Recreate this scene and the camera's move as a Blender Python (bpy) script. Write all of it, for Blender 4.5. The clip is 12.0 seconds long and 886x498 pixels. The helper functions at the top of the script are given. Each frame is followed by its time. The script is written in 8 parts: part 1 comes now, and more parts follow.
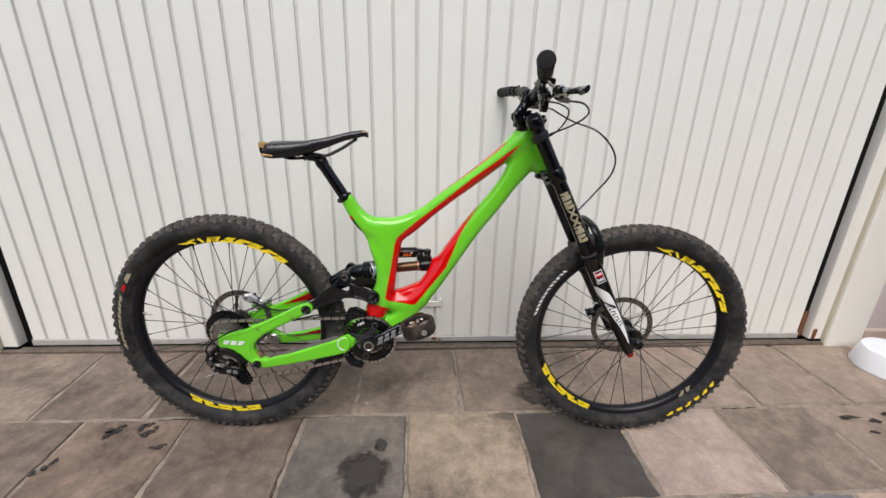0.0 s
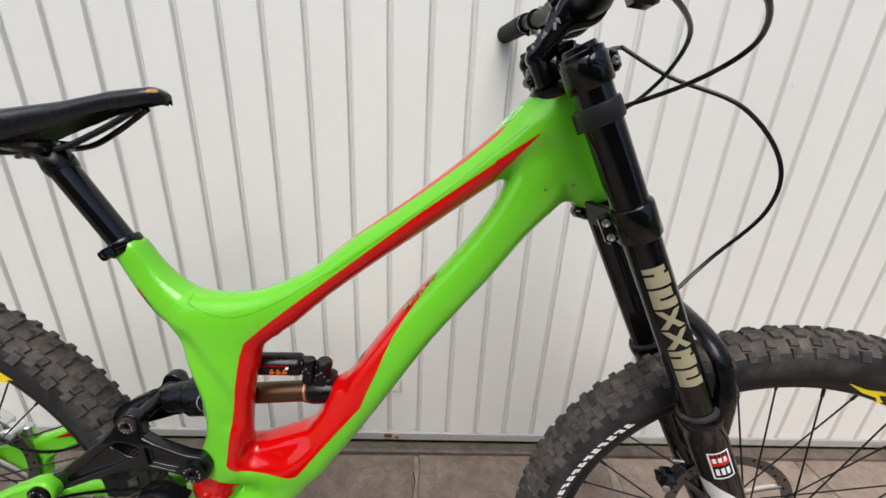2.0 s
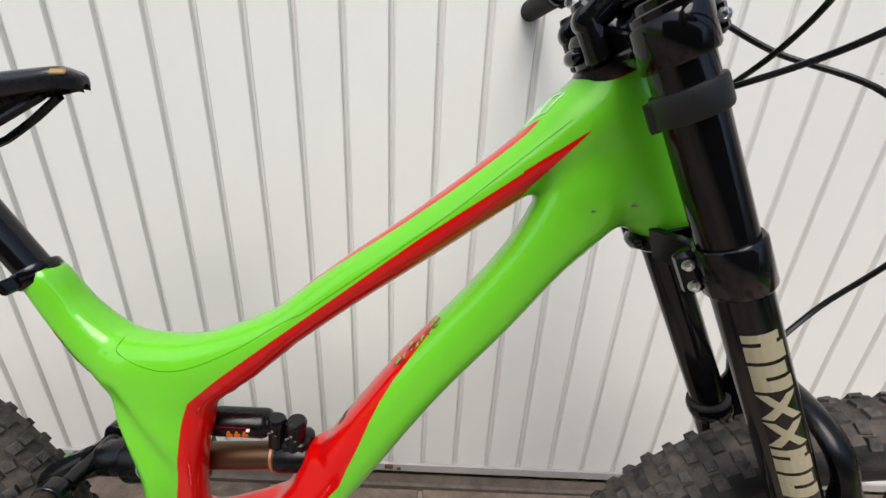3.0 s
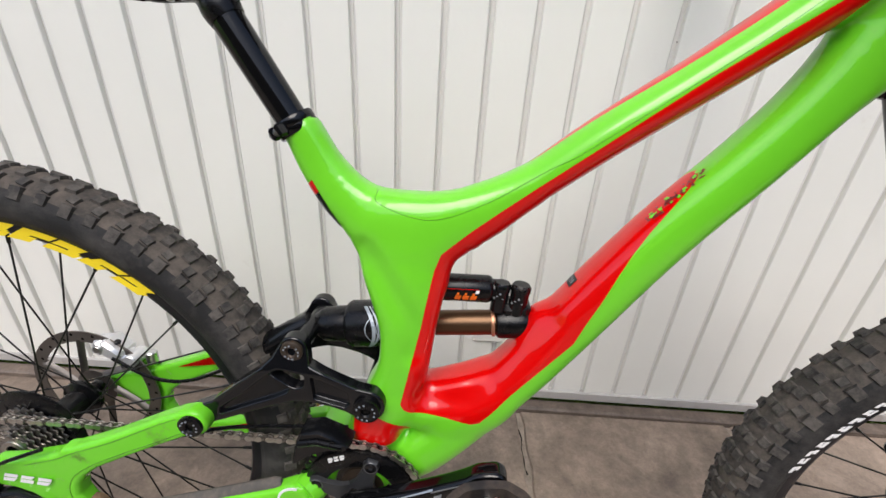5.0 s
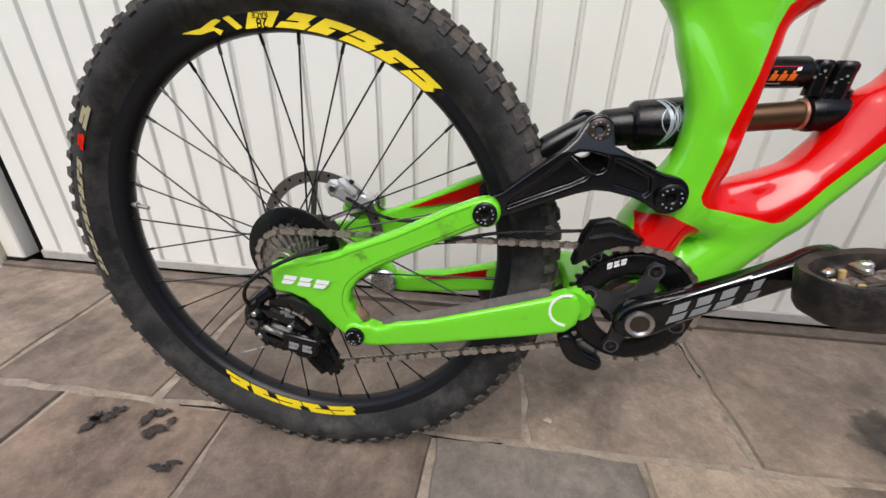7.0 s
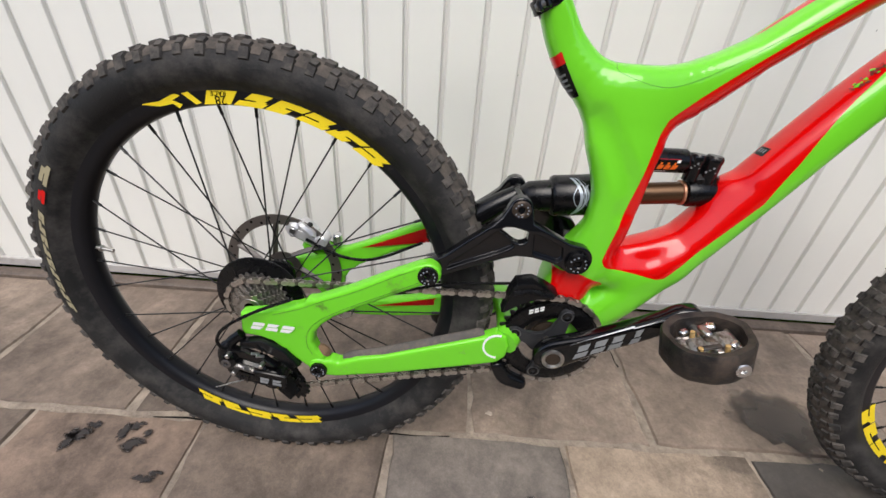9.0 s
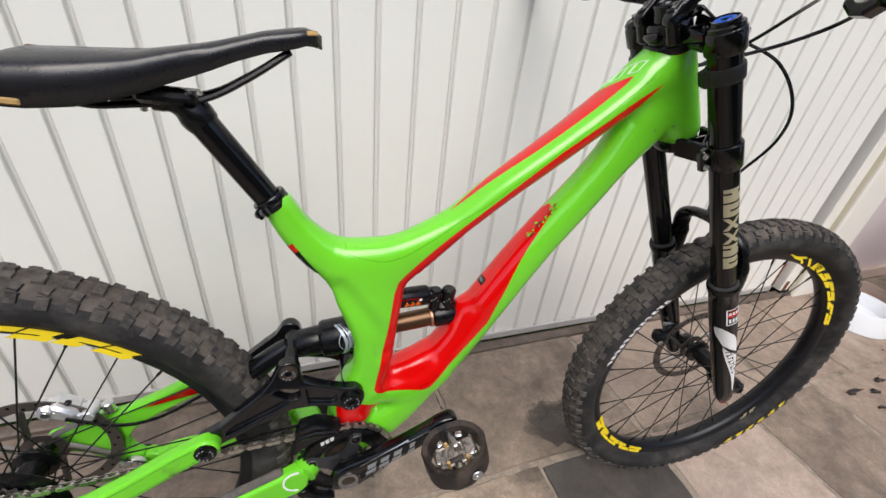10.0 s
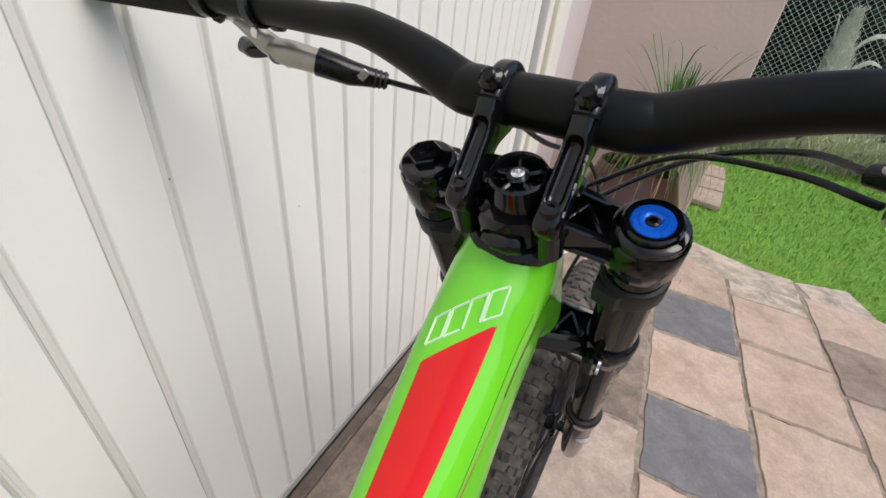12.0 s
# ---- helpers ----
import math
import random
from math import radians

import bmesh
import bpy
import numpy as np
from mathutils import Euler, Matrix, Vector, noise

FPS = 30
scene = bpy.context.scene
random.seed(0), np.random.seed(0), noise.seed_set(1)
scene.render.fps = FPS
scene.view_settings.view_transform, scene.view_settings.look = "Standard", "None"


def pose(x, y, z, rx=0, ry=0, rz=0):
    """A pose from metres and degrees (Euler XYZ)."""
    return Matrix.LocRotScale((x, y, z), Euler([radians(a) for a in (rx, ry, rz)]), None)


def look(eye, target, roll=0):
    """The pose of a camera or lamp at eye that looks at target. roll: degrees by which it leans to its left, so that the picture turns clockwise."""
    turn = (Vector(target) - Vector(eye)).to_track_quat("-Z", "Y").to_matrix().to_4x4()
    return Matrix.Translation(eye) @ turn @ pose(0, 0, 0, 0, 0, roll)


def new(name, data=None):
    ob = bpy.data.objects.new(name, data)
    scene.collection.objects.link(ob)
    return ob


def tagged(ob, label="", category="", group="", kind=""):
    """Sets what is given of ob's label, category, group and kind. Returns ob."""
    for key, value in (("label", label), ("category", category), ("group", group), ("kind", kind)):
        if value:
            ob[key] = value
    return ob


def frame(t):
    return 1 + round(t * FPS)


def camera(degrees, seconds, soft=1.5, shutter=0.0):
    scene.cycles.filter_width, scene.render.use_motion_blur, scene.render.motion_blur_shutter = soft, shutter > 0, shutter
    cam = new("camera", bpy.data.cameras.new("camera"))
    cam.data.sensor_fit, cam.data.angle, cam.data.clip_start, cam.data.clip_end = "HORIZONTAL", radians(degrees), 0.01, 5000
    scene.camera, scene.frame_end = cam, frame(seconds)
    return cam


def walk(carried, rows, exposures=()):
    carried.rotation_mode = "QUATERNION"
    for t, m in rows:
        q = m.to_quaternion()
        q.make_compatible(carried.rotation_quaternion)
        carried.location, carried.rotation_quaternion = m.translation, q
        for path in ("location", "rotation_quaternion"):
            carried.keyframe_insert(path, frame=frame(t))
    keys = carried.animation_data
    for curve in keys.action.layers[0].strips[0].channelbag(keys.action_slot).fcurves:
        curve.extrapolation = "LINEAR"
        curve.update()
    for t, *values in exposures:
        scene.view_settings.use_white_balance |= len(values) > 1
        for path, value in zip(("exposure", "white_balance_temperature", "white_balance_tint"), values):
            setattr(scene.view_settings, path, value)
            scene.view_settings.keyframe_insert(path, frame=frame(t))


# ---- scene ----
cam = camera(95.0, 12.0)
PATH = [
    (0, (0.501, -0.219, 1.011), (0.626, 1.664, 0.347), 1.5),
    (0.5, (0.462, -0.112, 1.013), (0.642, 1.758, 0.329), 1.8),
    (1, (0.456, 0.048, 1.015), (0.623, 1.912, 0.31), 2.0),
    (1.5, (0.563, 0.275, 0.976), (0.679, 2.142, 0.268), 2.7),
    (2, (0.664, 0.467, 0.954), (0.747, 2.329, 0.229), 3.0),
    (2.5, (0.686, 0.585, 0.941), (0.749, 2.451, 0.223), 3.1),
    (3, (0.674, 0.599, 0.943), (0.695, 2.454, 0.197), 3.1),
    (3.5, (0.601, 0.572, 0.909), (0.591, 2.411, 0.123), 3.4),
    (3.7, (0.562, 0.563, 0.89), (0.555, 2.393, 0.083), 3.7),
    (5.3, (0.421, 0.533, 0.801), (0.382, 2.325, -0.085), 3.2),
    (5.5, (0.396, 0.517, 0.776), (0.34, 2.304, -0.12), 3.0),
    (6, (0.32, 0.471, 0.708), (0.182, 2.253, -0.188), 2.0),
    (6.5, (0.24, 0.437, 0.641), (0.064, 2.214, -0.259), 1.5),
    (7, (0.18, 0.435, 0.606), (-0.016, 2.216, -0.281), 1.6),
    (7.2, (0.17, 0.44, 0.607), (-0.027, 2.222, -0.279), 1.8),
    (8.8, (0.158, 0.431, 0.698), (0.111, 2.15, -0.323), 4.1),
    (9, (0.193, 0.424, 0.752), (0.204, 2.124, -0.301), 4.3),
    (9.5, (0.256, 0.424, 0.893), (0.552, 2.074, -0.197), 4.8),
    (10, (0.323, 0.469, 0.98), (0.971, 2.052, -0.056), 6.8),
    (10.5, (0.423, 0.567, 1.033), (1.388, 1.994, 0.017), 7.5),
    (11, (0.494, 0.629, 1.09), (1.737, 1.867, 0.128), 5.7),
    (11.5, (0.522, 0.761, 1.121), (1.961, 1.704, 0.1), 3.4),
    (12, (0.564, 0.886, 1.09), (2.107, 1.554, 0.007), 7.0),
]
walk(cam, [(t, look(eye, target, roll)) for t, eye, target, roll in PATH], exposures=[(0.0, 0.27), (2.5, 0.34), (6.5, 0.46), (9.5, 0.43), (10.5, 0.38), (12.0, 0.40)])

from mathutils.bvhtree import BVHTree

# ---- light and exposure
world = bpy.data.worlds.new("overcast_sky")
scene.world = world
world.use_nodes = True
wn, wl = world.node_tree.nodes, world.node_tree.links
sky = wn.new("ShaderNodeTexSky")
sky.sky_type, sky.sun_disc = "NISHITA", False
sky.sun_elevation, sky.sun_rotation = radians(58), radians(200)
sky.air_density, sky.dust_density, sky.ozone_density = 1.0, 2.6, 0.8
wl.new(sky.outputs["Color"], wn["Background"].inputs["Color"])
wn["Background"].inputs["Strength"].default_value = 0.15
sun_data = bpy.data.lights.new("sun", "SUN")
sun_data.energy, sun_data.angle, sun_data.color = 1.75, radians(40), (1.0, 0.975, 0.93)
sun_lamp = new("sun", sun_data)
sun_lamp.matrix_world = look((0.6, -3.0, 6.0), (0.9, 0.9, 0.3))


# ---- materials
def rgb(c):
    return (*c, 1.0)


def material(name, base, rough=0.5, metal=0.0, coat=0.0, vary=0.0, scale=20.0, bump=0.0, bump_scale=200.0, dark=0.5, dirt=None, dirt_scale=30.0,
             dirt_cut=(0.55, 0.75), per_object=0.0, spec=0.5, rough_vary=0.0):
    """A surface with grain, an optional layer of dirt and a variation from piece to piece."""
    m = bpy.data.materials.new(name)
    m.use_nodes = True
    n, l = m.node_tree.nodes, m.node_tree.links
    b = n["Principled BSDF"]
    b.inputs["Roughness"].default_value, b.inputs["Metallic"].default_value = rough, metal
    b.inputs["Coat Weight"].default_value, b.inputs["Coat Roughness"].default_value = coat, 0.04
    b.inputs["Specular IOR Level"].default_value = spec
    b.inputs["Coat IOR"].default_value = 1.56 if coat > 0.5 else 1.5
    coords = n.new("ShaderNodeTexCoord").outputs["Object"]
    where = coords
    if per_object:
        info, add, mul = n.new("ShaderNodeObjectInfo"), n.new("ShaderNodeVectorMath"), n.new("ShaderNodeMath")
        mul.operation, mul.inputs[1].default_value = "MULTIPLY", 37.0
        l.new(info.outputs["Random"], mul.inputs[0])
        l.new(coords, add.inputs[0])
        l.new(mul.outputs[0], add.inputs[1])
        where = add.outputs[0]
    colour = None
    if vary or per_object:
        tex, ramp = n.new("ShaderNodeTexNoise"), n.new("ShaderNodeMix")
        ramp.data_type = "RGBA"
        tex.inputs["Scale"].default_value, tex.inputs["Detail"].default_value = scale, 6.0
        tex.inputs["Roughness"].default_value = 0.62
        l.new(where, tex.inputs["Vector"])
        ramp.inputs["A"].default_value = rgb([max(0.0, c * (1 - vary * dark * 2)) for c in base])
        ramp.inputs["B"].default_value = rgb([min(1.0, c * (1 + vary)) for c in base])
        l.new(tex.outputs["Fac"], ramp.inputs["Factor"])
        colour = ramp.outputs["Result"]
        if per_object:
            hsv, span = n.new("ShaderNodeHueSaturation"), n.new("ShaderNodeMapRange")
            l.new(info.outputs["Random"], span.inputs["Value"])
            span.inputs["To Min"].default_value, span.inputs["To Max"].default_value = 1 - per_object, 1 + per_object
            l.new(span.outputs["Result"], hsv.inputs["Value"])
            l.new(colour, hsv.inputs["Color"])
            colour = hsv.outputs["Color"]
    if dirt:
        tex, cut, mix = n.new("ShaderNodeTexNoise"), n.new("ShaderNodeMapRange"), n.new("ShaderNodeMix")
        mix.data_type = "RGBA"
        tex.inputs["Scale"].default_value, tex.inputs["Detail"].default_value, tex.inputs["Roughness"].default_value = dirt_scale, 8.0, 0.7
        l.new(where, tex.inputs["Vector"])
        l.new(tex.outputs["Fac"], cut.inputs["Value"])
        cut.inputs["From Min"].default_value, cut.inputs["From Max"].default_value = dirt_cut
        l.new(cut.outputs["Result"], mix.inputs["Factor"])
        if colour:
            l.new(colour, mix.inputs["A"])
        else:
            mix.inputs["A"].default_value = rgb(base)
        mix.inputs["B"].default_value = rgb(dirt)
        colour = mix.outputs["Result"]
        span = n.new("ShaderNodeMapRange")
        l.new(cut.outputs["Result"], span.inputs["Value"])
        span.inputs["To Min"].default_value, span.inputs["To Max"].default_value = rough, min(1.0, rough + 0.35)
        l.new(span.outputs["Result"], b.inputs["Roughness"])
    elif rough_vary:
        tex, span = n.new("ShaderNodeTexNoise"), n.new("ShaderNodeMapRange")
        tex.inputs["Scale"].default_value, tex.inputs["Detail"].default_value = scale * 1.7, 5.0
        l.new(where, tex.inputs["Vector"])
        l.new(tex.outputs["Fac"], span.inputs["Value"])
        span.inputs["To Min"].default_value, span.inputs["To Max"].default_value = max(0.02, rough - rough_vary), rough + rough_vary
        l.new(span.outputs["Result"], b.inputs["Roughness"])
    if colour:
        l.new(colour, b.inputs["Base Color"])
    else:
        b.inputs["Base Color"].default_value = rgb(base)
    if bump:
        tex, bm_ = n.new("ShaderNodeTexNoise"), n.new("ShaderNodeBump")
        tex.inputs["Scale"].default_value, tex.inputs["Detail"].default_value = bump_scale, 7.0
        l.new(where, tex.inputs["Vector"])
        l.new(tex.outputs["Fac"], bm_.inputs["Height"])
        bm_.inputs["Strength"].default_value, bm_.inputs["Distance"].default_value = 1.0, bump
        l.new(bm_.outputs["Normal"], b.inputs["Normal"])
    return m


GREEN, RED = (0.155, 0.60, 0.024), (0.62, 0.001, 0.001)
M = {}
M["door"] = material("door_paint", (0.815, 0.81, 0.765), 0.42, vary=0.035, scale=6.0, bump=0.0006, bump_scale=55.0, per_object=0.012, dirt=(0.62, 0.57, 0.50), dirt_scale=5.0, dirt_cut=(0.66, 0.9))
# greyer door paint that carries the shade of the grooves in its colour
M["door_groove_shade"] = material("shaded_groove_paint", (0.69, 0.68, 0.66), 0.6, vary=0.05, scale=8.0)
M["door_edge"] = material("door_metal_strip", (0.42, 0.405, 0.39), 0.4, vary=0.1, scale=12.0, dirt=(0.25, 0.20, 0.16), dirt_scale=14.0, dirt_cut=(0.5, 0.8))
M["jamb"] = material("jamb_paint", (0.80, 0.78, 0.72), 0.45, vary=0.05, scale=9.0, bump=0.0004, bump_scale=80.0)
# jamb paint with the shade of the post's side mixed into the colour
M["jamb_shade"] = material("jamb_shaded_side", (0.62, 0.58, 0.44), 0.5, vary=0.06, scale=9.0)
M["wall"] = material("pink_plaster", (0.58, 0.465, 0.405), 0.85, vary=0.07, scale=4.0, bump=0.0022, bump_scale=38.0)
M["wall_lilac"] = material("lilac_plaster", (0.62, 0.545, 0.56), 0.85, vary=0.06, scale=4.0, bump=0.0018, bump_scale=38.0)
# kept dark for what the glossy parts mirror, on an added wall
M["wall_dark"] = material("dark_reflection_plaster", (0.075, 0.060, 0.050), 0.9, vary=0.2, scale=3.0, bump=0.002, bump_scale=30.0)
M["gap"] = material("dark_gap", (0.008, 0.0075, 0.007), 0.8, spec=0.1)
M["rust"] = material("rust", (0.16, 0.06, 0.025), 0.9, vary=0.4, scale=120.0)
M["mortar"] = material("mortar", (0.300, 0.250, 0.198), 0.95, vary=0.45, scale=40.0, bump=0.005, bump_scale=120.0, dirt=(0.13, 0.105, 0.085), dirt_scale=14.0, dirt_cut=(0.45, 0.68))


def stone(name, base, gloss=0.55, blotch=None, cut=(0.50, 0.74), cloud=0.30):
    """Sawn stone: broad dark blotches, cloudy tone and fine grit."""
    m = material(name, base, gloss, vary=cloud, scale=7.0, bump=0.0022, bump_scale=30.0, per_object=0.08, dirt=blotch or tuple(c * 0.5 for c in base), dirt_scale=3.6, dirt_cut=cut)
    n, l = m.node_tree.nodes, m.node_tree.links
    to = n["Principled BSDF"].inputs["Base Color"]
    was = to.links[0].from_socket
    where = n["Texture Coordinate"].outputs["Object"]
    for scale, low, high in ((420.0, 0.86, 1.12), (120.0, 0.84, 1.13), (26.0, 1 - 1.1 * cloud, 1 + 0.8 * cloud), (8.0, 1 - 1.0 * cloud, 1 + 0.7 * cloud)):
        tex, span, mul = n.new("ShaderNodeTexNoise"), n.new("ShaderNodeMapRange"), n.new("ShaderNodeVectorMath")
        tex.inputs["Scale"].default_value, tex.inputs["Detail"].default_value, tex.inputs["Roughness"].default_value = scale, 8.0, 0.65
        l.new(where, tex.inputs["Vector"])
        l.new(tex.outputs["Fac"], span.inputs["Value"])
        span.inputs["From Min"].default_value, span.inputs["From Max"].default_value = 0.3, 0.7
        span.inputs["To Min"].default_value, span.inputs["To Max"].default_value = low, high
        mul.operation = "MULTIPLY"
        l.new(was, mul.inputs[0])
        l.new(span.outputs["Result"], mul.inputs[1])
        was = mul.outputs[0]
    l.new(was, to)
    return m


M["stone_brown"] = stone("stone_brown", (0.181, 0.138, 0.107))
M["stone_pink"] = stone("stone_pink", (0.288, 0.222, 0.175), 0.5, (0.185, 0.135, 0.10), (0.5, 0.75), 0.2)
M["stone_tan"] = stone("stone_tan", (0.230, 0.178, 0.138))
M["stone_umber"] = stone("stone_umber", (0.205, 0.146, 0.108), 0.55, (0.085, 0.062, 0.048), (0.48, 0.66), 0.32)
M["stone_light"] = stone("stone_light", (0.47, 0.355, 0.285), 0.5, (0.38, 0.275, 0.20), (0.42, 0.70), 0.12)
M["stone_grey"] = stone("stone_grey", (0.165, 0.141, 0.121))
M["stone_blue"] = stone("stone_blue", (0.158, 0.153, 0.157), 0.45, (0.36, 0.28, 0.21), (0.66, 0.72), 0.18)
M["stone_slate"] = stone("stone_slate", (0.064, 0.056, 0.050), 0.45, (0.115, 0.095, 0.078), (0.52, 0.70), 0.24)
M["stone_rose"] = stone("stone_rose", (0.43, 0.335, 0.277), 0.5, (0.25, 0.185, 0.14), (0.52, 0.78), 0.16)
M["stone_sand"] = stone("stone_sand", (0.335, 0.258, 0.190), 0.5, (0.135, 0.105, 0.080), (0.47, 0.62), 0.26)
M["stone_pale"] = stone("stone_pale", (0.50, 0.42, 0.34))
M["kerb"] = stone("kerb_stone", (0.13, 0.10, 0.08))
M["stain"] = material("dark_stain", (0.026, 0.021, 0.019), 0.55, vary=0.3, scale=20.0)
M["oil"] = material("oily_patch", (0.050, 0.043, 0.040), 0.5, vary=0.4, scale=30.0)
M["damp"] = material("damp_patch", (0.085, 0.070, 0.058), 0.45, vary=0.3, scale=14.0)


def soften(m, most):
    """Lets a stain thin out unevenly towards its rim."""
    n, l = m.node_tree.nodes, m.node_tree.links
    at, tex, off, size, add, cut = (n.new(k) for k in ("ShaderNodeTexCoord", "ShaderNodeTexNoise", "ShaderNodeVectorMath", "ShaderNodeVectorMath", "ShaderNodeMath", "ShaderNodeMapRange"))
    flat = n.new("ShaderNodeVectorMath")
    off.operation, size.operation, flat.operation, add.operation = "SUBTRACT", "LENGTH", "MULTIPLY", "MULTIPLY_ADD"
    off.inputs[1].default_value = (0.5, 0.5, 0.5)
    flat.inputs[1].default_value = (1.0, 1.0, 0.0)
    tex.inputs["Scale"].default_value, tex.inputs["Detail"].default_value = 26.0, 5.0
    l.new(at.outputs["Object"], tex.inputs["Vector"])
    l.new(at.outputs["Generated"], off.inputs[0])
    l.new(off.outputs[0], flat.inputs[0])
    l.new(flat.outputs[0], size.inputs[0])
    l.new(tex.outputs["Fac"], add.inputs[0])
    add.inputs[1].default_value = 0.45
    l.new(size.outputs["Value"], add.inputs[2])
    l.new(add.outputs[0], cut.inputs["Value"])
    cut.inputs["From Min"].default_value, cut.inputs["From Max"].default_value = 0.62, 0.42
    cut.inputs["To Max"].default_value = most
    l.new(cut.outputs["Result"], n["Principled BSDF"].inputs["Alpha"])


soften(M["damp"], 0.75)
soften(M["stain"], 0.96)
soften(M["oil"], 0.9)
M["soil"] = material("soil", (0.07, 0.05, 0.035), 0.95, vary=0.5, scale=60.0, bump=0.01, bump_scale=60.0)
M["bed"] = material("leafy_ground", (0.022, 0.034, 0.016), 0.9, vary=0.5, scale=5.0, bump=0.02, bump_scale=20.0)
M["grass"] = material("grass", (0.22, 0.46, 0.05), 0.6, vary=0.35, scale=9.0, dirt=(0.36, 0.40, 0.11), dirt_scale=5.0, dirt_cut=(0.5, 0.8))
M["turf"] = material("turf", (0.13, 0.27, 0.03), 0.95, vary=0.4, scale=18.0, bump=0.012, bump_scale=90.0)
M["dry"] = material("dry_grass", (0.30, 0.27, 0.12), 0.8, vary=0.4, scale=40.0)
M["straw"] = material("straw_grass", (0.66, 0.70, 0.38), 0.8, spec=0.1, vary=0.45, scale=9.0)
M["leaf"] = material("leaf", (0.060, 0.150, 0.030), 0.5, spec=0.25, vary=0.4, scale=18.0)
M["leaf_pale"] = material("leaf_pale", (0.86, 0.88, 0.62), 0.7, spec=0.1, vary=0.4, scale=18.0)
M["leaf_yellow"] = material("leaf_yellow", (0.42, 0.33, 0.06), 0.6, vary=0.3, scale=18.0)
M["bush"] = material("bush_leaf", (0.028, 0.046, 0.024), 0.7, spec=0.08, vary=0.5, scale=7.0)
M["bark"] = material("bark", (0.09, 0.06, 0.04), 0.9, vary=0.4, scale=30.0)
M["wire"] = material("galvanised_wire", (0.55, 0.57, 0.57), 0.5, metal=0.4)
M["pot"] = material("pot_glaze", (0.070, 0.030, 0.024), 0.34, vary=0.12, scale=8.0, rough_vary=0.08, bump=0.0006, bump_scale=60.0)
M["bowl"] = material("white_plastic", (0.80, 0.82, 0.85), 0.3, vary=0.03, scale=12.0)

M["black_gloss"] = material("black_gloss", (0.0035, 0.0035, 0.004), 0.10, spec=0.42, rough_vary=0.03, scale=30.0)
M["black_satin"] = material("black_satin", (0.0035, 0.0035, 0.004), 0.27, spec=0.32, rough_vary=0.1, scale=40.0)
M["black_anodised"] = material("black_anodised", (0.004, 0.0043, 0.005), 0.22, spec=0.34, rough_vary=0.06, scale=30.0, dirt=(0.06, 0.045, 0.034), dirt_scale=42.0, dirt_cut=(0.6, 0.9))
M["link_black"] = material("link_black", (0.004, 0.0043, 0.0055), 0.16, spec=0.5, rough_vary=0.05, scale=30.0)
M["worn_bolt"] = material("worn_bolt", (0.05, 0.036, 0.026), 0.4, metal=0.5, vary=0.4, scale=90.0)
M["bar"] = material("bar_black", (0.0035, 0.0035, 0.0034), 0.40, spec=0.18, rough_vary=0.08, scale=25.0, dirt=(0.085, 0.085, 0.085), dirt_scale=38.0, dirt_cut=(0.66, 0.84))
M["rubber"] = material("tyre_rubber", (0.017, 0.0168, 0.0172), 0.60, spec=0.22, vary=0.4, scale=25.0, bump=0.0005, bump_scale=500.0, dirt=(0.090, 0.083, 0.077), dirt_scale=20.0, dirt_cut=(0.46, 0.80))
M["tread_base"] = material("dusty_tread", (0.050, 0.045, 0.041), 0.85, spec=0.2, vary=0.4, scale=30.0, bump=0.0006, bump_scale=300.0, dirt=(0.150, 0.125, 0.105), dirt_scale=34.0, dirt_cut=(0.40, 0.72))
M["knob"] = material("knob_rubber", (0.030, 0.028, 0.027), 0.75, spec=0.3, vary=0.4, scale=60.0, dirt=(0.135, 0.120, 0.106), dirt_scale=52.0, dirt_cut=(0.40, 0.72), bump=0.0004, bump_scale=500.0)
M["rubber_black"] = material("black_rubber", (0.009, 0.009, 0.0095), 0.5, bump=0.0002, bump_scale=600.0)
M["grip"] = material("grip_rubber", (0.007, 0.007, 0.0075), 0.55, spec=0.3, bump=0.0003, bump_scale=800.0)
M["rim"] = material("rim_black", (0.006, 0.0065, 0.009), 0.36, spec=0.28, vary=0.2, scale=20.0, dirt=(0.05, 0.047, 0.044), dirt_scale=60.0, dirt_cut=(0.62, 0.85))
M["spoke"] = material("spoke_black", (0.02, 0.02, 0.02), 0.3, metal=0.6)
M["steel"] = material("steel", (0.52, 0.51, 0.49), 0.32, metal=1.0, rough_vary=0.12, scale=60.0, dirt=(0.12, 0.09, 0.06), dirt_scale=60.0, dirt_cut=(0.55, 0.85))
M["sprocket"] = material("sprocket_steel", (0.42, 0.40, 0.375), 0.36, metal=1.0, dirt=(0.08, 0.062, 0.05), dirt_scale=140.0, dirt_cut=(0.48, 0.75))
M["chain"] = material("chain_steel", (0.58, 0.55, 0.51), 0.34, metal=1.0, dirt=(0.12, 0.09, 0.07), dirt_scale=160.0, dirt_cut=(0.55, 0.85))
M["chain_dark"] = material("oily_link", (0.30, 0.27, 0.24), 0.42, metal=0.9, dirt=(0.05, 0.038, 0.03), dirt_scale=160.0, dirt_cut=(0.45, 0.7))
M["clip"] = material("muddy_clip_steel", (0.42, 0.40, 0.38), 0.42, metal=0.8, rough_vary=0.1, scale=60.0, dirt=(0.12, 0.085, 0.06), dirt_scale=70.0, dirt_cut=(0.45, 0.62))
M["muddy_black"] = material("muddy_black", (0.010, 0.009, 0.009), 0.42, spec=0.4, dirt=(0.075, 0.055, 0.042), dirt_scale=34.0, dirt_cut=(0.46, 0.70), bump=0.0006, bump_scale=260.0)
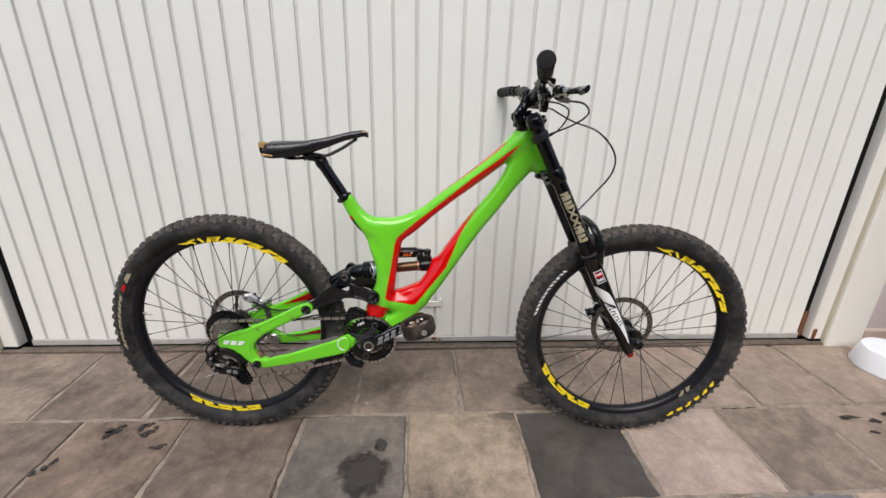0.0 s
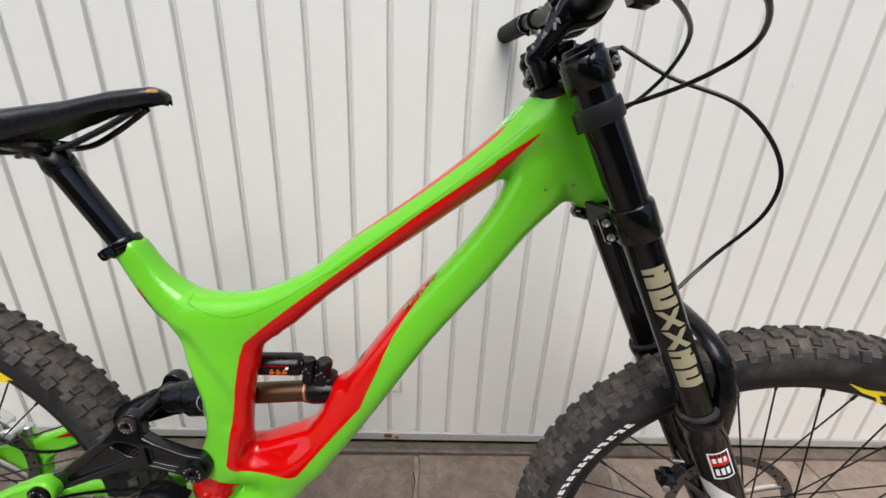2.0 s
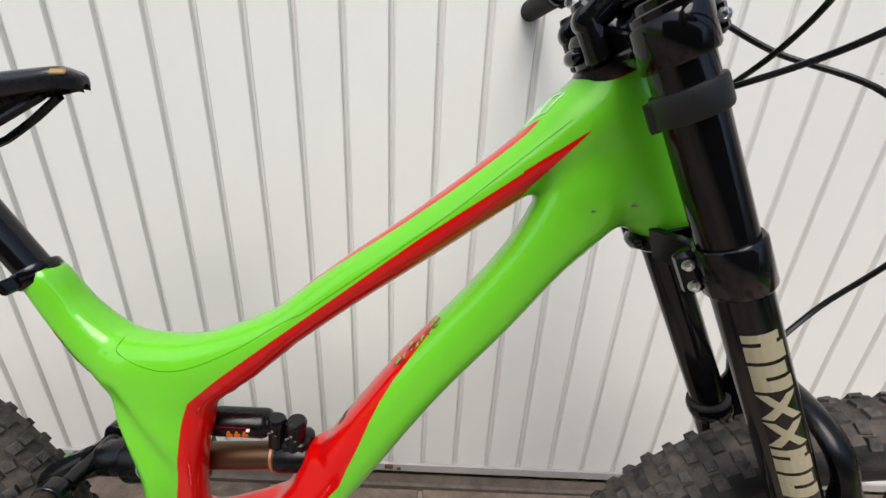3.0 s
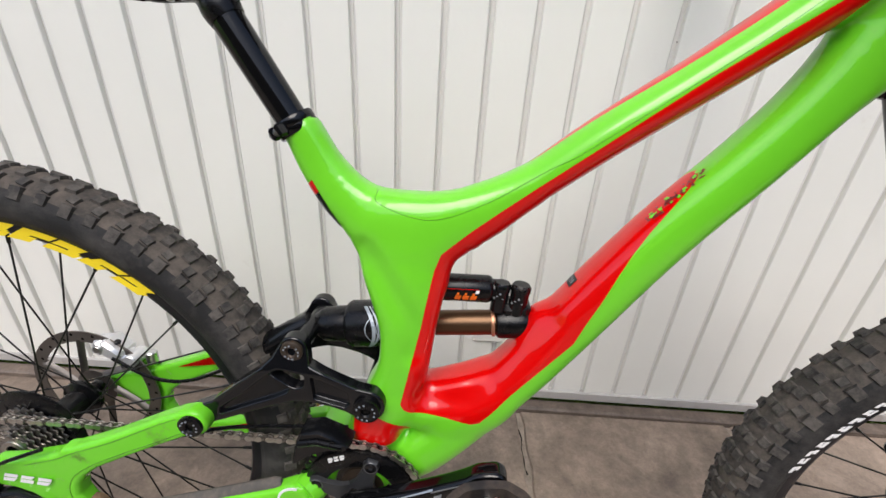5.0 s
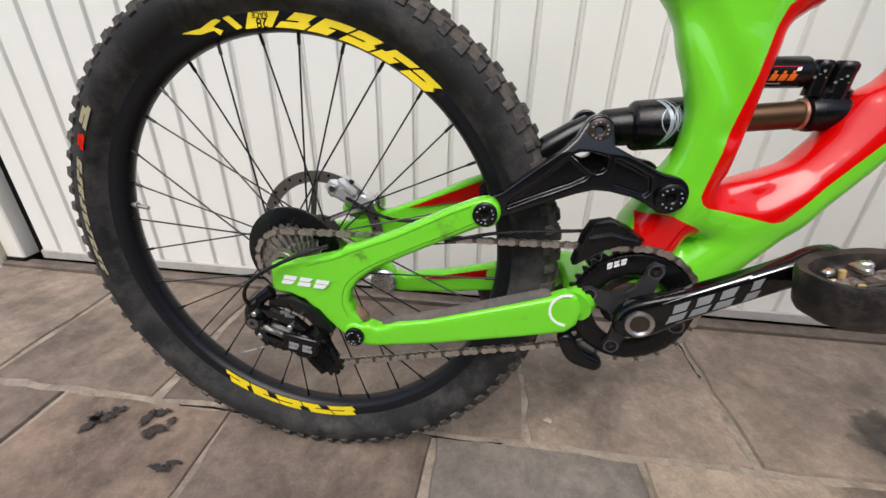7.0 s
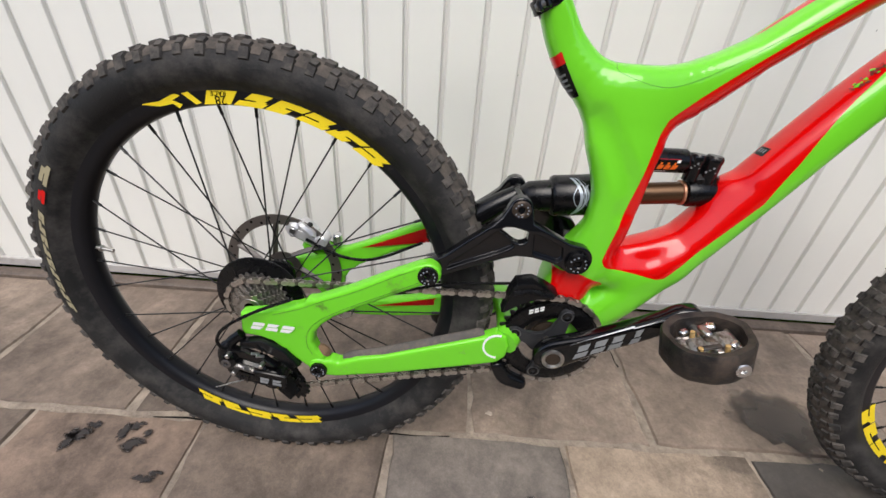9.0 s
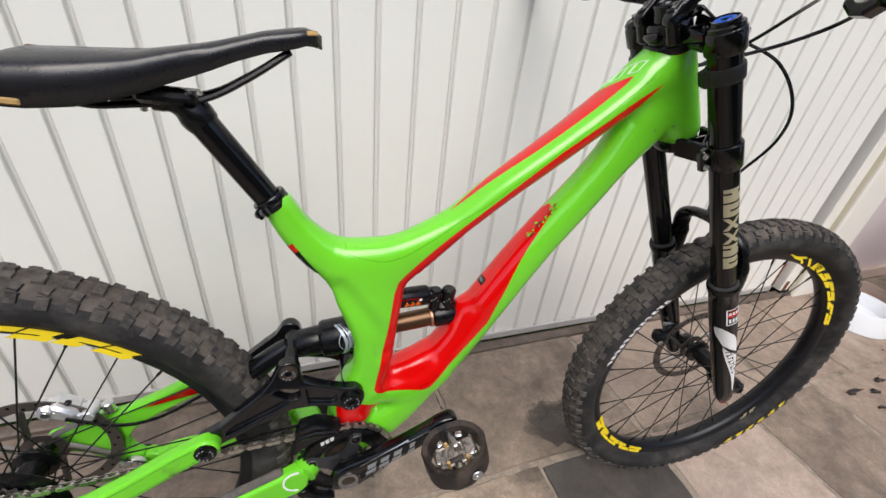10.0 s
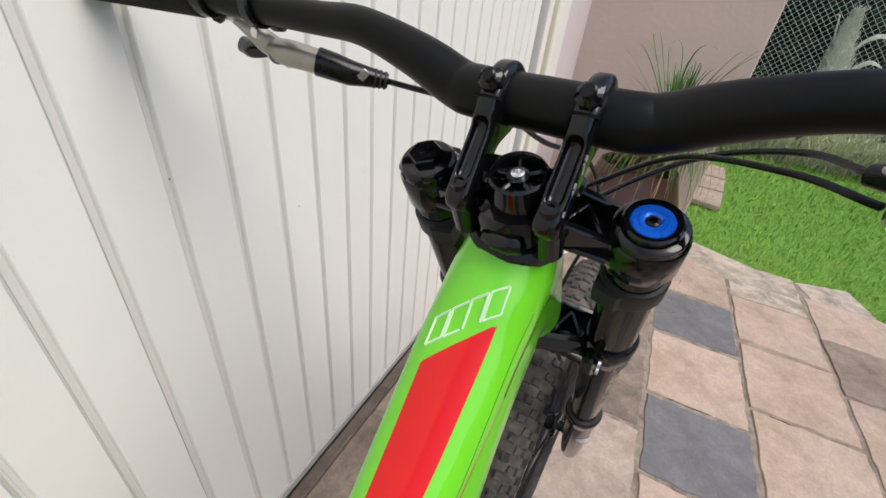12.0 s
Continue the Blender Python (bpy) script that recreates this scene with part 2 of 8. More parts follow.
M["beige_alloy"] = material("beige_alloy", (0.36, 0.33, 0.29), 0.34, metal=0.8, vary=0.2, scale=60.0)
M["silver"] = material("polished_alloy", (0.66, 0.66, 0.66), 0.28, metal=1.0, rough_vary=0.08, scale=60.0)
M["cast_alloy"] = material("cast_alloy", (0.70, 0.70, 0.71), 0.32, metal=0.62, rough_vary=0.08, scale=60.0, vary=0.15)
M["rotor"] = material("rotor_steel", (0.22, 0.20, 0.185), 0.5, metal=1.0, rough_vary=0.1, scale=40.0)
M["bronze"] = material("bronze_shaft", (0.105, 0.058, 0.030), 0.34, metal=0.75, rough_vary=0.06, scale=40.0)
M["yellow"] = material("yellow_decal", (0.86, 0.66, 0.015), 0.45, vary=0.06, scale=60.0, dirt=(0.25, 0.18, 0.03), dirt_scale=60.0, dirt_cut=(0.64, 0.8))
M["gold"] = material("pale_gold_decal", (0.36, 0.32, 0.205), 0.35, vary=0.05, scale=60.0)
M["white"] = material("white_decal", (0.80, 0.80, 0.80), 0.4, vary=0.03, scale=60.0)
M["silver_print"] = material("silver_print", (0.34, 0.38, 0.44), 0.35, metal=0.3, vary=0.2, scale=90.0)
M["copper"] = material("copper_ring", (0.45, 0.22, 0.13), 0.35, metal=0.6)
M["grey_decal"] = material("grey_decal", (0.22, 0.23, 0.24), 0.45, vary=0.1, scale=60.0)
M["red"] = material("red_decal", RED, 0.3, coat=0.75, spec=0.1)
M["pale_green"] = material("pale_green_print", (0.55, 0.78, 0.48), 0.4)
# darker green for drawing the shade of creases and edges as thin lines
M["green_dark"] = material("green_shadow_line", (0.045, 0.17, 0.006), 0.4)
M["dull_metal"] = material("dull_metal", (0.20, 0.20, 0.205), 0.32, metal=0.9, rough_vary=0.1, scale=60.0)
M["red_worn"] = material("red_worn", (0.17, 0.012, 0.010), 0.5, vary=0.4, scale=90.0, dirt=(0.10, 0.02, 0.015), dirt_scale=120.0, dirt_cut=(0.54, 0.64))
M["red_anodised"] = material("red_anodised", (0.55, 0.02, 0.015), 0.25, metal=0.7)
M["blue"] = material("blue_anodised", (0.005, 0.13, 0.72), 0.28, metal=0.35, rough_vary=0.06, scale=60.0)
M["orange"] = material("orange_decal", (0.85, 0.16, 0.01), 0.4)
M["green_plain"] = material("green_paint", GREEN, 0.30, coat=0.8, spec=0.1, vary=0.04, scale=14.0, bump=0.00008, bump_scale=60.0)
M["green_stay"] = material("green_paint_scuffed", GREEN, 0.22, coat=0.4, spec=0.25, vary=0.06, scale=14.0, dirt=(0.085, 0.16, 0.025), dirt_scale=30.0, dirt_cut=(0.60, 0.74))
M["mud"] = material("dried_mud", (0.17, 0.105, 0.06), 0.95, vary=0.4, scale=90.0, bump=0.001, bump_scale=300.0)
M["guard"] = material("dusty_guard_rubber", (0.075, 0.068, 0.062), 0.75, vary=0.35, scale=60.0, dirt=(0.17, 0.14, 0.115), dirt_scale=40.0, dirt_cut=(0.42, 0.7), bump=0.0003, bump_scale=400.0)
M["spider"] = material("spider_grey", (0.035, 0.036, 0.039), 0.38, metal=0.3, vary=0.3, scale=40.0, dirt=(0.09, 0.07, 0.055), dirt_scale=70.0, dirt_cut=(0.56, 0.8))
M["bare_edge"] = material("bare_edge", (0.45, 0.45, 0.46), 0.35, metal=0.9, vary=0.3, scale=200.0)
M["ochre"] = material("worn_ochre", (0.42, 0.27, 0.10), 0.8, vary=0.3, scale=120.0)
M["saddle"] = material("saddle_cover", (0.010, 0.010, 0.012), 0.28, rough_vary=0.08, scale=40.0, bump=0.00012, bump_scale=500.0)


def painted(name):
    """Glossy green paint with red panels, whose borders are where the value 'panel' passes zero."""
    m = M["green_plain"].copy()
    m.name = name
    n, l = m.node_tree.nodes, m.node_tree.links
    at, cut, mix = n.new("ShaderNodeAttribute"), n.new("ShaderNodeMapRange"), n.new("ShaderNodeMix")
    at.attribute_name = "panel"
    cut.inputs["From Min"].default_value, cut.inputs["From Max"].default_value = 0.0002, -0.0002
    mix.data_type = "RGBA"
    l.new(at.outputs["Fac"], cut.inputs["Value"])
    l.new(cut.outputs["Result"], mix.inputs["Factor"])
    was = n["Principled BSDF"].inputs["Base Color"].links[0].from_socket
    l.new(was, mix.inputs["A"])
    mix.inputs["B"].default_value = rgb(RED)
    l.new(mix.outputs["Result"], n["Principled BSDF"].inputs["Base Color"])
    return m


M["frame"] = painted("frame_paint")


# ---- mesh tools
I4 = Matrix.Identity(4)


def rot(deg, axis):
    return Matrix.Rotation(radians(deg), 4, axis)


def shift(x, y, z):
    return Matrix.Translation((x, y, z))


class Build:
    """Collects vertices and faces of one mesh."""

    def __init__(self):
        self.v, self.f = [], []

    def add(self, verts, faces, m=I4):
        k = len(self.v)
        self.v += [tuple(m @ Vector(p)) for p in verts]
        self.f += [tuple(k + i for i in face) for face in faces]
        return self

    def lathe(self, profile, segs=32, m=I4, arc=360.0, loop=False):
        """Turns (radius, height) points round the local z axis."""
        n, full = len(profile), arc >= 360.0
        turns = segs if full else segs + 1
        verts = [(r * math.cos(a), r * math.sin(a), h) for j in range(turns) for a in [radians(arc) * j / segs] for r, h in profile]
        faces = []
        for j in range(segs):
            a, b = j * n, ((j + 1) % turns) * n
            for i in range(n if loop else n - 1):
                i2 = (i + 1) % n
                faces.append((a + i, b + i, b + i2, a + i2))
        return self.add(verts, faces, m)

    def rod(self, p, q, r, segs=12, r2=None, m=I4):
        """A closed cylinder or cone from p to q."""
        p, q = Vector(p), Vector(q)
        d = q - p
        t = Matrix.Translation(p) @ d.to_track_quat("Z", "Y").to_matrix().to_4x4()
        h, r2 = d.length, r if r2 is None else r2
        c = min(0.2 * min(r, r2) + 1e-5, 0.2 * h)
        return self.lathe([(1e-6, 0), (r - c, 0), (r, c), (r2, h - c), (r2 - c, h), (1e-6, h)], segs, m @ t)

    def sweep(self, pts, rad, segs=10, m=I4, flat=1.0, caps=True):
        """A tube along points; rad: a number or one for each point; flat: height over width."""
        p = [Vector(q) for q in pts]
        rads = rad if isinstance(rad, (list, tuple)) else [rad] * len(p)
        tang = [(p[min(i + 1, len(p) - 1)] - p[max(i - 1, 0)]).normalized() for i in range(len(p))]
        side = tang[0].orthogonal().normalized()
        verts, faces = [], []
        for i, t in enumerate(tang):
            side = (side - t * side.dot(t)).normalized()
            up = t.cross(side)
            for j in range(segs):
                a = 2 * math.pi * j / segs
                verts.append(p[i] + rads[i] * (math.cos(a) * side + flat * math.sin(a) * up))
        for i in range(len(p) - 1):
            for j in range(segs):
                j2 = (j + 1) % segs
                faces.append((i * segs + j, i * segs + j2, (i + 1) * segs + j2, (i + 1) * segs + j))
        if caps:
            faces += [tuple(range(segs))[::-1], tuple((len(p) - 1) * segs + j for j in range(segs))]
        return self.add(verts, faces, m)

    def box(self, size, m=I4, bevel=0.0):
        x, y, z = (s / 2 for s in size)
        c = min(bevel, 0.45 * min(size))
        if c <= 0:
            verts = [(i * x, j * y, k * z) for i in (-1, 1) for j in (-1, 1) for k in (-1, 1)]
            return self.add(verts, [(0, 1, 3, 2), (4, 6, 7, 5), (0, 4, 5, 1), (2, 3, 7, 6), (0, 2, 6, 4), (1, 5, 7, 3)], m)
        ring = lambda a, b, d: [(-a + d, -b), (a - d, -b), (a, -b + d), (a, b - d), (a - d, b), (-a + d, b), (-a, b - d), (-a, -b + d)]  # noqa: E731
        verts = [(*q, -z) for q in ring(x - c, y - c, c * 0.5)] + [(*q, -z + c) for q in ring(x, y, c)] + [(*q, z - c) for q in ring(x, y, c)] + [(*q, z) for q in ring(x - c, y - c, c * 0.5)]
        faces = [tuple(range(8))[::-1], tuple(range(24, 32))]
        faces += [(8 * k + i, 8 * k + (i + 1) % 8, 8 * k + 8 + (i + 1) % 8, 8 * k + 8 + i) for k in range(3) for i in range(8)]
        return self.add(verts, faces, m)

    def prism(self, poly, h, m=I4, bevel=0.0):
        """A flat outline (x, y), counter-clockwise, raised from z = 0 to h, with a bevel round its top."""
        n, c = len(poly), min(bevel, h * 0.45)
        mid = [sum(q[k] for q in poly) / n for k in (0, 1)]
        reach = max(math.hypot(x - mid[0], y - mid[1]) for x, y in poly)
        s = 1 - bevel / reach
        verts = [(x, y, 0) for x, y in poly] + [(x, y, h - c) for x, y in poly] + [(mid[0] + (x - mid[0]) * s, mid[1] + (y - mid[1]) * s, h) for x, y in poly]
        faces = [tuple(range(n))[::-1], tuple(range(2 * n, 3 * n))]
        faces += [(n * k + i, n * k + (i + 1) % n, n * k + n + (i + 1) % n, n * k + n + i) for k in range(2) for i in range(n)]
        return self.add(verts, faces, m)

    def mesh(self, name, mat, smooth=True, angle=38.0):
        me = bpy.data.meshes.new(name)
        me.from_pydata(self.v, [], self.f)
        me.update()
        if smooth:
            me.shade_smooth()
            me.set_sharp_from_angle(angle=radians(angle))
        me.materials.append(mat)
        return me


def part(name, build, mat, parent=None, label="", m=None, smooth=True, angle=38.0):
    """Links a mesh as one object under a thing or a part."""
    me = build if isinstance(build, bpy.types.Mesh) else build.mesh(name, mat, smooth, angle)
    ob = new(name, me)
    ob.parent = parent
    if m is not None:
        ob.matrix_basis = m
    return tagged(ob, label) if label else ob


def curve(pts, steps=8):
    """A smooth line through the points."""
    p = [Vector(q) for q in pts]
    p = [2 * p[0] - p[1], *p, 2 * p[-1] - p[-2]]
    out = []
    for i in range(1, len(p) - 2):
        a, b, c, d = p[i - 1 : i + 3]
        for j in range(steps):
            t = j / steps
            out.append(0.5 * (2 * b + (c - a) * t + (2 * a - 5 * b + 4 * c - d) * t * t + (3 * b - a - 3 * c + d) * t**3))
    return out + [p[-2]]


def smooth_rows(rows, steps=6):
    """The same for rows of any length of numbers."""
    r = np.array(rows, float)
    r = np.vstack([2 * r[0] - r[1], r, 2 * r[-1] - r[-2]])
    out = []
    for i in range(1, len(r) - 2):
        a, b, c, d = r[i - 1 : i + 3]
        for t in np.arange(steps) / steps:
            out.append(0.5 * (2 * b + (c - a) * t + (2 * a - 5 * b + 4 * c - d) * t * t + (3 * b - a - 3 * c + d) * t**3))
    return np.array(out + [r[-2]])


class Field:
    """A solid blended from flat-sided tubes that lie in the bicycle's plane, turned into a smooth mesh."""

    def __init__(self, lo, hi, step):
        self.lo, self.step = np.array(lo, float), step
        self.n = np.ceil((np.array(hi) - self.lo) / step).astype(int) + 1
        self.g = [self.lo[k] + step * np.arange(self.n[k]) for k in range(3)]
        self.val = np.full(self.n, 0.05, np.float32)

    def tube(self, rows, power=2.4, blend=0.012, steps=4, cut=False):
        """rows: x, y, z, radius in the plane, half-width across it. cut takes away."""
        r = smooth_rows(rows, steps) if len(rows) > 2 else np.array(rows, float)
        pad = r[:, 3:].max() + blend + 2 * self.step
        span = []
        for k in range(3):
            a, b = np.searchsorted(self.g[k], [r[:, k].min() - pad, r[:, k].max() + pad])
            span.append(slice(a, b))
        x, y, z = self.g[0][span[0]][:, None, None], self.g[1][span[1]][None, :, None], self.g[2][span[2]][None, None, :]
        best = None
        for a, b in zip(r[:-1], r[1:]):
            dx, dz = b[0] - a[0], b[2] - a[2]
            t = np.clip(((x - a[0]) * dx + (z - a[2]) * dz) / (dx * dx + dz * dz + 1e-12), 0, 1)
            q = np.hypot(x - a[0] - t * dx, z - a[2] - t * dz)
            rad, wide, mid = (a[k] + t * (b[k] - a[k]) for k in (3, 4, 1))
            d = (((q / rad) ** power + (np.abs(y - mid) / wide) ** power) ** (1 / power) - 1) * np.minimum(rad, wide)
            best = d if best is None else np.minimum(best, d)
        old = self.val[tuple(span)]
        if cut:
            h = np.maximum(blend - np.abs(old + best), 0) / blend
            self.val[tuple(span)] = np.maximum(old, -best) + h * h * blend * 0.25
        else:
            h = np.maximum(blend - np.abs(old - best), 0) / blend
            self.val[tuple(span)] = np.minimum(old, best) - h * h * blend * 0.25
        return self

    def plate(self, poly, mid, half, soft=0.004, blend=0.004, cut=False):
        """A flat piece with rounded edges: its outline (x, z), the middle of its thickness at (x, z) and half that thickness."""
        px, pz = (np.array(c) for c in zip(*poly))
        pad = 3 * self.step + blend
        sx = slice(*np.searchsorted(self.g[0], [px.min() - pad, px.max() + pad]))
        sz = slice(*np.searchsorted(self.g[2], [pz.min() - pad, pz.max() + pad]))
        x, z = np.meshgrid(self.g[0][sx], self.g[2][sz], indexing="ij")
        flat = to_outline(x.ravel(), z.ravel(), [(float(a), float(b)) for a, b in poly]).reshape(x.shape)[:, None, :] + soft
        deep = np.abs(self.g[1][None, :, None] - mid(x, z)[:, None, :]) - half + soft
        d = np.hypot(np.maximum(flat, 0), np.maximum(deep, 0)) + np.minimum(np.maximum(flat, deep), 0) - soft
        old = self.val[sx, :, sz]
        if cut:
            h = np.maximum(blend - np.abs(old + d), 0) / blend
            self.val[sx, :, sz] = np.maximum(old, -d) + h * h * blend * 0.25
        else:
            h = np.maximum(blend - np.abs(old - d), 0) / blend
            self.val[sx, :, sz] = np.minimum(old, d) - h * h * blend * 0.25
        return self

    def mesh(self, name, mat, panel=None):
        v, n = self.val, self.n
        acc, cnt = np.zeros((*(n - 1), 3)), np.zeros(n - 1)
        corner = [(i, j, k) for i in (0, 1) for j in (0, 1) for k in (0, 1)]
        sub = lambda c: v[tuple(slice(c[k], n[k] - 1 + c[k]) for k in range(3))]  # noqa: E731
        for c in corner:
            for axis in range(3):
                if c[axis]:
                    continue
                e = tuple(c[k] + (k == axis) for k in range(3))
                a, b = sub(c), sub(e)
                hit = (a < 0) != (b < 0)
                t = a[hit] / (a[hit] - b[hit])
                where = np.repeat(np.array(c, float)[None], len(t), 0)
                where[:, axis] += t
                acc[hit] += where
                cnt[hit] += 1
        cell = np.argwhere(cnt > 0)
        ids = np.full(n - 1, -1)
        ids[tuple(cell.T)] = np.arange(len(cell))
        verts = self.lo + self.step * (cell + acc[tuple(cell.T)] / cnt[tuple(cell.T)][:, None])
        faces = []
        for axis in range(3):
            b, c = (axis + 1) % 3, (axis + 2) % 3
            lo_s = [slice(None)] * 3
            hi_s = [slice(None)] * 3
            lo_s[axis], hi_s[axis] = slice(0, n[axis] - 1), slice(1, n[axis])
            flip = (v[tuple(lo_s)] < 0) != (v[tuple(hi_s)] < 0)
            inside = v[tuple(lo_s)] < 0
            at = np.argwhere(flip)
            at = at[(at[:, b] > 0) & (at[:, c] > 0) & (at[:, b] < n[b] - 1) & (at[:, c] < n[c] - 1)]
            quad = []
            for ob_, oc in ((-1, -1), (0, -1), (0, 0), (-1, 0)):
                q = at.copy()
                q[:, b] += ob_
                q[:, c] += oc
                quad.append(ids[tuple(q.T)])
            quad = np.stack(quad, 1)
            front = inside[tuple(at.T)]
            quad[~front] = quad[~front][:, ::-1]
            faces.append(quad)
        me = bpy.data.meshes.new(name)
        me.from_pydata(verts.tolist(), [], np.concatenate(faces).tolist())
        me.update()
        me.shade_smooth()
        me.materials.append(mat)
        if panel:
            me.attributes.new("panel", "FLOAT", "POINT").data.foreach_set("value", panel(verts).astype(np.float32))
        return me


def to_outline(px, py, poly):
    """How far points lie outside (plus) or inside (minus) a closed outline."""
    best, inside = np.full(len(px), 9.0), np.zeros(len(px), bool)
    for (ax, ay), (bx, by) in zip(poly, poly[1:] + poly[:1]):
        dx, dy = bx - ax, by - ay
        t = np.clip(((px - ax) * dx + (py - ay) * dy) / (dx * dx + dy * dy), 0, 1)
        best = np.minimum(best, np.hypot(px - ax - t * dx, py - ay - t * dy))
        inside ^= ((ay > py) != (by > py)) & (px < (bx - ax) * (py - ay) / (by - ay + 1e-12) + ax)
    return np.where(inside, -best, best)


def arc(cx, cz, r, a0, a1, n=12):
    """Points along a part of a circle."""
    return [(cx + r * math.cos(radians(a0 + (a1 - a0) * i / n)), cz + r * math.sin(radians(a0 + (a1 - a0) * i / n))) for i in range(n + 1)]


# ---- the large structure
DOOR_Y, DOOR_L, DOOR_R = 1.36, -1.115, 2.297
WALL_X, WALL_END = 3.32, 0.465

ground = part("ground", Build().box((240, 240, 0.3), shift(20, -10, -0.235)), M["turf"], smooth=False)
tagged(ground, "flat grassy earth that reaches the horizon", "ground", kind="structure")

pavement = part("pavement", Build().prism([(-4.0, -3.2), (2.55, -3.2), (2.62, -0.75), (2.72, -0.40), (2.93, -0.18), (2.90, 0.12), (3.05, 0.42), (3.32, 0.46), (3.32, 1.36), (-4.0, 1.36)], 0.075, shift(0, 0, -0.0815)), M["mortar"], smooth=False)
tagged(pavement, "mortar bed of the stone paving in front of the garage", "pavement", kind="structure")

wall_right = part("wall_east", Build().box((0.22, 2.2, 3.0), shift(WALL_X + 0.11, WALL_END + 1.1, 1.45), bevel=0.006), M["wall"])
tagged(wall_right, "pinkish plastered side wall beside the planter", "wall", kind="structure")
wall_small = part("wall_north", Build().box((WALL_X - 2.573, 0.22, 3.0), shift((WALL_X + 2.573) / 2, DOOR_Y + 0.11, 1.45)), M["wall_lilac"])
tagged(wall_small, "pale lilac plastered wall beside the door frame", "wall", kind="structure")
wall_left = part("wall_west", Build().box((3.0, 0.22, 3.0), shift(DOOR_L - 0.276 - 1.5, DOOR_Y + 0.11, 1.45)), M["wall_lilac"])
tagged(wall_left, "pale lilac plastered wall beyond the garage door", "wall", kind="structure")
wall_over = part("wall_over_door", Build().box((4.2, 0.22, 0.6), shift(0.6, DOOR_Y + 0.11, 2.65)), M["wall_lilac"])
tagged(wall_over, "plastered wall over the garage door", "wall", kind="structure")
# never in view: added to block low sky and deepen reflections in black parts
wall_unseen = part("wall_south", Build().box((12.0, 0.2, 3.2), shift(0.0, -4.3, 1.5)), M["wall_dark"])
tagged(wall_unseen, "unseen dark brown wall added across the yard to darken reflections", "wall", kind="structure")
wall_back = part("wall_inside", Build().box((4.4, 0.1, 2.6), shift(0.6, DOOR_Y + 0.4, 1.3)), M["gap"])
tagged(wall_back, "dark garage interior behind the door", "wall", kind="structure")

roof = part("garage_roof", Build().box((7.9, 3.3, 0.16), shift(-0.55, DOOR_Y + 1.68, 3.03), bevel=0.01), M["wall_lilac"])
tagged(roof, "flat plastered roof of the garage", "roof", kind="structure")
for name, size, at in (("wall_garage_back", (7.9, 0.2, 3.0), (-0.55, DOOR_Y + 3.2, 1.45)), ("wall_garage_side", (0.2, 3.0, 3.0), (-4.4, DOOR_Y + 1.7, 1.45))):
    tagged(part(name, Build().box(size, shift(*at)), M["wall_lilac"]), "plain plastered outer wall of the garage", "wall", kind="structure")

skirting = part("baseboard", Build().box((0.02, 0.86, 0.07), shift(WALL_X - 0.01, WALL_END + 0.44, 0.03), bevel=0.006).box((0.70, 0.02, 0.07), shift(2.96, DOOR_Y - 0.01, 0.03), bevel=0.006), M["wall"])
tagged(skirting, "low plastered skirting at the foot of the walls", "skirting", kind="structure")


def door_frame(side):
    """The painted steel frame beside the door: side 1 to the right, -1 to the left."""
    x0 = DOOR_R if side > 0 else DOOR_L
    fr = part("trim", Build().box((0.060, 0.060, 2.5), shift(x0 + side * 0.068, DOOR_Y + 0.006, 1.23), bevel=0.004), M["jamb"])
    tagged(fr, "white painted frame of the garage door", "door frame", kind="structure")
    part("gap", Build().box((0.038, 0.01, 2.5), shift(x0 + side * 0.019, DOOR_Y + 0.024, 1.23)), M["gap"], fr)
    part("post", Build().box((0.172, 0.110, 2.5), shift(x0 + side * 0.1885, DOOR_Y + 0.004, 1.23), bevel=0.006), M["jamb"], fr)
    # thin plate over the side facing the door, shade painted on in beige
    part("recess", Build().box((0.004, 0.080, 2.48), shift(x0 + side * 0.1005, DOOR_Y + 0.001, 1.23)), M["jamb_shade"], fr, "side of the post with its shade painted in beige")
    part("foot", Build().box((0.064, 0.062, 0.030), shift(x0 + side * 0.068, DOOR_Y + 0.004, 0.009), bevel=0.003), M["gap"], fr, "dark foot of the frame")
    return fr


frame_right, frame_left = door_frame(1), door_frame(-1)
part("rust_patch", Build().box((0.024, 0.006, 0.13), shift(DOOR_R + 0.022, DOOR_Y + 0.012, 0.085), bevel=0.002).box((0.020, 0.004, 0.05), shift(DOOR_R + 0.055, DOOR_Y - 0.0255, 0.05), bevel=0.002), M["rust"], frame_right, "rusted foot of the frame")
lintel = part("trim", Build().box((4.0, 0.09, 0.12), shift(0.6, DOOR_Y + 0.01, 2.42), bevel=0.004), M["jamb"])
tagged(lintel, "white painted head of the door frame", "door frame", kind="structure")

threshold = part("threshold", Build().box((DOOR_R - DOOR_L + 0.3, 0.035, 0.05), shift(0.59, DOOR_Y - 0.022, -0.012), bevel=0.005), M["kerb"])
tagged(threshold, "narrow dark stone edge under the garage door", "threshold", kind="structure")


# ---- the garden
rng = random.Random(7)


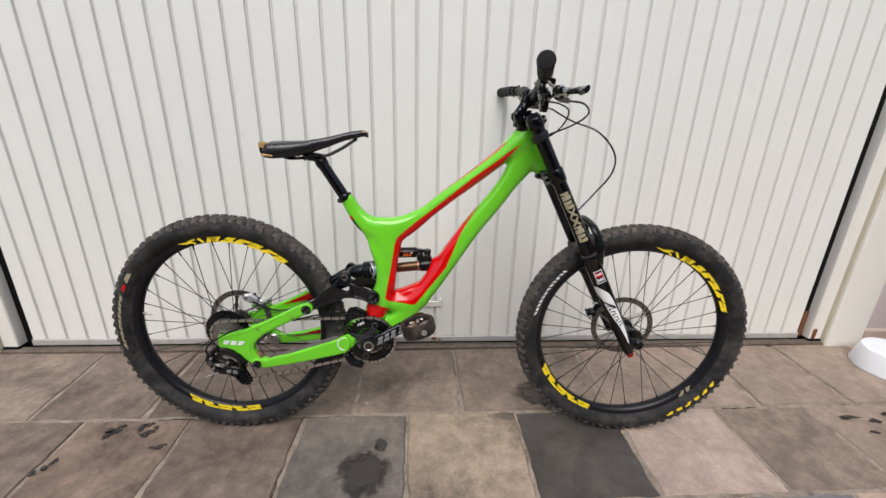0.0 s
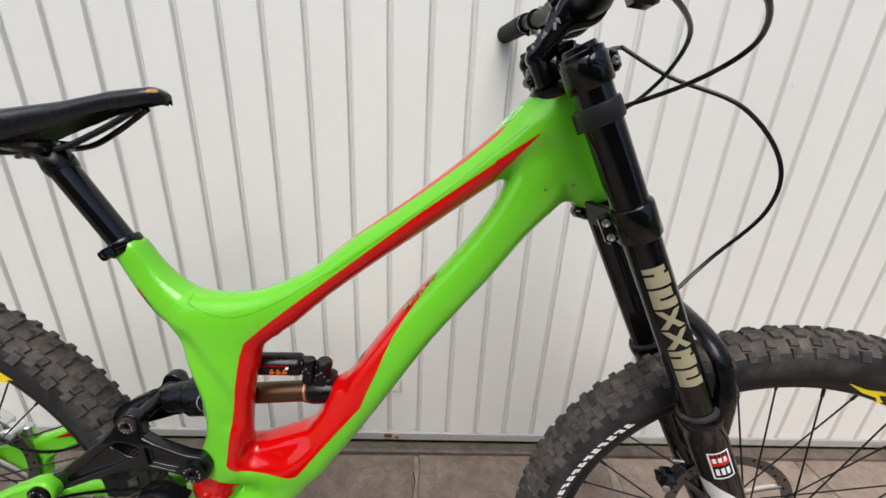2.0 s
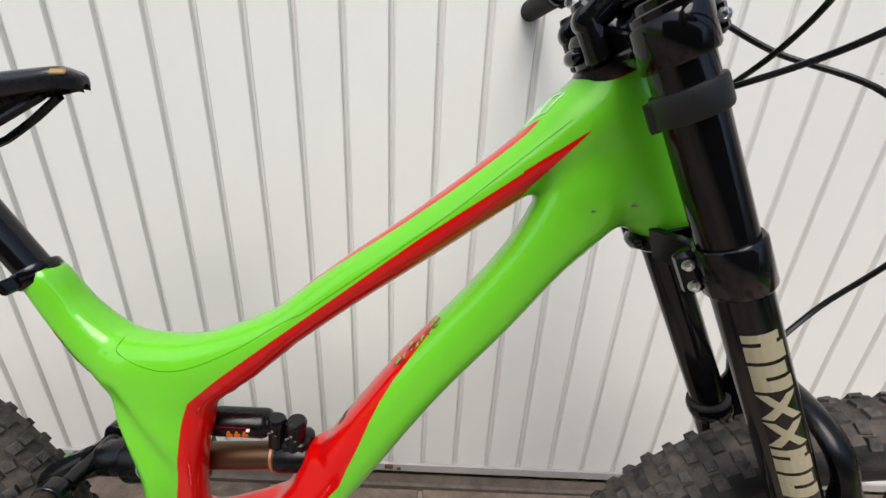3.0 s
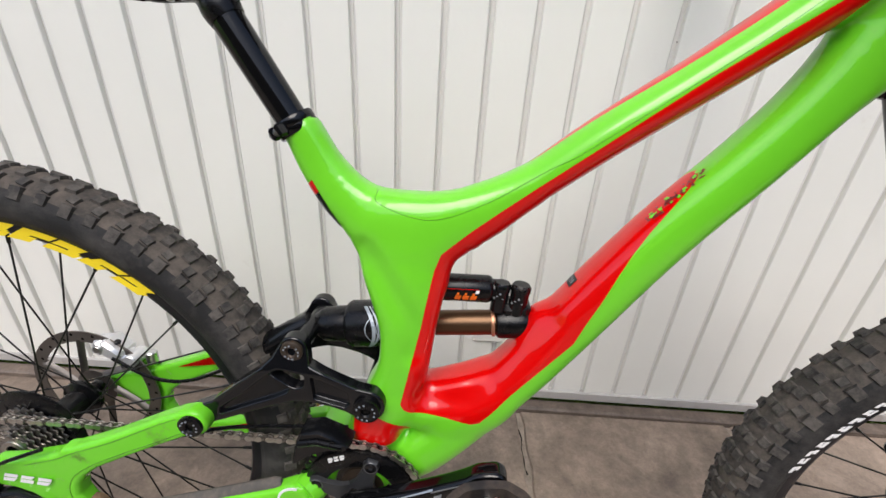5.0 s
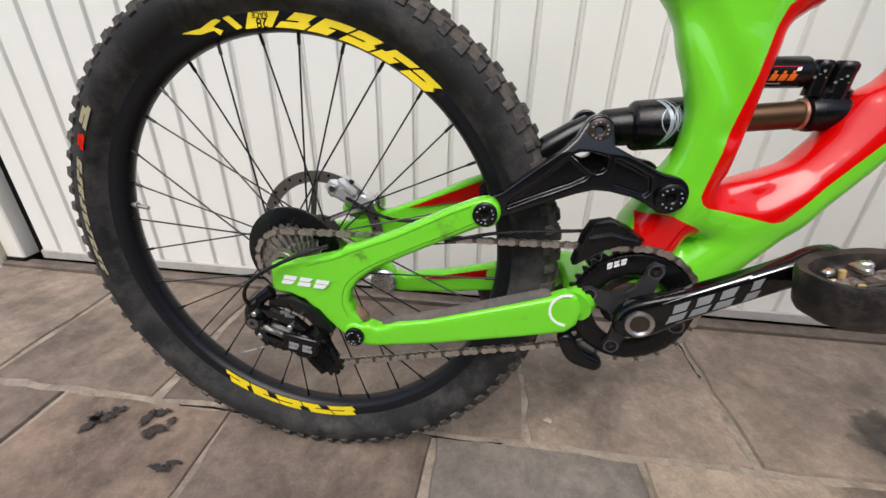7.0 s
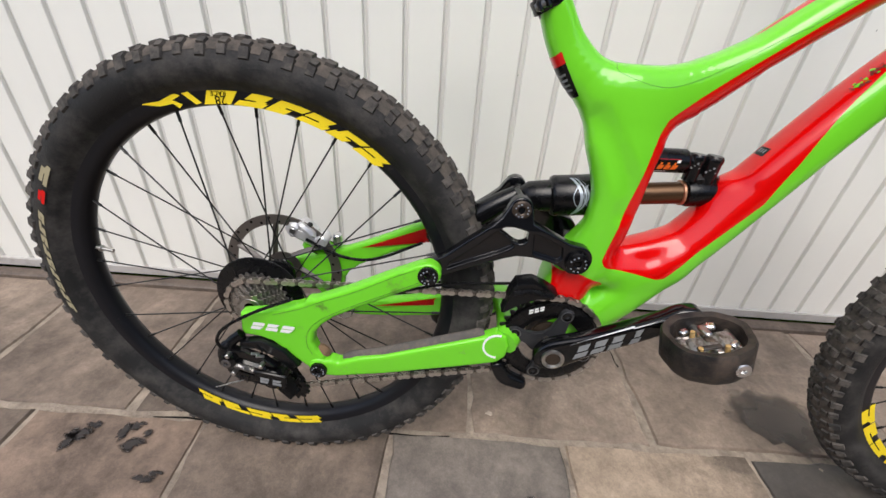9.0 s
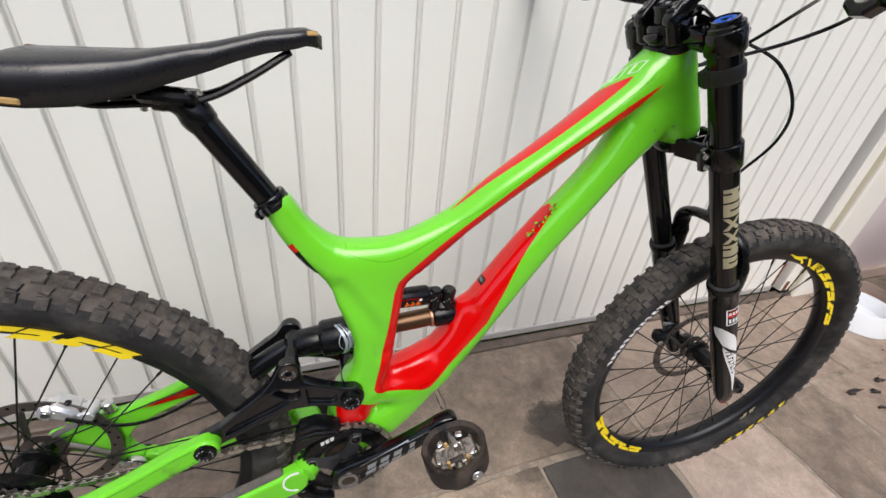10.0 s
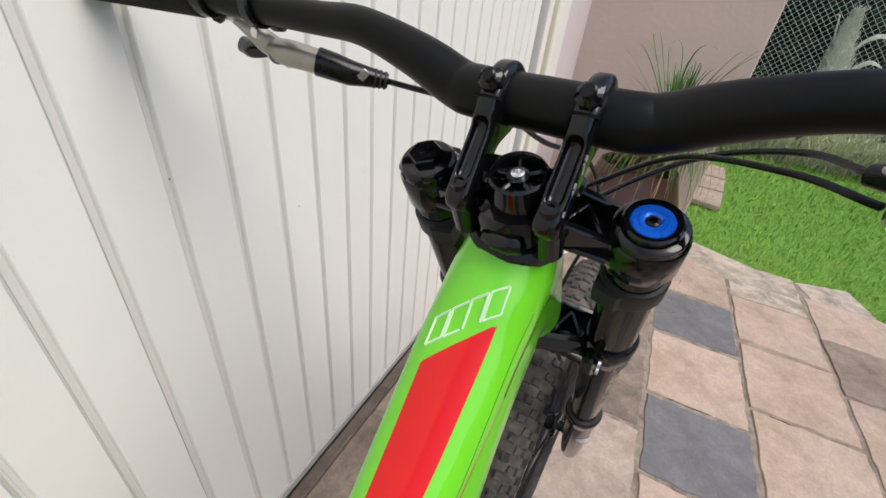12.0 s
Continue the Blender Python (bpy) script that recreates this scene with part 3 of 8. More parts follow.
def blade(b, root, lean, length, wide, m=I4, steps=4, curl=1.0):
    """A grass blade that bends over along its lean direction."""
    x, y, z = root
    a = math.atan2(lean[1], lean[0])
    k = math.hypot(*lean)
    verts, faces = [], []
    for i in range(steps + 1):
        t = i / steps
        out = length * k * (t * 0.35 + curl * 0.65 * t * t)
        up = length * (t - 0.5 * curl * k * t * t)
        w = wide * (1 - t) ** 0.6 + 0.0002
        cx, cy = x + out * math.cos(a), y + out * math.sin(a)
        verts += [(cx - w * math.sin(a), cy + w * math.cos(a), z + up), (cx + w * math.sin(a), cy - w * math.cos(a), z + up)]
    for i in range(steps):
        faces.append((2 * i, 2 * i + 1, 2 * i + 3, 2 * i + 2))
    b.add(verts, faces, m)


def lawn():
    b = Build()
    for _ in range(26000):
        x = 2.6 + 3.2 * rng.random() ** 1.4
        y = -2.2 + 3.6 * rng.random()
        edge = 2.72 + 0.30 * min(max((y + 0.4) / 0.9, 0), 1.15)
        if x < edge + 0.02 * rng.random() or (x < WALL_X + 0.3 and y > WALL_END):
            continue
        a = rng.uniform(0, 2 * math.pi)
        k = rng.uniform(0.2, 1.0)
        blade(b, (x, y, -0.09), (k * math.cos(a), k * math.sin(a)), rng.uniform(0.03, 0.07), rng.uniform(0.0012, 0.0024) * (1 + 0.35 * (x - 2.6)), steps=2)
    ob = part("lawn", b, M["grass"], smooth=False)
    return tagged(ob, "bright green mown lawn beside the paving", "lawn", kind="stuff")


lawn()
for corners in ([(3.86, 0.19), (4.20, 0.15), (4.22, 0.50), (3.93, 0.54)], [(4.23, 0.145), (4.55, 0.11), (4.58, 0.46), (4.25, 0.495)], [(4.58, 0.105), (4.94, 0.08), (4.95, 0.43), (4.61, 0.455)]):
    step_stone = part("stepping_stone", Build().prism(corners, 0.035, shift(0, 0, -0.072), bevel=0.01), M["stone_light"])
    tagged(step_stone, "pinkish flat stone of a short path in the lawn", "stone", group="stepping stones")


def wire_fence():
    """Diamond mesh on posts along the garden's edge."""
    top = new("wire_fence")
    tagged(top, "galvanised diamond mesh fence on thin posts", "fence")
    fx, y0, y1, h, cell = 5.75, -5.0, 3.4, 2.4, 0.056
    b = Build()
    n = int((y1 - y0 + h) / cell)
    for s in (1, -1):
        for i in range(n):
            a = y0 - h + i * cell if s > 0 else y0 + i * cell
            ya, za, yb, zb = a, 0.0, a + s * h, h
            pts = []
            for y, z in ((ya, za), (yb, zb)):
                t = min(max(y, y0), y1)
                pts.append((fx + 0.003 * s, t, za + abs(t - ya)))
            if abs(pts[0][1] - pts[1][1]) > 0.01:
                b.sweep(pts, 0.0023, 4, shift(0, 0, -0.06), caps=False)
    part("wire_mesh", b, M["wire"], top, smooth=False)
    for y in (-4.4, -2.2, 0.0 + 1.9, 3.3):
        part("post", Build().rod((fx + 0.03, y, -0.1), (fx + 0.03, y, 2.45), 0.02), M["wire"], top)
    return top


wire_fence()
bed = part("garden_bed", Build().box((60, 80, 0.05), shift(36.4, 0, -0.098)), M["bed"], smooth=False)
tagged(bed, "dark leafy ground beyond the fence", "ground", kind="structure")


def bush(name, at, size, leaves, seed, mat, label, big=1.0):
    """Twigs with many small leaves in uneven clumps."""
    r = random.Random(seed)
    top = new(name)
    top.location = at
    tagged(top, label, "shrub")
    b = Build()
    ends = []
    for _ in range(16):
        p = Vector((r.uniform(-0.2, 0.2) * size[0], r.uniform(-0.3, 0.3) * size[1], 0))
        q = Vector((r.uniform(-0.5, 0.5) * size[0], r.uniform(-0.5, 0.5) * size[1], size[2] * r.uniform(0.35, 1.0)))
        mid = (p + q) / 2 + Vector((r.uniform(-0.1, 0.1), r.uniform(-0.1, 0.1), 0.1))
        b.sweep(curve([p, mid, q], 3), [0.03 * (1 - 0.11 * i) for i in range(7)], 6)
        ends += [q, mid, (mid + q) / 2]
    part("trunk", b, M["bark"], top)
    b = Build()
    for _ in range(leaves):
        c = r.choice(ends)
        s = 0.17 * max(size[0], size[1])
        p = c + Vector((r.gauss(0, s), r.gauss(0, s), r.gauss(0, s * 0.8)))
        if p.z < 0:
            continue
        l, w = r.uniform(0.05, 0.12) * big, r.uniform(0.015, 0.035) * big
        m = Matrix.Translation(p) @ Euler((r.uniform(-1, 1), r.uniform(-1, 1), r.uniform(0, 6.3))).to_matrix().to_4x4()
        b.add([(0, 0, 0), (w, l * 0.5, 0.012), (0, l, 0), (-w, l * 0.5, 0.012)], [(0, 1, 2, 3)], m)
    part("crown", b, mat, top, smooth=False)
    return top


bush("garden_shrub", (7.3, -1.6, -0.1), (1.5, 2.4, 2.6), 5200, 11, M["bush"], "dense dark green shrub behind the fence")
bush("garden_shrub", (7.5, 0.9, -0.1), (1.5, 2.4, 2.3), 4600, 12, M["bush"], "dense dark green shrub behind the fence")
bush("garden_shrub", (7.2, -3.9, -0.1), (1.5, 2.4, 2.8), 4600, 13, M["bush"], "tall dark green shrub behind the fence")
bush("garden_shrub", (7.6, 3.1, -0.1), (1.5, 2.4, 2.5), 3600, 14, M["bush"], "dark green shrub behind the fence")
bush("distant_hedge", (10.5, -1.0, -0.1), (2.5, 6.5, 4.5), 12000, 15, M["bush"], "tall dark hedge far beyond the fence", 2.6)
bush("distant_hedge", (10.5, 5.0, -0.1), (2.5, 5.5, 4.0), 7000, 16, M["bush"], "tall dark hedge far beyond the fence", 2.6)


def tall_grass(name, mat, count, span, low, high, wide, label):
    """Unmown grass along and behind the foot of the fence."""
    b = Build()
    for _ in range(count):
        a, k = rng.uniform(0, 6.28), rng.uniform(0.2, 0.9)
        x = rng.uniform(*span)
        blade(b, (x, rng.uniform(-3.6, 1.2), -0.09), (k * math.cos(a), k * math.sin(a)), rng.uniform(low, high), wide, steps=3)
    return tagged(part(name, b, mat, smooth=False), label, "grass", kind="stuff")


tall_grass("straw_grass", M["straw"], 9000, (5.80, 7.2), 0.22, 0.58, 0.009, "pale yellowish tall grass behind the fence")
tall_grass("dry_grass", M["dry"], 1500, (5.55, 6.4), 0.08, 0.36, 0.005, "dry brownish grass along the foot of the fence")


def pale_plant():
    """A pale shaggy upright plant behind the fence, in dense withered leaves."""
    top = new("pale_plant")
    top.location = (6.05, -0.60, -0.08)
    tagged(top, "tall pale green shaggy withered plant behind the fence", "plant")
    r = random.Random(5)
    axis = curve([(0, -0.02, 0.0), (0, -0.005, 0.45), (0, 0.015, 0.83), (0, 0.070, 1.10), (0, 0.085, 1.27), (0, 0.088, 1.35)], 6)
    part("trunk", Build().sweep(axis[:25], [0.045 - 0.0012 * i for i in range(25)], 8), M["bark"], top)
    wide = lambda z: float(np.interp(z, [0.3, 0.60, 0.85, 1.08, 1.26, 1.36], [0.06, 0.15, 0.125, 0.092, 0.045, 0.012]))  # noqa: E731
    body = Build().sweep(axis[8:], [wide(p.z) * (0.80 + 0.16 * r.random()) for p in axis[8:]], 14)
    part("leaf_mass", body, M["leaf_pale"], top, "matted pale leaves", smooth=False)
    b = Build()
    for _ in range(1300):
        p = axis[r.randrange(8, len(axis) - 1)]
        a = r.uniform(0, 6.28)
        w = wide(p.z) * r.uniform(0.75, 1.0)
        blade(b, (p.x + w * math.cos(a), p.y + w * math.sin(a), p.z - 0.05), (0.22 * math.cos(a), 0.22 * math.sin(a)), r.uniform(0.06, 0.15), 0.011, steps=2)
    part("foliage", b, M["leaf_pale"], top, smooth=False)
    for pts in ([(0, -0.03, 1.03), (-0.01, -0.07, 1.13), (-0.02, -0.15, 1.19), (-0.02, -0.26, 1.18), (-0.02, -0.36, 1.10)], [(0, -0.06, 0.84), (-0.01, -0.12, 0.92), (-0.02, -0.20, 0.98), (-0.02, -0.30, 0.95)]):
        line = curve(pts, 5)
        n = len(line) - 1
        part("leaf", Build().sweep(line, [0.004 + 0.020 * math.sin(math.pi * k / n) for k in range(n + 1)], 8, flat=0.16), M["leaf_pale"], top, "floppy pale leaf")
    part("stalk", Build().sweep(curve([(0, 0.10, 0.95), (0, 0.16, 1.15), (0, 0.205, 1.32)], 5), 0.008, 6), M["leaf_pale"], top)
    part("stalk", Build().sweep(curve([(0, 0.08, 1.22), (0, 0.08, 1.32), (0, 0.05, 1.36), (0, 0.02, 1.40)], 5), 0.007, 6), M["leaf_pale"], top)
    return top


pale_plant()


# ---- things on the paving
def potted_plant():
    top = new("potted_plant")
    top.location = (2.83, 0.83, 0.0)
    tagged(top, "brown glazed planter with an arching green grass-like plant", "plant pot")
    prof = [(1e-4, 0.0), (0.235, 0.0), (0.265, 0.012), (0.292, 0.055), (0.298, 0.11), (0.288, 0.18), (0.262, 0.27), (0.225, 0.36), (0.203, 0.415), (0.200, 0.425), (0.192, 0.427), (0.184, 0.419), (0.186, 0.40), (0.21, 0.35), (0.22, 0.31)]
    part("pot", Build().lathe([(r * 0.94, z) for r, z in prof], 56), M["pot"], top)
    part("soil", Build().lathe([(1e-4, 0.365), (0.08, 0.37), (0.15, 0.362), (0.186, 0.358)], 24), M["soil"], top)
    r = random.Random(3)
    cx, cy, cz = 0.0, -0.06, 0.650
    part("trunk", Build().sweep(curve([(0, 0, 0.36), (cx * 0.4, cy * 0.4, 0.45), (cx, cy, cz)], 5), [0.075, 0.072, 0.064, 0.055, 0.047, 0.040, 0.035, 0.031, 0.028, 0.026, 0.022], 14), M["bark"], top, "swollen woody trunk")
    for name, mat, count, low, lab in (("foliage", M["leaf"], 640, 0.0, ""), ("dry_foliage", M["dry"], 80, 0.16, "dry hanging blades"), ("yellow_foliage", M["leaf_yellow"], 7, 0.15, "yellowed hanging blades")):
        b = Build()
        for i in range(count):
            a = r.uniform(0, 6.28)
            far, rise, fall = r.uniform(0.10, 0.40), r.uniform(0.06, 0.20), r.uniform(0.10, 0.42) + low
            if name == "foliage" and i % 5 == 0:
                far, rise, fall = r.uniform(0.03, 0.16), r.uniform(0.17, 0.33), 0.03
            if name == "foliage" and i % 23 == 0:
                far, rise, fall = r.uniform(0.25, 0.50), r.uniform(0.30, 0.47), r.uniform(0.05, 0.15)
            if name != "foliage":
                far, rise = far * 0.75, rise * 0.4
            bend = r.uniform(-0.35, 0.35)
            verts, steps, wide = [], 10, r.uniform(0.0016, 0.0036)
            for k in range(steps + 1):
                t = k / steps
                d = a + bend * t * t
                o = far * (1 - (1 - t) ** 1.7) + 0.01
                z = cz - 0.03 + rise * (1 - (1 - t) ** 2) - fall * t ** 2.2
                w = wide * (1 - t ** 2) + 0.0004
                verts += [(cx + o * math.cos(d) - w * math.sin(d), cy + o * math.sin(d) + w * math.cos(d), z), (cx + o * math.cos(d) + w * math.sin(d), cy + o * math.sin(d) - w * math.cos(d), z)]
            b.add(verts, [(2 * k, 2 * k + 1, 2 * k + 3, 2 * k + 2) for k in range(steps)])
        part(name, b, mat, top, lab, smooth=False)
    return top


potted_plant()

pet_bowl = part("pet_bowl", Build().lathe([(1e-4, 0.004), (0.10, 0.004), (0.128, 0.0), (0.130, 0.004), (0.113, 0.080), (0.109, 0.086), (0.103, 0.086), (0.098, 0.080), (0.088, 0.034), (0.078, 0.026), (1e-4, 0.024)], 48, shift(2.515, 1.135, 0.0)), M["bowl"])
tagged(pet_bowl, "white plastic pet bowl on the paving by the wall", "bowl")


# ---- the bicycle: x ahead, y to its left, z up, from the ground under it
BIKE = pose(0, 0.9064, 0, 0, 0, -2.3) @ pose(0, 0, 0, -4.1)
bike = new("mountain_bike")
bike.matrix_basis = BIKE
tagged(bike, "glossy green and red downhill mountain bike leaning on the garage door", "bicycle")
REAR, CRANK = (-0.075, 0.0, 0.346), (0.361, 0.0, 0.332)
STEER, RAKE = -3.5, -27.5
FORK = pose(0.775, -0.007, 1.011, 0, RAKE, 0) @ pose(0, 0, 0, 0, 0, STEER)
AXLE_Z, AXLE_P = -0.773, 0.043
LEG_P, LEG_V = 0.012, 0.0745


# main frame
OPENING = [(0.748, 0.8935), (0.737, 0.886), (0.655, 0.824), (0.574, 0.758), (0.512, 0.708), (0.470, 0.674), (0.441, 0.648), (0.435, 0.630), (0.432, 0.612), (0.425, 0.567), (0.4065, 0.468), (0.411, 0.460), (0.418, 0.456), (0.487, 0.444), (0.497, 0.447), (0.585, 0.560), (0.594, 0.585), (0.6047, 0.6107), (0.6155, 0.6400), (0.6252, 0.6627), (0.6366, 0.6842), (0.6528, 0.7095), (0.6697, 0.7344), (0.6860, 0.7597), (0.7052, 0.7954), (0.7223, 0.8325), (0.738, 0.866), (0.750, 0.885)]
FAR_STRIP = [(0.600, 0.66), (0.640, 0.700), (0.682, 0.742), (0.724, 0.797), (0.754, 0.852), (0.730, 0.870), (0.66, 0.80)]
PATCH = [(0.350, 0.4430), (0.3700, 0.4460), (0.3823, 0.4455), (0.4150, 0.4320), (0.4190, 0.4280), (0.4163, 0.4216), (0.4010, 0.4040), (0.3940, 0.4005), (0.350, 0.3980)]
TOP_RED = [(0.0, 0.004), (0.050, 0.012), (0.12, 0.0185), (0.264, 0.0225), (0.302, -0.0150), (0.22, -0.0120), (0.13, -0.0070), (0.06, -0.0010), (0.02, 0.0025)]


def frame_panels(v):
    side = np.minimum(to_outline(v[:, 0], v[:, 2], OPENING), to_outline(v[:, 0], v[:, 2], PATCH))
    along = (v[:, 0] - 0.512) * 0.784 + (v[:, 2] - 0.733) * 0.62
    over = -(v[:, 0] - 0.525) * 0.62 + (v[:, 2] - 0.719) * 0.784
    top = np.where(over > 0.004, to_outline(along, v[:, 1] + 0.004, TOP_RED), 0.05)
    far = np.maximum(to_outline(v[:, 0], v[:, 2], FAR_STRIP), 0.012 - v[:, 1])
    return np.minimum(np.minimum(side, far), top)


def main_frame():
    f = Field((0.24, -0.085, 0.26), (0.92, 0.075, 1.02), 0.0025)
    f.tube([(0.298, 0, 0.752, 0.0185, 0.0185), (0.318, 0, 0.716, 0.0215, 0.020), (0.350, -0.002, 0.683, 0.027, 0.024), (0.398, -0.006, 0.662, 0.036, 0.027), (0.447, -0.006, 0.672, 0.034, 0.026),
            (0.485, -0.002, 0.692, 0.0245, 0.0235), (0.515, 0.000, 0.7120, 0.0165, 0.018)], power=2.6)
    f.tube([(0.485, -0.001, 0.690, 0.0230, 0.022), (0.525, 0.000, 0.7185, 0.0196, 0.0260), (0.587, 0.001, 0.7690, 0.0204, 0.0282), (0.663, 0.001, 0.8265, 0.0207, 0.0305), (0.736, 0.000, 0.8855, 0.0225, 0.034), (0.785, -0.002, 0.927, 0.028, 0.034)], power=2.15)
    f.tube([(0.400, -0.008, 0.650, 0.048, 0.026), (0.4045, -0.014, 0.625, 0.047, 0.025), (0.4065, -0.019, 0.600, 0.040, 0.024), (0.4085, -0.022, 0.575, 0.034, 0.023), (0.4095, -0.024, 0.550, 0.0300, 0.022),
            (0.407, -0.024, 0.515, 0.0285, 0.022), (0.402, -0.020, 0.490, 0.030, 0.026), (0.390, -0.012, 0.455, 0.033, 0.034), (0.376, -0.006, 0.415, 0.033, 0.038)], power=2.8)
    f.tube([(0.376, 0, 0.415, 0.030, 0.038), (0.366, 0, 0.370, 0.030, 0.040), (0.361, 0, 0.336, 0.027, 0.043)], power=3.0)
    f.tube([(0.790, -0.004, 0.862, 0.035, 0.029), (0.758, -0.003, 0.812, 0.0262, 0.027), (0.720, -0.002, 0.757, 0.0258, 0.027), (0.6535, -0.002, 0.672, 0.0275, 0.029), (0.5845, -0.002, 0.569, 0.0295, 0.032),
            (0.536, -0.002, 0.4965, 0.0295, 0.034), (0.490, -0.002, 0.4395, 0.0315, 0.036), (0.430, 0, 0.372, 0.034, 0.040), (0.372, 0, 0.332, 0.028, 0.042)], power=2.7)
    f.tube([(0.400, -0.014, 0.452, 0.028, 0.030), (0.445, -0.006, 0.446, 0.034, 0.034), (0.500, -0.002, 0.462, 0.036, 0.035)], power=2.6)
    f.tube([(0.786, -0.005, 0.915, 0.037, 0.026), (0.800, -0.005, 0.888, 0.038, 0.026)], power=2.4)
    f.tube([(0.8035, -0.006, 0.956, 0.028, 0.0300), (0.852, -0.007, 0.862, 0.029, 0.0315)], power=2.3, blend=0.016)
    f.tube([(0.560, 0.004, 0.560, 0.022, 0.022), (0.552, 0.006, 0.548, 0.020, 0.022)], power=2.4)
    for fold in ([(0.3608, -0.0530, 0.6457), (0.3777, -0.0590, 0.6254), (0.3980, -0.0625, 0.5986), (0.4168, -0.0635, 0.5663), (0.4212, -0.0630, 0.5359)], [(0.440, -0.0500, 0.472), (0.480, -0.0510, 0.478), (0.530, -0.0490, 0.533), (0.556, -0.0470, 0.580)]):
        f.tube([(*p, 0.0130, 0.0190) for p in fold], power=2.0, blend=0.014, cut=True)
    return part("main_frame", f.mesh("main_frame", M["frame"], frame_panels), M["frame"], bike, "glossy lime green frame with red panels")


frame_ob = main_frame()
frame_tree = BVHTree.FromPolygons([v.co for v in frame_ob.data.vertices], [p.vertices[:] for p in frame_ob.data.polygons])


def wrap(b, at, along, across, into, nx=6, ny=4, lift=0.0005, taper=0.0):
    """A thin patch laid on the frame: at is its corner, along and across its sides, into the way it is pressed on."""
    at, along, across, into = Vector(at), Vector(along), Vector(across), Vector(into).normalized()
    rows = []
    for i in range(nx + 1):
        for j in range(ny + 1):
            p = at + along * (i / nx) + across * (j / ny * (1 - taper * i / nx)) - into * 0.03
            hit = frame_tree.ray_cast(p, into, 0.05)
            rows.append(hit[0] - into * lift if hit[0] else None)
    v, f, ids = [], [], {}
    for k, p in enumerate(rows):
        if p:
            ids[k] = len(v)
            v.append(p)
    w = ny + 1
    for i in range(nx):
        for j in range(ny):
            q = (i * w + j, (i + 1) * w + j, (i + 1) * w + j + 1, i * w + j + 1)
            if all(k in ids for k in q):
                f.append(tuple(ids[k] for k in q))
    return b.add(v, f)


def laid_line(b, pts, into, r):
    """A thin line pressed on the frame along a curve."""
    out = []
    for p in curve(pts, 8):
        hit = frame_tree.ray_cast(Vector(p) - Vector(into) * 0.06, Vector(into), 0.12)[0]
        if hit:
            out.append(hit)
    return b.sweep(out, r, 5)


part("panel_tip", wrap(Build(), (0.7360, -0.030, 0.8660), (0.0435, 0, 0.0515), (-0.0010, 0, 0.0200), (0, 1, 0), 16, 6, 0.0003, 0.97), M["red"], frame_ob, "pointed red end of the panel")
for x, z, w in ((0.790, 0.857, 0.0035), (0.820, 0.863, 0.0045)):
    part("paint_chip", wrap(Build(), (x, -0.030, z), (w, 0, w * 0.2), (w * 0.2, 0, w * 0.6), (0, 1, 0), 3, 3, 0.0003, 0.5), M["dull_metal"], frame_ob, "small chip in the paint")
back = Vector((0.742, 0, 0.67))


def round_patch(p, q, a0, a1, lift=0.0005, nx=8, ny=10):
    """A patch laid round the mast from p to q, between two angles from its back towards its right side."""
    v = []
    for i in range(nx + 1):
        c = Vector(p).lerp(Vector(q), i / nx)
        for j in range(ny + 1):
            a = radians(a0 + (a1 - a0) * j / ny)
            way = -back * math.cos(a) - Vector((0, 1, 0)) * math.sin(a)
            hit = frame_tree.ray_cast(c + way * 0.05, -way, 0.06)[0]
            v.append((hit if hit else c) + way * lift)
    w = ny + 1
    return Build().add(v, [(i * w + j, (i + 1) * w + j, (i + 1) * w + j + 1, i * w + j + 1) for i in range(nx) for j in range(ny)])


MAST = (Vector((0.3170, -0.001, 0.7160)), Vector((0.3460, -0.002, 0.6720)))
part("sticker", round_patch(MAST[0], MAST[0].lerp(MAST[1], 0.24), -45, 62), M["red"], bike, "small red sticker under the seat mast")
part("sticker", round_patch(MAST[0].lerp(MAST[1], 0.24), MAST[1], -45, 62), M["black_satin"], bike, "small black sticker under the seat mast")
for i in range(4):
    part("sticker_mark", round_patch(MAST[0].lerp(MAST[1], 0.42 + 0.12 * i), MAST[0].lerp(MAST[1], 0.47 + 0.12 * i), 22, 50, 0.0008, 2, 4), M["grey_decal"], bike)
onto = Vector((0.81, 0, -0.587))
part("sticker", wrap(Build(), (0.5765, -0.0065, 0.6125), (0.0070, 0, 0.0095), (0, 0.0190, 0), onto, 4, 6), M["black_satin"], bike, "small black sticker on the red panel")
for i in range(3):
    part("sticker_mark", wrap(Build(), (0.5785, -0.0030 + 0.0045 * i, 0.6153), (0.0035, 0, 0.0047), (0, 0.0022, 0), onto, 2, 2, 0.0008), M["grey_decal"], bike)
shreds = random.Random(8)
for i in range(64):
    t = shreds.random()
    a = Vector((0.6330, -0.0165, 0.6945)).lerp(Vector((0.6720, -0.0130, 0.7480)), t)
    ln, wd = shreds.uniform(0.0012, 0.0042), shreds.uniform(0.0010, 0.0034)
    part("worn_sticker", wrap(Build(), a + Vector((0, shreds.uniform(-0.004, 0.006), 0)), Vector((0.587, 0, 0.81)) * ln, (0, wd, 0), onto, 3, 3, 0.0004 + 0.00002 * i), M["green_plain" if i % 3 == 0 else "red_worn"], bike, "bared green paint in the worn sticker" if i % 3 == 0 else "worn dark red sticker remains on the down tube")
laid = Vector((0, 1, 0))
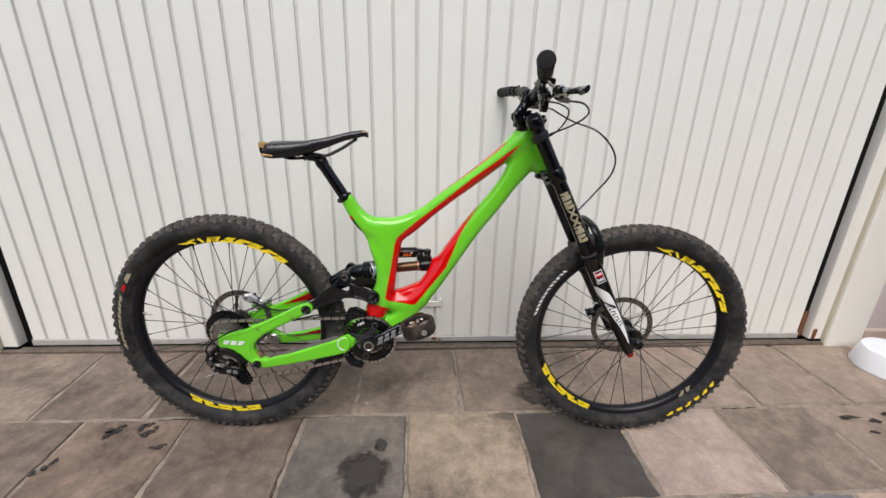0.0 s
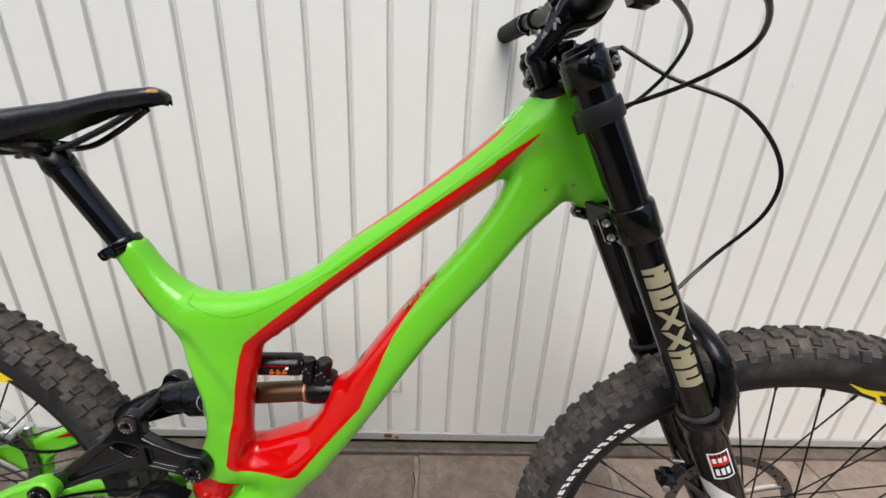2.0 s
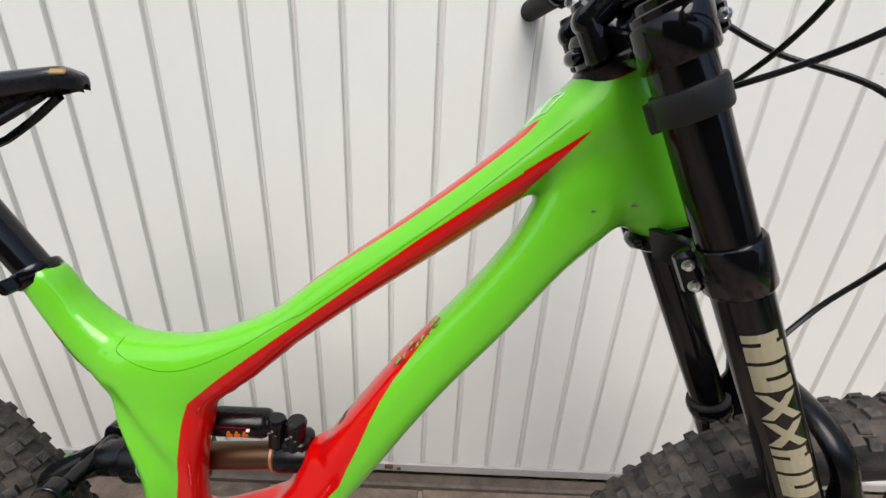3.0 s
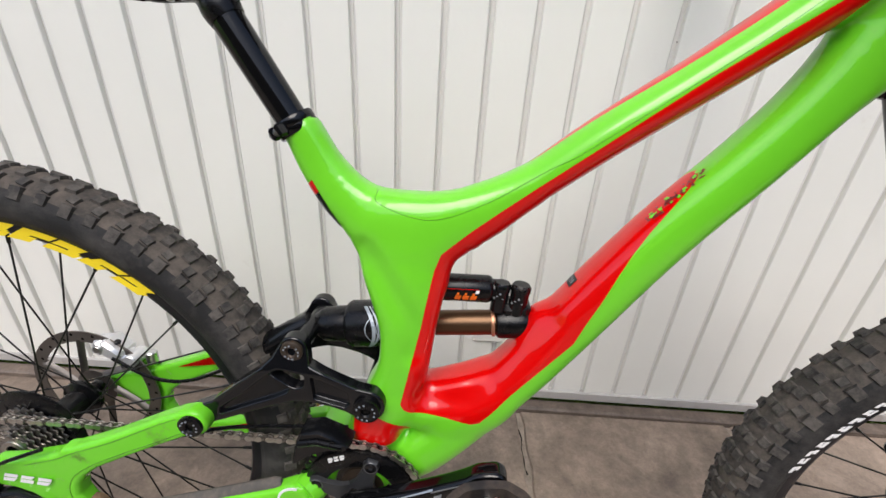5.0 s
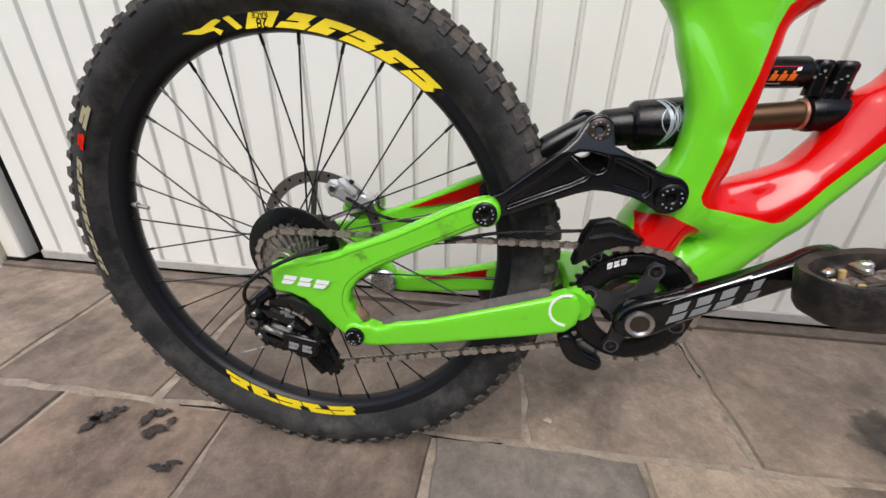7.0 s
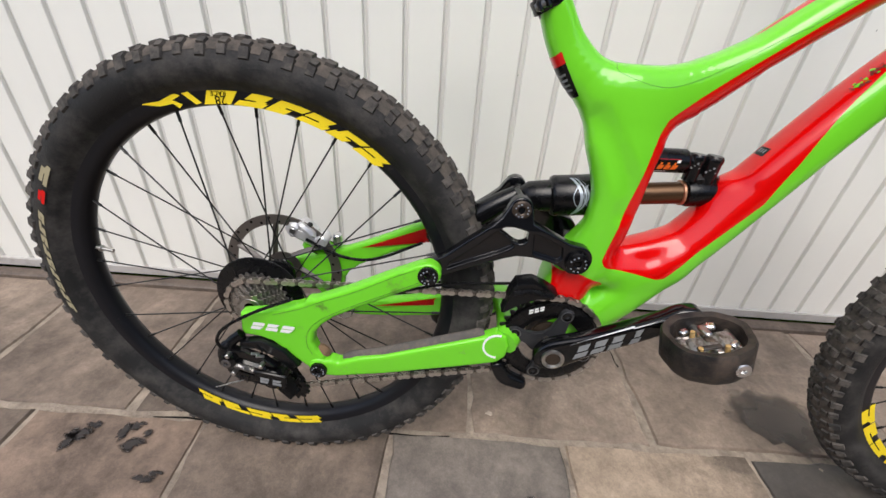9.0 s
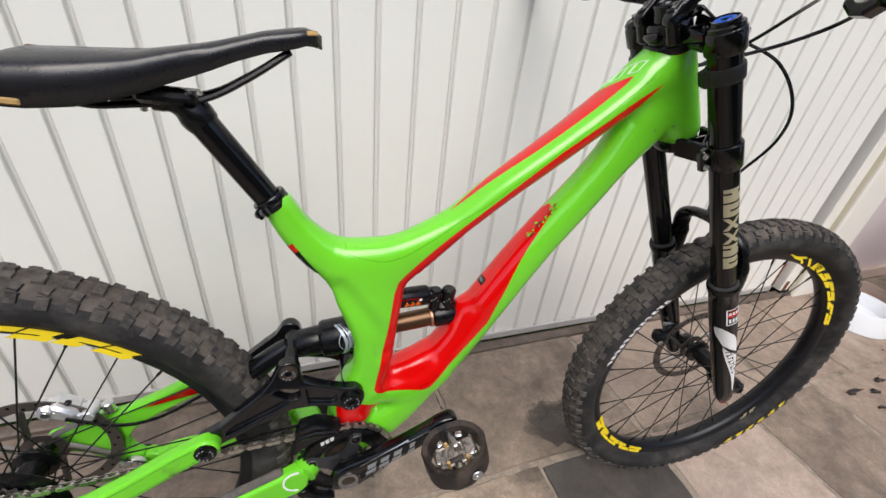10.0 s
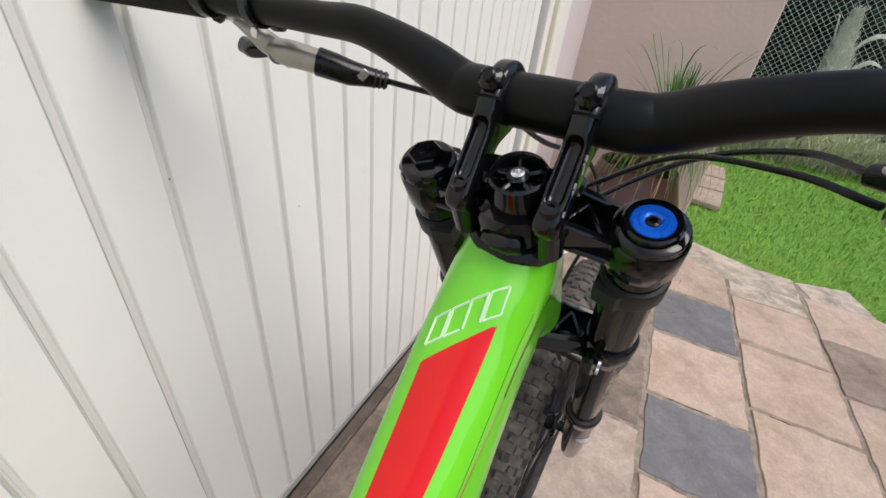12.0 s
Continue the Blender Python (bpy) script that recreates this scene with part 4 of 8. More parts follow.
# crease and film edge are drawn by their shade, as dark green lines
part("seam_line", laid_line(Build(), [(0.5554, -0.03, 0.7488), (0.616, -0.03, 0.7961), (0.6739, -0.03, 0.8424), (0.7271, -0.03, 0.8898), (0.766, -0.03, 0.9250)], laid, 0.00028), M["green_dark"], bike, "painted shade of the thin moulded line along the top tube")
part("film_edge", laid_line(Build(), [(0.3735, -0.03, 0.703), (0.3785, -0.03, 0.693), (0.4297, -0.03, 0.6824), (0.4828, -0.03, 0.7024), (0.5356, -0.03, 0.7372), (0.5554, -0.03, 0.7488)], laid, 0.00030), M["green_dark"], bike, "painted shade along the edge of a clear protective film")


def marks(name, builds, mat, parent, label="", smooth=False):
    """Each printed shape as a part of its own."""
    for b in builds:
        part(name, b, mat, parent, label, smooth=smooth)


def pseudo_marks(n, wide, high, gap, slant, m, seed):
    """A row of slanted bars the size and colour of a printed name."""
    out = []
    for i in range(n):
        x = i * (wide + gap)
        for k in range(2):
            z = k * high * 0.54
            out.append(Build().add([(x + slant * z, 0, z), (x + wide * (1 if (i + k) % 2 else 0.8) + slant * z, 0, z), (x + wide + slant * (z + high * 0.46), 0, z + high * 0.46), (x + slant * (z + high * 0.46), 0, z + high * 0.46)], [(0, 1, 2, 3)], m))
    return out


def top_name():
    """Pale outlined plates across the top tube where a name is printed."""
    tree = frame_tree
    along, up = Vector((0.784, 0, 0.62)), Vector((-0.62, 0, 0.784))

    def laid(v, a):
        p = Vector((0.512, v + 0.001, 0.733)) + along * a + up * 0.08
        hit = tree.ray_cast(p, -up, 0.2)[0]
        return (hit if hit else p - up * 0.08) + up * 0.0004

    for i in range(4):
        b = Build()
        v0, a0 = 0.0195 - 0.0102 * i, 0.2745 + 0.0086 * i
        box = [(v0, a0), (v0 - 0.0088, a0 + 0.0074), (v0 - 0.0088, a0 + 0.0254), (v0, a0 + 0.0180)]
        for j in range(4):
            if i == 1 and j == 1 or i == 2 and j == 0:
                continue
            p, q = box[j], box[(j + 1) % 4]
            b.sweep([laid(p[0] + (q[0] - p[0]) * k / 3, p[1] + (q[1] - p[1]) * k / 3) for k in range(4)], 0.0009, 5)
        part("decal", b, M["pale_green"], bike, "thin pale outlined plate on the top tube")


# rear triangle
SEAT_STAY = [(-0.0775, 0.3560), (-0.045, 0.3620), (0.004, 0.3765), (0.013, 0.3805), (0.0185, 0.3868), (0.031, 0.3894), (0.0824, 0.4119), (0.1396, 0.4415), (0.168, 0.4545)] + arc(0.1812, 0.4403, 0.0172, 115, -85) + [(0.1777, 0.4240), (0.1472, 0.4093), (0.0956, 0.3832), (0.0542, 0.3605), (0.0350, 0.3445), (0.0245, 0.3290), (0.0222, 0.3130), (0.0270, 0.2985), (0.0372, 0.2870), (0.0360, 0.2680), (0.0240, 0.2570), (0.0110, 0.2650), (-0.0040, 0.2790), (-0.0226, 0.2960), (-0.0365, 0.3100), (-0.055, 0.3166), (-0.0756, 0.3181), (-0.0800, 0.3260)]
CHAIN_STAY = arc(0.0267, 0.2632, 0.0168, -60, -300, 16) + [(0.0435, 0.2805), (0.0545, 0.2765), (0.0805, 0.2880), (0.1215, 0.2985), (0.2164, 0.3330), (0.2634, 0.3505), (0.2800, 0.3590), (0.2950, 0.3560), (0.3020, 0.3380), (0.2980, 0.3180), (0.2864, 0.3060), (0.2610, 0.2985), (0.2213, 0.2880), (0.1223, 0.2628), (0.0500, 0.2485)]
CHAIN_STAY = [(x + 0.002, z + 0.005 - 0.060 * (x - 0.03)) for x, z in CHAIN_STAY]


def stays(side):
    y = 0.074 * side
    f = Field((-0.095, y - 0.03, 0.235), (0.215, y + 0.03, 0.475), 0.002)
    f.plate(SEAT_STAY, lambda x, z: side * (0.0690 + 0.009 * np.clip((0.18 - x) / 0.22, 0, 1)), 0.0105, 0.0055)
    stay = part("seat_stay", f.mesh("seat_stay", M["green_stay"]), M["green_stay"], bike, "scuffed green seat stay")
    if side < 0:
        tree = BVHTree.FromPolygons([v.co for v in stay.data.vertices], [p.vertices[:] for p in stay.data.polygons])
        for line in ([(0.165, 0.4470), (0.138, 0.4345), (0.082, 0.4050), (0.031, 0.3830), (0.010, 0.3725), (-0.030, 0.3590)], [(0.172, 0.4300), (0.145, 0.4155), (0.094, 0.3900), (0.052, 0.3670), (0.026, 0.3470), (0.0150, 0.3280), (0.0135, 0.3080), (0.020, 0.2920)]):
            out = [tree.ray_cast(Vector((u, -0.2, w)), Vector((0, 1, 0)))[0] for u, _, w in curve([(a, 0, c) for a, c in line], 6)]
            # the moulded crease's shade, drawn as a dark line on the stay
            part("edge_line", Build().sweep([p for p in out if p], 0.0004, 5), M["green_dark"], stay, "painted shade of a thin moulded line")
        part("grime", Build().sweep(curve([(0.0262, -0.0735, 0.300), (0.0330, -0.0740, 0.2905), (0.0420, -0.0740, 0.2850)], 4), [0.004, 0.006, 0.0075, 0.008, 0.0085, 0.0085, 0.0075, 0.006, 0.004], 8), M["mud"], stay, "dried brown mud in the corner")
    f = Field((0.0, y - 0.04, 0.235), (0.315, y + 0.04, 0.375), 0.002)
    f.plate(CHAIN_STAY, lambda x, z: side * (0.0780 - 0.0185 * np.clip((x - 0.03) / 0.265, 0, 1)), 0.0110, 0.006)
    part("chain_stay", f.mesh("chain_stay", M["green_stay"]), M["green_stay"], bike, "scuffed green chain stay")
    if side < 0:
        part("stay_guard", Build().sweep(curve([(0.062, y * 1.02, 0.2835), (0.1246, y * 0.97, 0.2995), (0.2184, y * 0.87, 0.3285), (0.266, y * 0.82, 0.3435)], 6), [0.004] + [0.0075] * 17 + [0.005], 10, flat=0.6), M["guard"], bike, "dusty rubber chain stay guard")
        part("decal", Build().lathe([(0.0185, 0.0), (0.0215, 0.0), (0.0215, 0.0012), (0.0185, 0.0012)], 30, pose(0.286, y * 0.80 - 0.0122, 0.328, 90) @ rot(80, "Z"), arc=190.0, loop=True), M["white"], bike, "pale scuffed ring")
    else:
        for p, q, w in (((0.060, 0.397), (0.185, 0.443), 0.019), ((0.075, 0.281), (0.25, 0.322), 0.014)):
            b = Build()
            b.add([(p[0], y - 0.0150, p[1]), (q[0], y - 0.0195, q[1] - w), (q[0], y - 0.0195, q[1] + w * 0.6)], [(0, 1, 2), (2, 1, 0)])
            part("decal", b, M["red"], bike, "red wedge on the stay", smooth=False)


stays(-1)
stays(1)
part("yoke", Build().sweep(curve([(0.294, -0.062, 0.330), (0.306, -0.035, 0.335), (0.306, 0.035, 0.335), (0.294, 0.062, 0.330)], 6), 0.021, 12), M["green_plain"], bike)


def bolt(u, y, w, r, side=-1, mat="black_satin", name="pivot_bolt", letter=True):
    """A round pivot cap with a hexagon hole and a ring of pale marks."""
    m = pose(u, y, w, 90 if side < 0 else -90)
    ob = part(name, Build().lathe([(0.0045, -0.003), (0.0045, 0.0028), (0.0062, 0.0042), (r * 0.80, 0.0042), (r, 0.0026), (r, -0.006)], 28, m), M[mat], bike)
    part("socket", Build().lathe([(1e-5, 0.0), (0.0046, 0.0)], 6, m), M["gap"], ob)
    if letter:
        b = Build()
        for i in range(12):
            if i % 4 == 3:
                continue
            b.box((0.0018, 0.0016, 0.0006), m @ rot(30 * i + 9, "Z") @ shift(0, r * 0.68, 0.0045))
        part("marks", b, M["silver_print"], ob, smooth=False)
    return ob


LINK = arc(0.1815, 0.436, 0.0165, 245, 110, 8) + [(0.1980, 0.4620), (0.2312, 0.4905), (0.2560, 0.5105), (0.2680, 0.5230)] + arc(0.2905, 0.5320, 0.0152, 150, 10, 10) + [(0.3085, 0.5170), (0.3321, 0.5055), (0.3600, 0.4925)] + arc(0.3705, 0.4700, 0.0205, 70, -110, 14) + [(0.3480, 0.4600), (0.3346, 0.4650), (0.3108, 0.4697), (0.2934, 0.4702), (0.2766, 0.4652), (0.2366, 0.4490), (0.2006, 0.4335)]
LINK_WINDOW = [(0.2650, 0.5055), (0.2740, 0.5095), (0.2850, 0.5100), (0.3035, 0.5058), (0.3030, 0.4930), (0.2990, 0.4895), (0.2935, 0.4882), (0.2860, 0.4905)]
LINK_POCKET = [(0.2060, 0.4530), (0.2310, 0.4730), (0.2590, 0.4990), (0.2645, 0.5040), (0.2870, 0.4865), (0.2850, 0.4830), (0.2700, 0.4740), (0.2400, 0.4610), (0.2040, 0.4440)]
LINK_POCKET_AHEAD = [(0.3105, 0.5045), (0.3310, 0.4965), (0.3500, 0.4870), (0.3520, 0.4720), (0.3470, 0.4665), (0.3300, 0.4710), (0.3130, 0.4760)]
for s in (-1, 1):
    bolt(0.1812, s * 0.0800, 0.4403, 0.0135, s)
    bolt(0.0285, s * 0.0905, 0.2672, 0.0125, s)
    bolt(0.3715, s * 0.0605, 0.4685, 0.0150, s)
    bolt(0.2905, s * 0.0525, 0.5320, 0.0120, s, "worn_bolt")
    f = Field((0.145, s * 0.050 - 0.026, 0.40), (0.41, s * 0.050 + 0.026, 0.57), 0.0015)
    mid = lambda x, z: s * (0.0570 - 0.040 * np.clip(x - 0.18, 0, 0.2) - 0.30 * np.clip(z - 0.508, 0, 0.03))  # noqa: E731
    f.plate(LINK, mid, 0.0080, 0.0022, 0.002)
    for pocket in (LINK_POCKET, LINK_POCKET_AHEAD):
        f.plate(pocket, lambda x, z: mid(x, z) + s * 0.0080, 0.0068, 0.0015, 0.0015, cut=True)
    f.plate(LINK_WINDOW, mid, 0.03, 0.001, 0.0015, cut=True)
    part("rocker_link", f.mesh("rocker_link", M["link_black"]), M["link_black"], bike, "glossy black rocker link")
part("link_axle", Build().rod((0.293, -0.034, 0.530), (0.293, 0.034, 0.530), 0.010), M["black_anodised"], bike)
part("link_axle", Build().rod((0.371, -0.055, 0.468), (0.371, 0.055, 0.468), 0.011), M["black_anodised"], bike)
part("shock_yoke", Build().sweep(curve([(0.205, 0.0, 0.468), (0.250, 0.0, 0.506), (0.290, 0.004, 0.532)], 4), [0.014, 0.015, 0.016, 0.016, 0.016, 0.015, 0.015, 0.014, 0.013], 12), M["black_anodised"], bike, "dusty black shock yoke")


# shock absorber
def shock():
    m = Matrix.Translation((0.300, 0.010, 0.528)) @ Vector((0.240, -0.004, 0.030)).to_track_quat("Z", "Y").to_matrix().to_4x4()
    body = part("shock_absorber", Build().lathe([(1e-5, -0.006), (0.013, -0.006), (0.0165, 0.0), (0.0205, 0.006), (0.0215, 0.03), (0.0215, 0.034), (0.0255, 0.036), (0.0278, 0.040), (0.0278, 0.112), (0.0255, 0.118), (0.016, 0.121), (1e-5, 0.121)], 32, m), M["black_satin"], bike, "black coil-less air shock with a bronze shaft")
    face = m.to_3x3().inverted() @ Vector((0, -1, 0.25))
    face = math.atan2(face.y, face.x)
    for z0, z1, w0, w1, lean in ((0.058, 0.062, -60, 60, 0.012), (0.0635, 0.0655, -60, 52, 0.013), (0.0672, 0.0678, -60, 44, 0.014), (0.071, 0.0722, -38, 36, -0.010), (0.0755, 0.0765, -30, 20, 0.004), (0.080, 0.081, -34, 26, -0.006), (0.085, 0.0858, -30, 24, 0.007)):
        b = Build()
        for q in range(12):
            ring = []
            for e, z in ((q, z0), (q, z1), (q + 1, z1), (q + 1, z0)):
                t = e / 12
                a = face + radians(w0 + (w1 - w0) * t)
                ring.append(m @ Vector((0.0281 * math.cos(a), 0.0281 * math.sin(a), z + lean * math.sin(3.0 * t))))
            b.add(ring, [(0, 1, 2, 3)])
        part("swirl", b, M["silver_print"], body, "pale swirling print")
    part("shaft", Build().lathe([(0.0146, 0.11), (0.0146, 0.214), (1e-5, 0.214)], 28, m), M["bronze"], body, "bronze coated shaft")
    part("o_ring", Build().lathe([(0.0146, 0.203), (0.0166, 0.2035), (0.0166, 0.2065), (0.0146, 0.207)], 28, m), M["copper"], body, "thin copper coloured ring")
    head = Build().lathe([(1e-5, 0.208), (0.0150, 0.208), (0.0178, 0.210), (0.0185, 0.213), (0.0185, 0.236), (0.0160, 0.244), (1e-5, 0.248)], 28, m)
    head.box((0.034, 0.030, 0.030), pose(0.527, 0.010, 0.568, 0, -8, 0), bevel=0.006)
    part("head", head, M["black_satin"], body)
    d = Vector((0.075, 0.0, 0.003))
    m2 = Matrix.Translation((0.436, 0.008, 0.5925)) @ d.to_track_quat("Z", "Y").to_matrix().to_4x4()
    can = part("reservoir", Build().lathe([(1e-5, 0), (0.0125, 0), (0.0155, 0.003), (0.0155, 0.058), (0.0140, 0.061), (0.0115, 0.063), (0.0115, 0.070), (1e-5, 0.070)], 30, m2), M["black_satin"], body, "small black reservoir")
    for u, r, low, high in ((0.5065, 0.0092, 0.572, 0.6065), (0.5270, 0.0105, 0.568, 0.6060)):
        part("adjuster", Build().lathe([(1e-5, 0.0), (r, 0.0), (r, high - low - 0.010), (r * 1.06, high - low - 0.008), (r * 1.06, high - low - 0.003), (r * 0.86, high - low), (1e-5, high - low)], 22, pose(u, 0.004, low, 0, 4, 0)), M["black_anodised"], body, "stubby black adjuster housing")
        for k in range(5):
            a = radians(-130 + 20 * k)
            part("print", Build().box((r * 0.22, 0.0005, 0.0010 if k % 2 else 0.0022), shift(u + r * 1.01 * math.cos(a), 0.004 + r * 1.01 * math.sin(a), low + 0.018 + 0.003 * (k % 3)) @ rot(math.degrees(a) + 90, "Z")), M["grey_decal"], body, smooth=False)
    on_can = lambda x, a, lift=0.0: m2 @ Vector((0.0158 * math.cos(a), 0.0158 * math.sin(a), x))  # noqa: E731
    down = math.atan2((m2.to_3x3().inverted() @ Vector((0, -1, 0))).y, (m2.to_3x3().inverted() @ Vector((0, -1, 0))).x)
    rise = math.atan2((m2.to_3x3().inverted() @ Vector((0, 0, 1))).y, (m2.to_3x3().inverted() @ Vector((0, 0, 1))).x)
    way = 1 if math.sin(rise - down) > 0 else -1

    def stripe(x0, x1, h0, h1, lean, mat, label):
        b = Build()
        for k in range(4):
            p, q = h0 + (h1 - h0) * k / 4, h0 + (h1 - h0) * (k + 1) / 4
            b.add([on_can(x + lean * h, down + way * h / 0.0158) for x, h in ((x0, p), (x1, p), (x1, q), (x0, q))], [(0, 1, 2, 3)])
        part("decal", b, mat, can, label)

    for k in range(3):
        stripe(0.0225 + 0.0085 * k, 0.0292 + 0.0085 * k, -0.0085, -0.0020, 0.25, M["orange"], "orange block")
        stripe(0.0235 + 0.0085 * k, 0.0262 + 0.0085 * k, -0.0015, 0.0012, 0.25, M["orange"], "orange block")
    stripe(0.010, 0.048, 0.0050, 0.0056, 0.0, M["red"], "thin red line")
    stripe(0.043, 0.047, 0.0010, 0.0045, 0.3, M["white"], "small white mark")
    stripe(0.016, 0.034, -0.0125, -0.0113, 0.0, M["white"], "small white line")


shock()


# saddle and post
def saddle():
    top = Build()
    rows = []
    n, k = 34, 22
    for i in range(n + 1):
        t = i / n
        x = 0.074 + 0.284 * t
        half = 0.070 * min(1.0, (t / 0.045 + 0.04)) ** 0.5 if t < 0.05 else np.interp(t, [0.05, 0.2, 0.35, 0.5, 0.65, 0.8, 0.93, 0.98, 1.0], [0.070, 0.0685, 0.058, 0.042, 0.029, 0.0225, 0.019, 0.014, 0.004])
        crown = np.interp(t, [0, 0.08, 0.2, 0.4, 0.6, 0.8, 0.95, 1.0], [0.903, 0.911, 0.913, 0.916, 0.927, 0.941, 0.946, 0.939])
        drop = np.interp(t, [0, 0.1, 0.25, 0.45, 0.7, 0.9, 1.0], [0.030, 0.040, 0.040, 0.029, 0.018, 0.014, 0.008])
        dip = 0.004 * math.sin(math.pi * min(max((t - 0.1) / 0.8, 0), 1))
        row = []
        for j in range(k + 1):
            a = math.pi * (j / k - 0.5)
            y = half * math.sin(a) * (1 - 0.10 * max(0, abs(math.sin(a)) - 0.8) * 5 * (t < 0.6))
            z = crown - drop * (1 - math.cos(a) ** 0.55) - dip * math.exp(-((y / 0.016) ** 2))
            row.append((x, y, z))
        rows.append(row)
    verts = [p for row in rows for p in row]
    inner = [(p[0], p[1] * 0.90, p[2] - 0.006) for p in verts]
    w = k + 1
    quads = [(i * w + j, i * w + j + 1, (i + 1) * w + j + 1, (i + 1) * w + j) for i in range(n) for j in range(k)]
    nv = len(verts)
    under = [tuple(nv + q for q in f)[::-1] for f in quads]
    rim_ = [i * w for i in range(n + 1)] + [n * w + j for j in range(1, w)] + [i * w + k for i in range(n - 1, -1, -1)] + [j for j in range(k - 1, 0, -1)]
    sides = [(rim_[i], rim_[(i + 1) % len(rim_)], nv + rim_[(i + 1) % len(rim_)], nv + rim_[i]) for i in range(len(rim_))]
    top.add(verts + inner, quads + under + sides)
    ob = part("saddle", top, M["saddle"], bike, "worn black saddle with scuffed ochre corners", m=pose(0, 0.006, 0, 0, 0, 2.0), angle=60)
    for s in (-1, 1):
        part("rail", Build().sweep(curve([(0.105, s * 0.034, 0.884), (0.135, s * 0.024, 0.866), (0.175, s * 0.022, 0.866), (0.235, s * 0.022, 0.872), (0.280, s * 0.016, 0.893), (0.325, s * 0.008, 0.921)], 6), 0.0036, 8), M["black_satin"], ob)
        part("scuff", Build().box((0.022, 0.008, 0.020), pose(0.0825, s * 0.0505, 0.8985, 0, 0, -s * 30), bevel=0.004), M["ochre"], ob, "scuffed ochre corner")
        part("tail_tab", Build().sweep(curve([(0.080, s * 0.058, 0.893), (0.078, s * 0.054, 0.884), (0.082, s * 0.05, 0.878)], 3), 0.004, 8), M["black_satin"], ob)
    part("scuff", Build().box((0.012, 0.0022, 0.0055), pose(0.348, -0.0145, 0.9405, -35, -4, 12), bevel=0.001), M["ochre"], ob, "scuffed nose")
    part("scuff", Build().box((0.030, 0.003, 0.006), pose(0.098, -0.0705, 0.8745, 0, 6, 0), bevel=0.0014), M["ochre"], ob, "scuffed lower edge")


saddle()
post = part("seat_post", Build().rod((0.2975, 0, 0.745), (0.2235, 0, 0.862), 0.0155, 32), M["black_gloss"], bike, "glossy black seat post")
part("post_head", Build().sweep(curve([(0.234, 0, 0.846), (0.221, 0, 0.864), (0.206, 0, 0.870), (0.190, 0, 0.869)], 4), [0.0165, 0.0175, 0.018, 0.017, 0.016, 0.015, 0.014, 0.013, 0.012, 0.012, 0.012, 0.011, 0.010], 14).box((0.052, 0.050, 0.012), pose(0.208, 0, 0.874, 0, 3, 0), bevel=0.004), M["black_satin"], post)
for du in (-0.026, 0.022):
    part("bolt", Build().rod((0.208 + du, 0, 0.880), (0.208 + du, 0, 0.858), 0.0035, 8), M["steel"], post)
cm = Matrix.Translation((0.2905, 0, 0.7580)) @ Vector((-0.535, 0, 0.845)).to_track_quat("Z", "Y").to_matrix().to_4x4()
ear = cm @ rot(-22, "Z")
collar = part("seat_collar", Build().lathe([(0.0156, -0.0075), (0.0196, -0.0075), (0.0206, -0.0062), (0.0206, -0.0015), (0.0200, -0.0008), (0.0206, 0.0), (0.0206, 0.0062), (0.0196, 0.0078), (0.0156, 0.0078)], 40, cm).box((0.013, 0.0055, 0.0125), ear @ shift(0.0245, -0.0045, 0.0005), bevel=0.002).box((0.013, 0.0055, 0.0125), ear @ shift(0.0245, 0.0045, 0.0005), bevel=0.002), M["black_gloss"], bike, "glossy black seat collar")
part("bolt", Build().rod((0.0255, -0.0098, 0.0005), (0.0255, 0.0070, 0.0005), 0.0042, 14, m=ear), M["dull_metal"], collar)
part("socket", Build().rod((0.0255, -0.0100, 0.0005), (0.0255, -0.0090, 0.0005), 0.0020, 6, m=ear), M["gap"], collar)


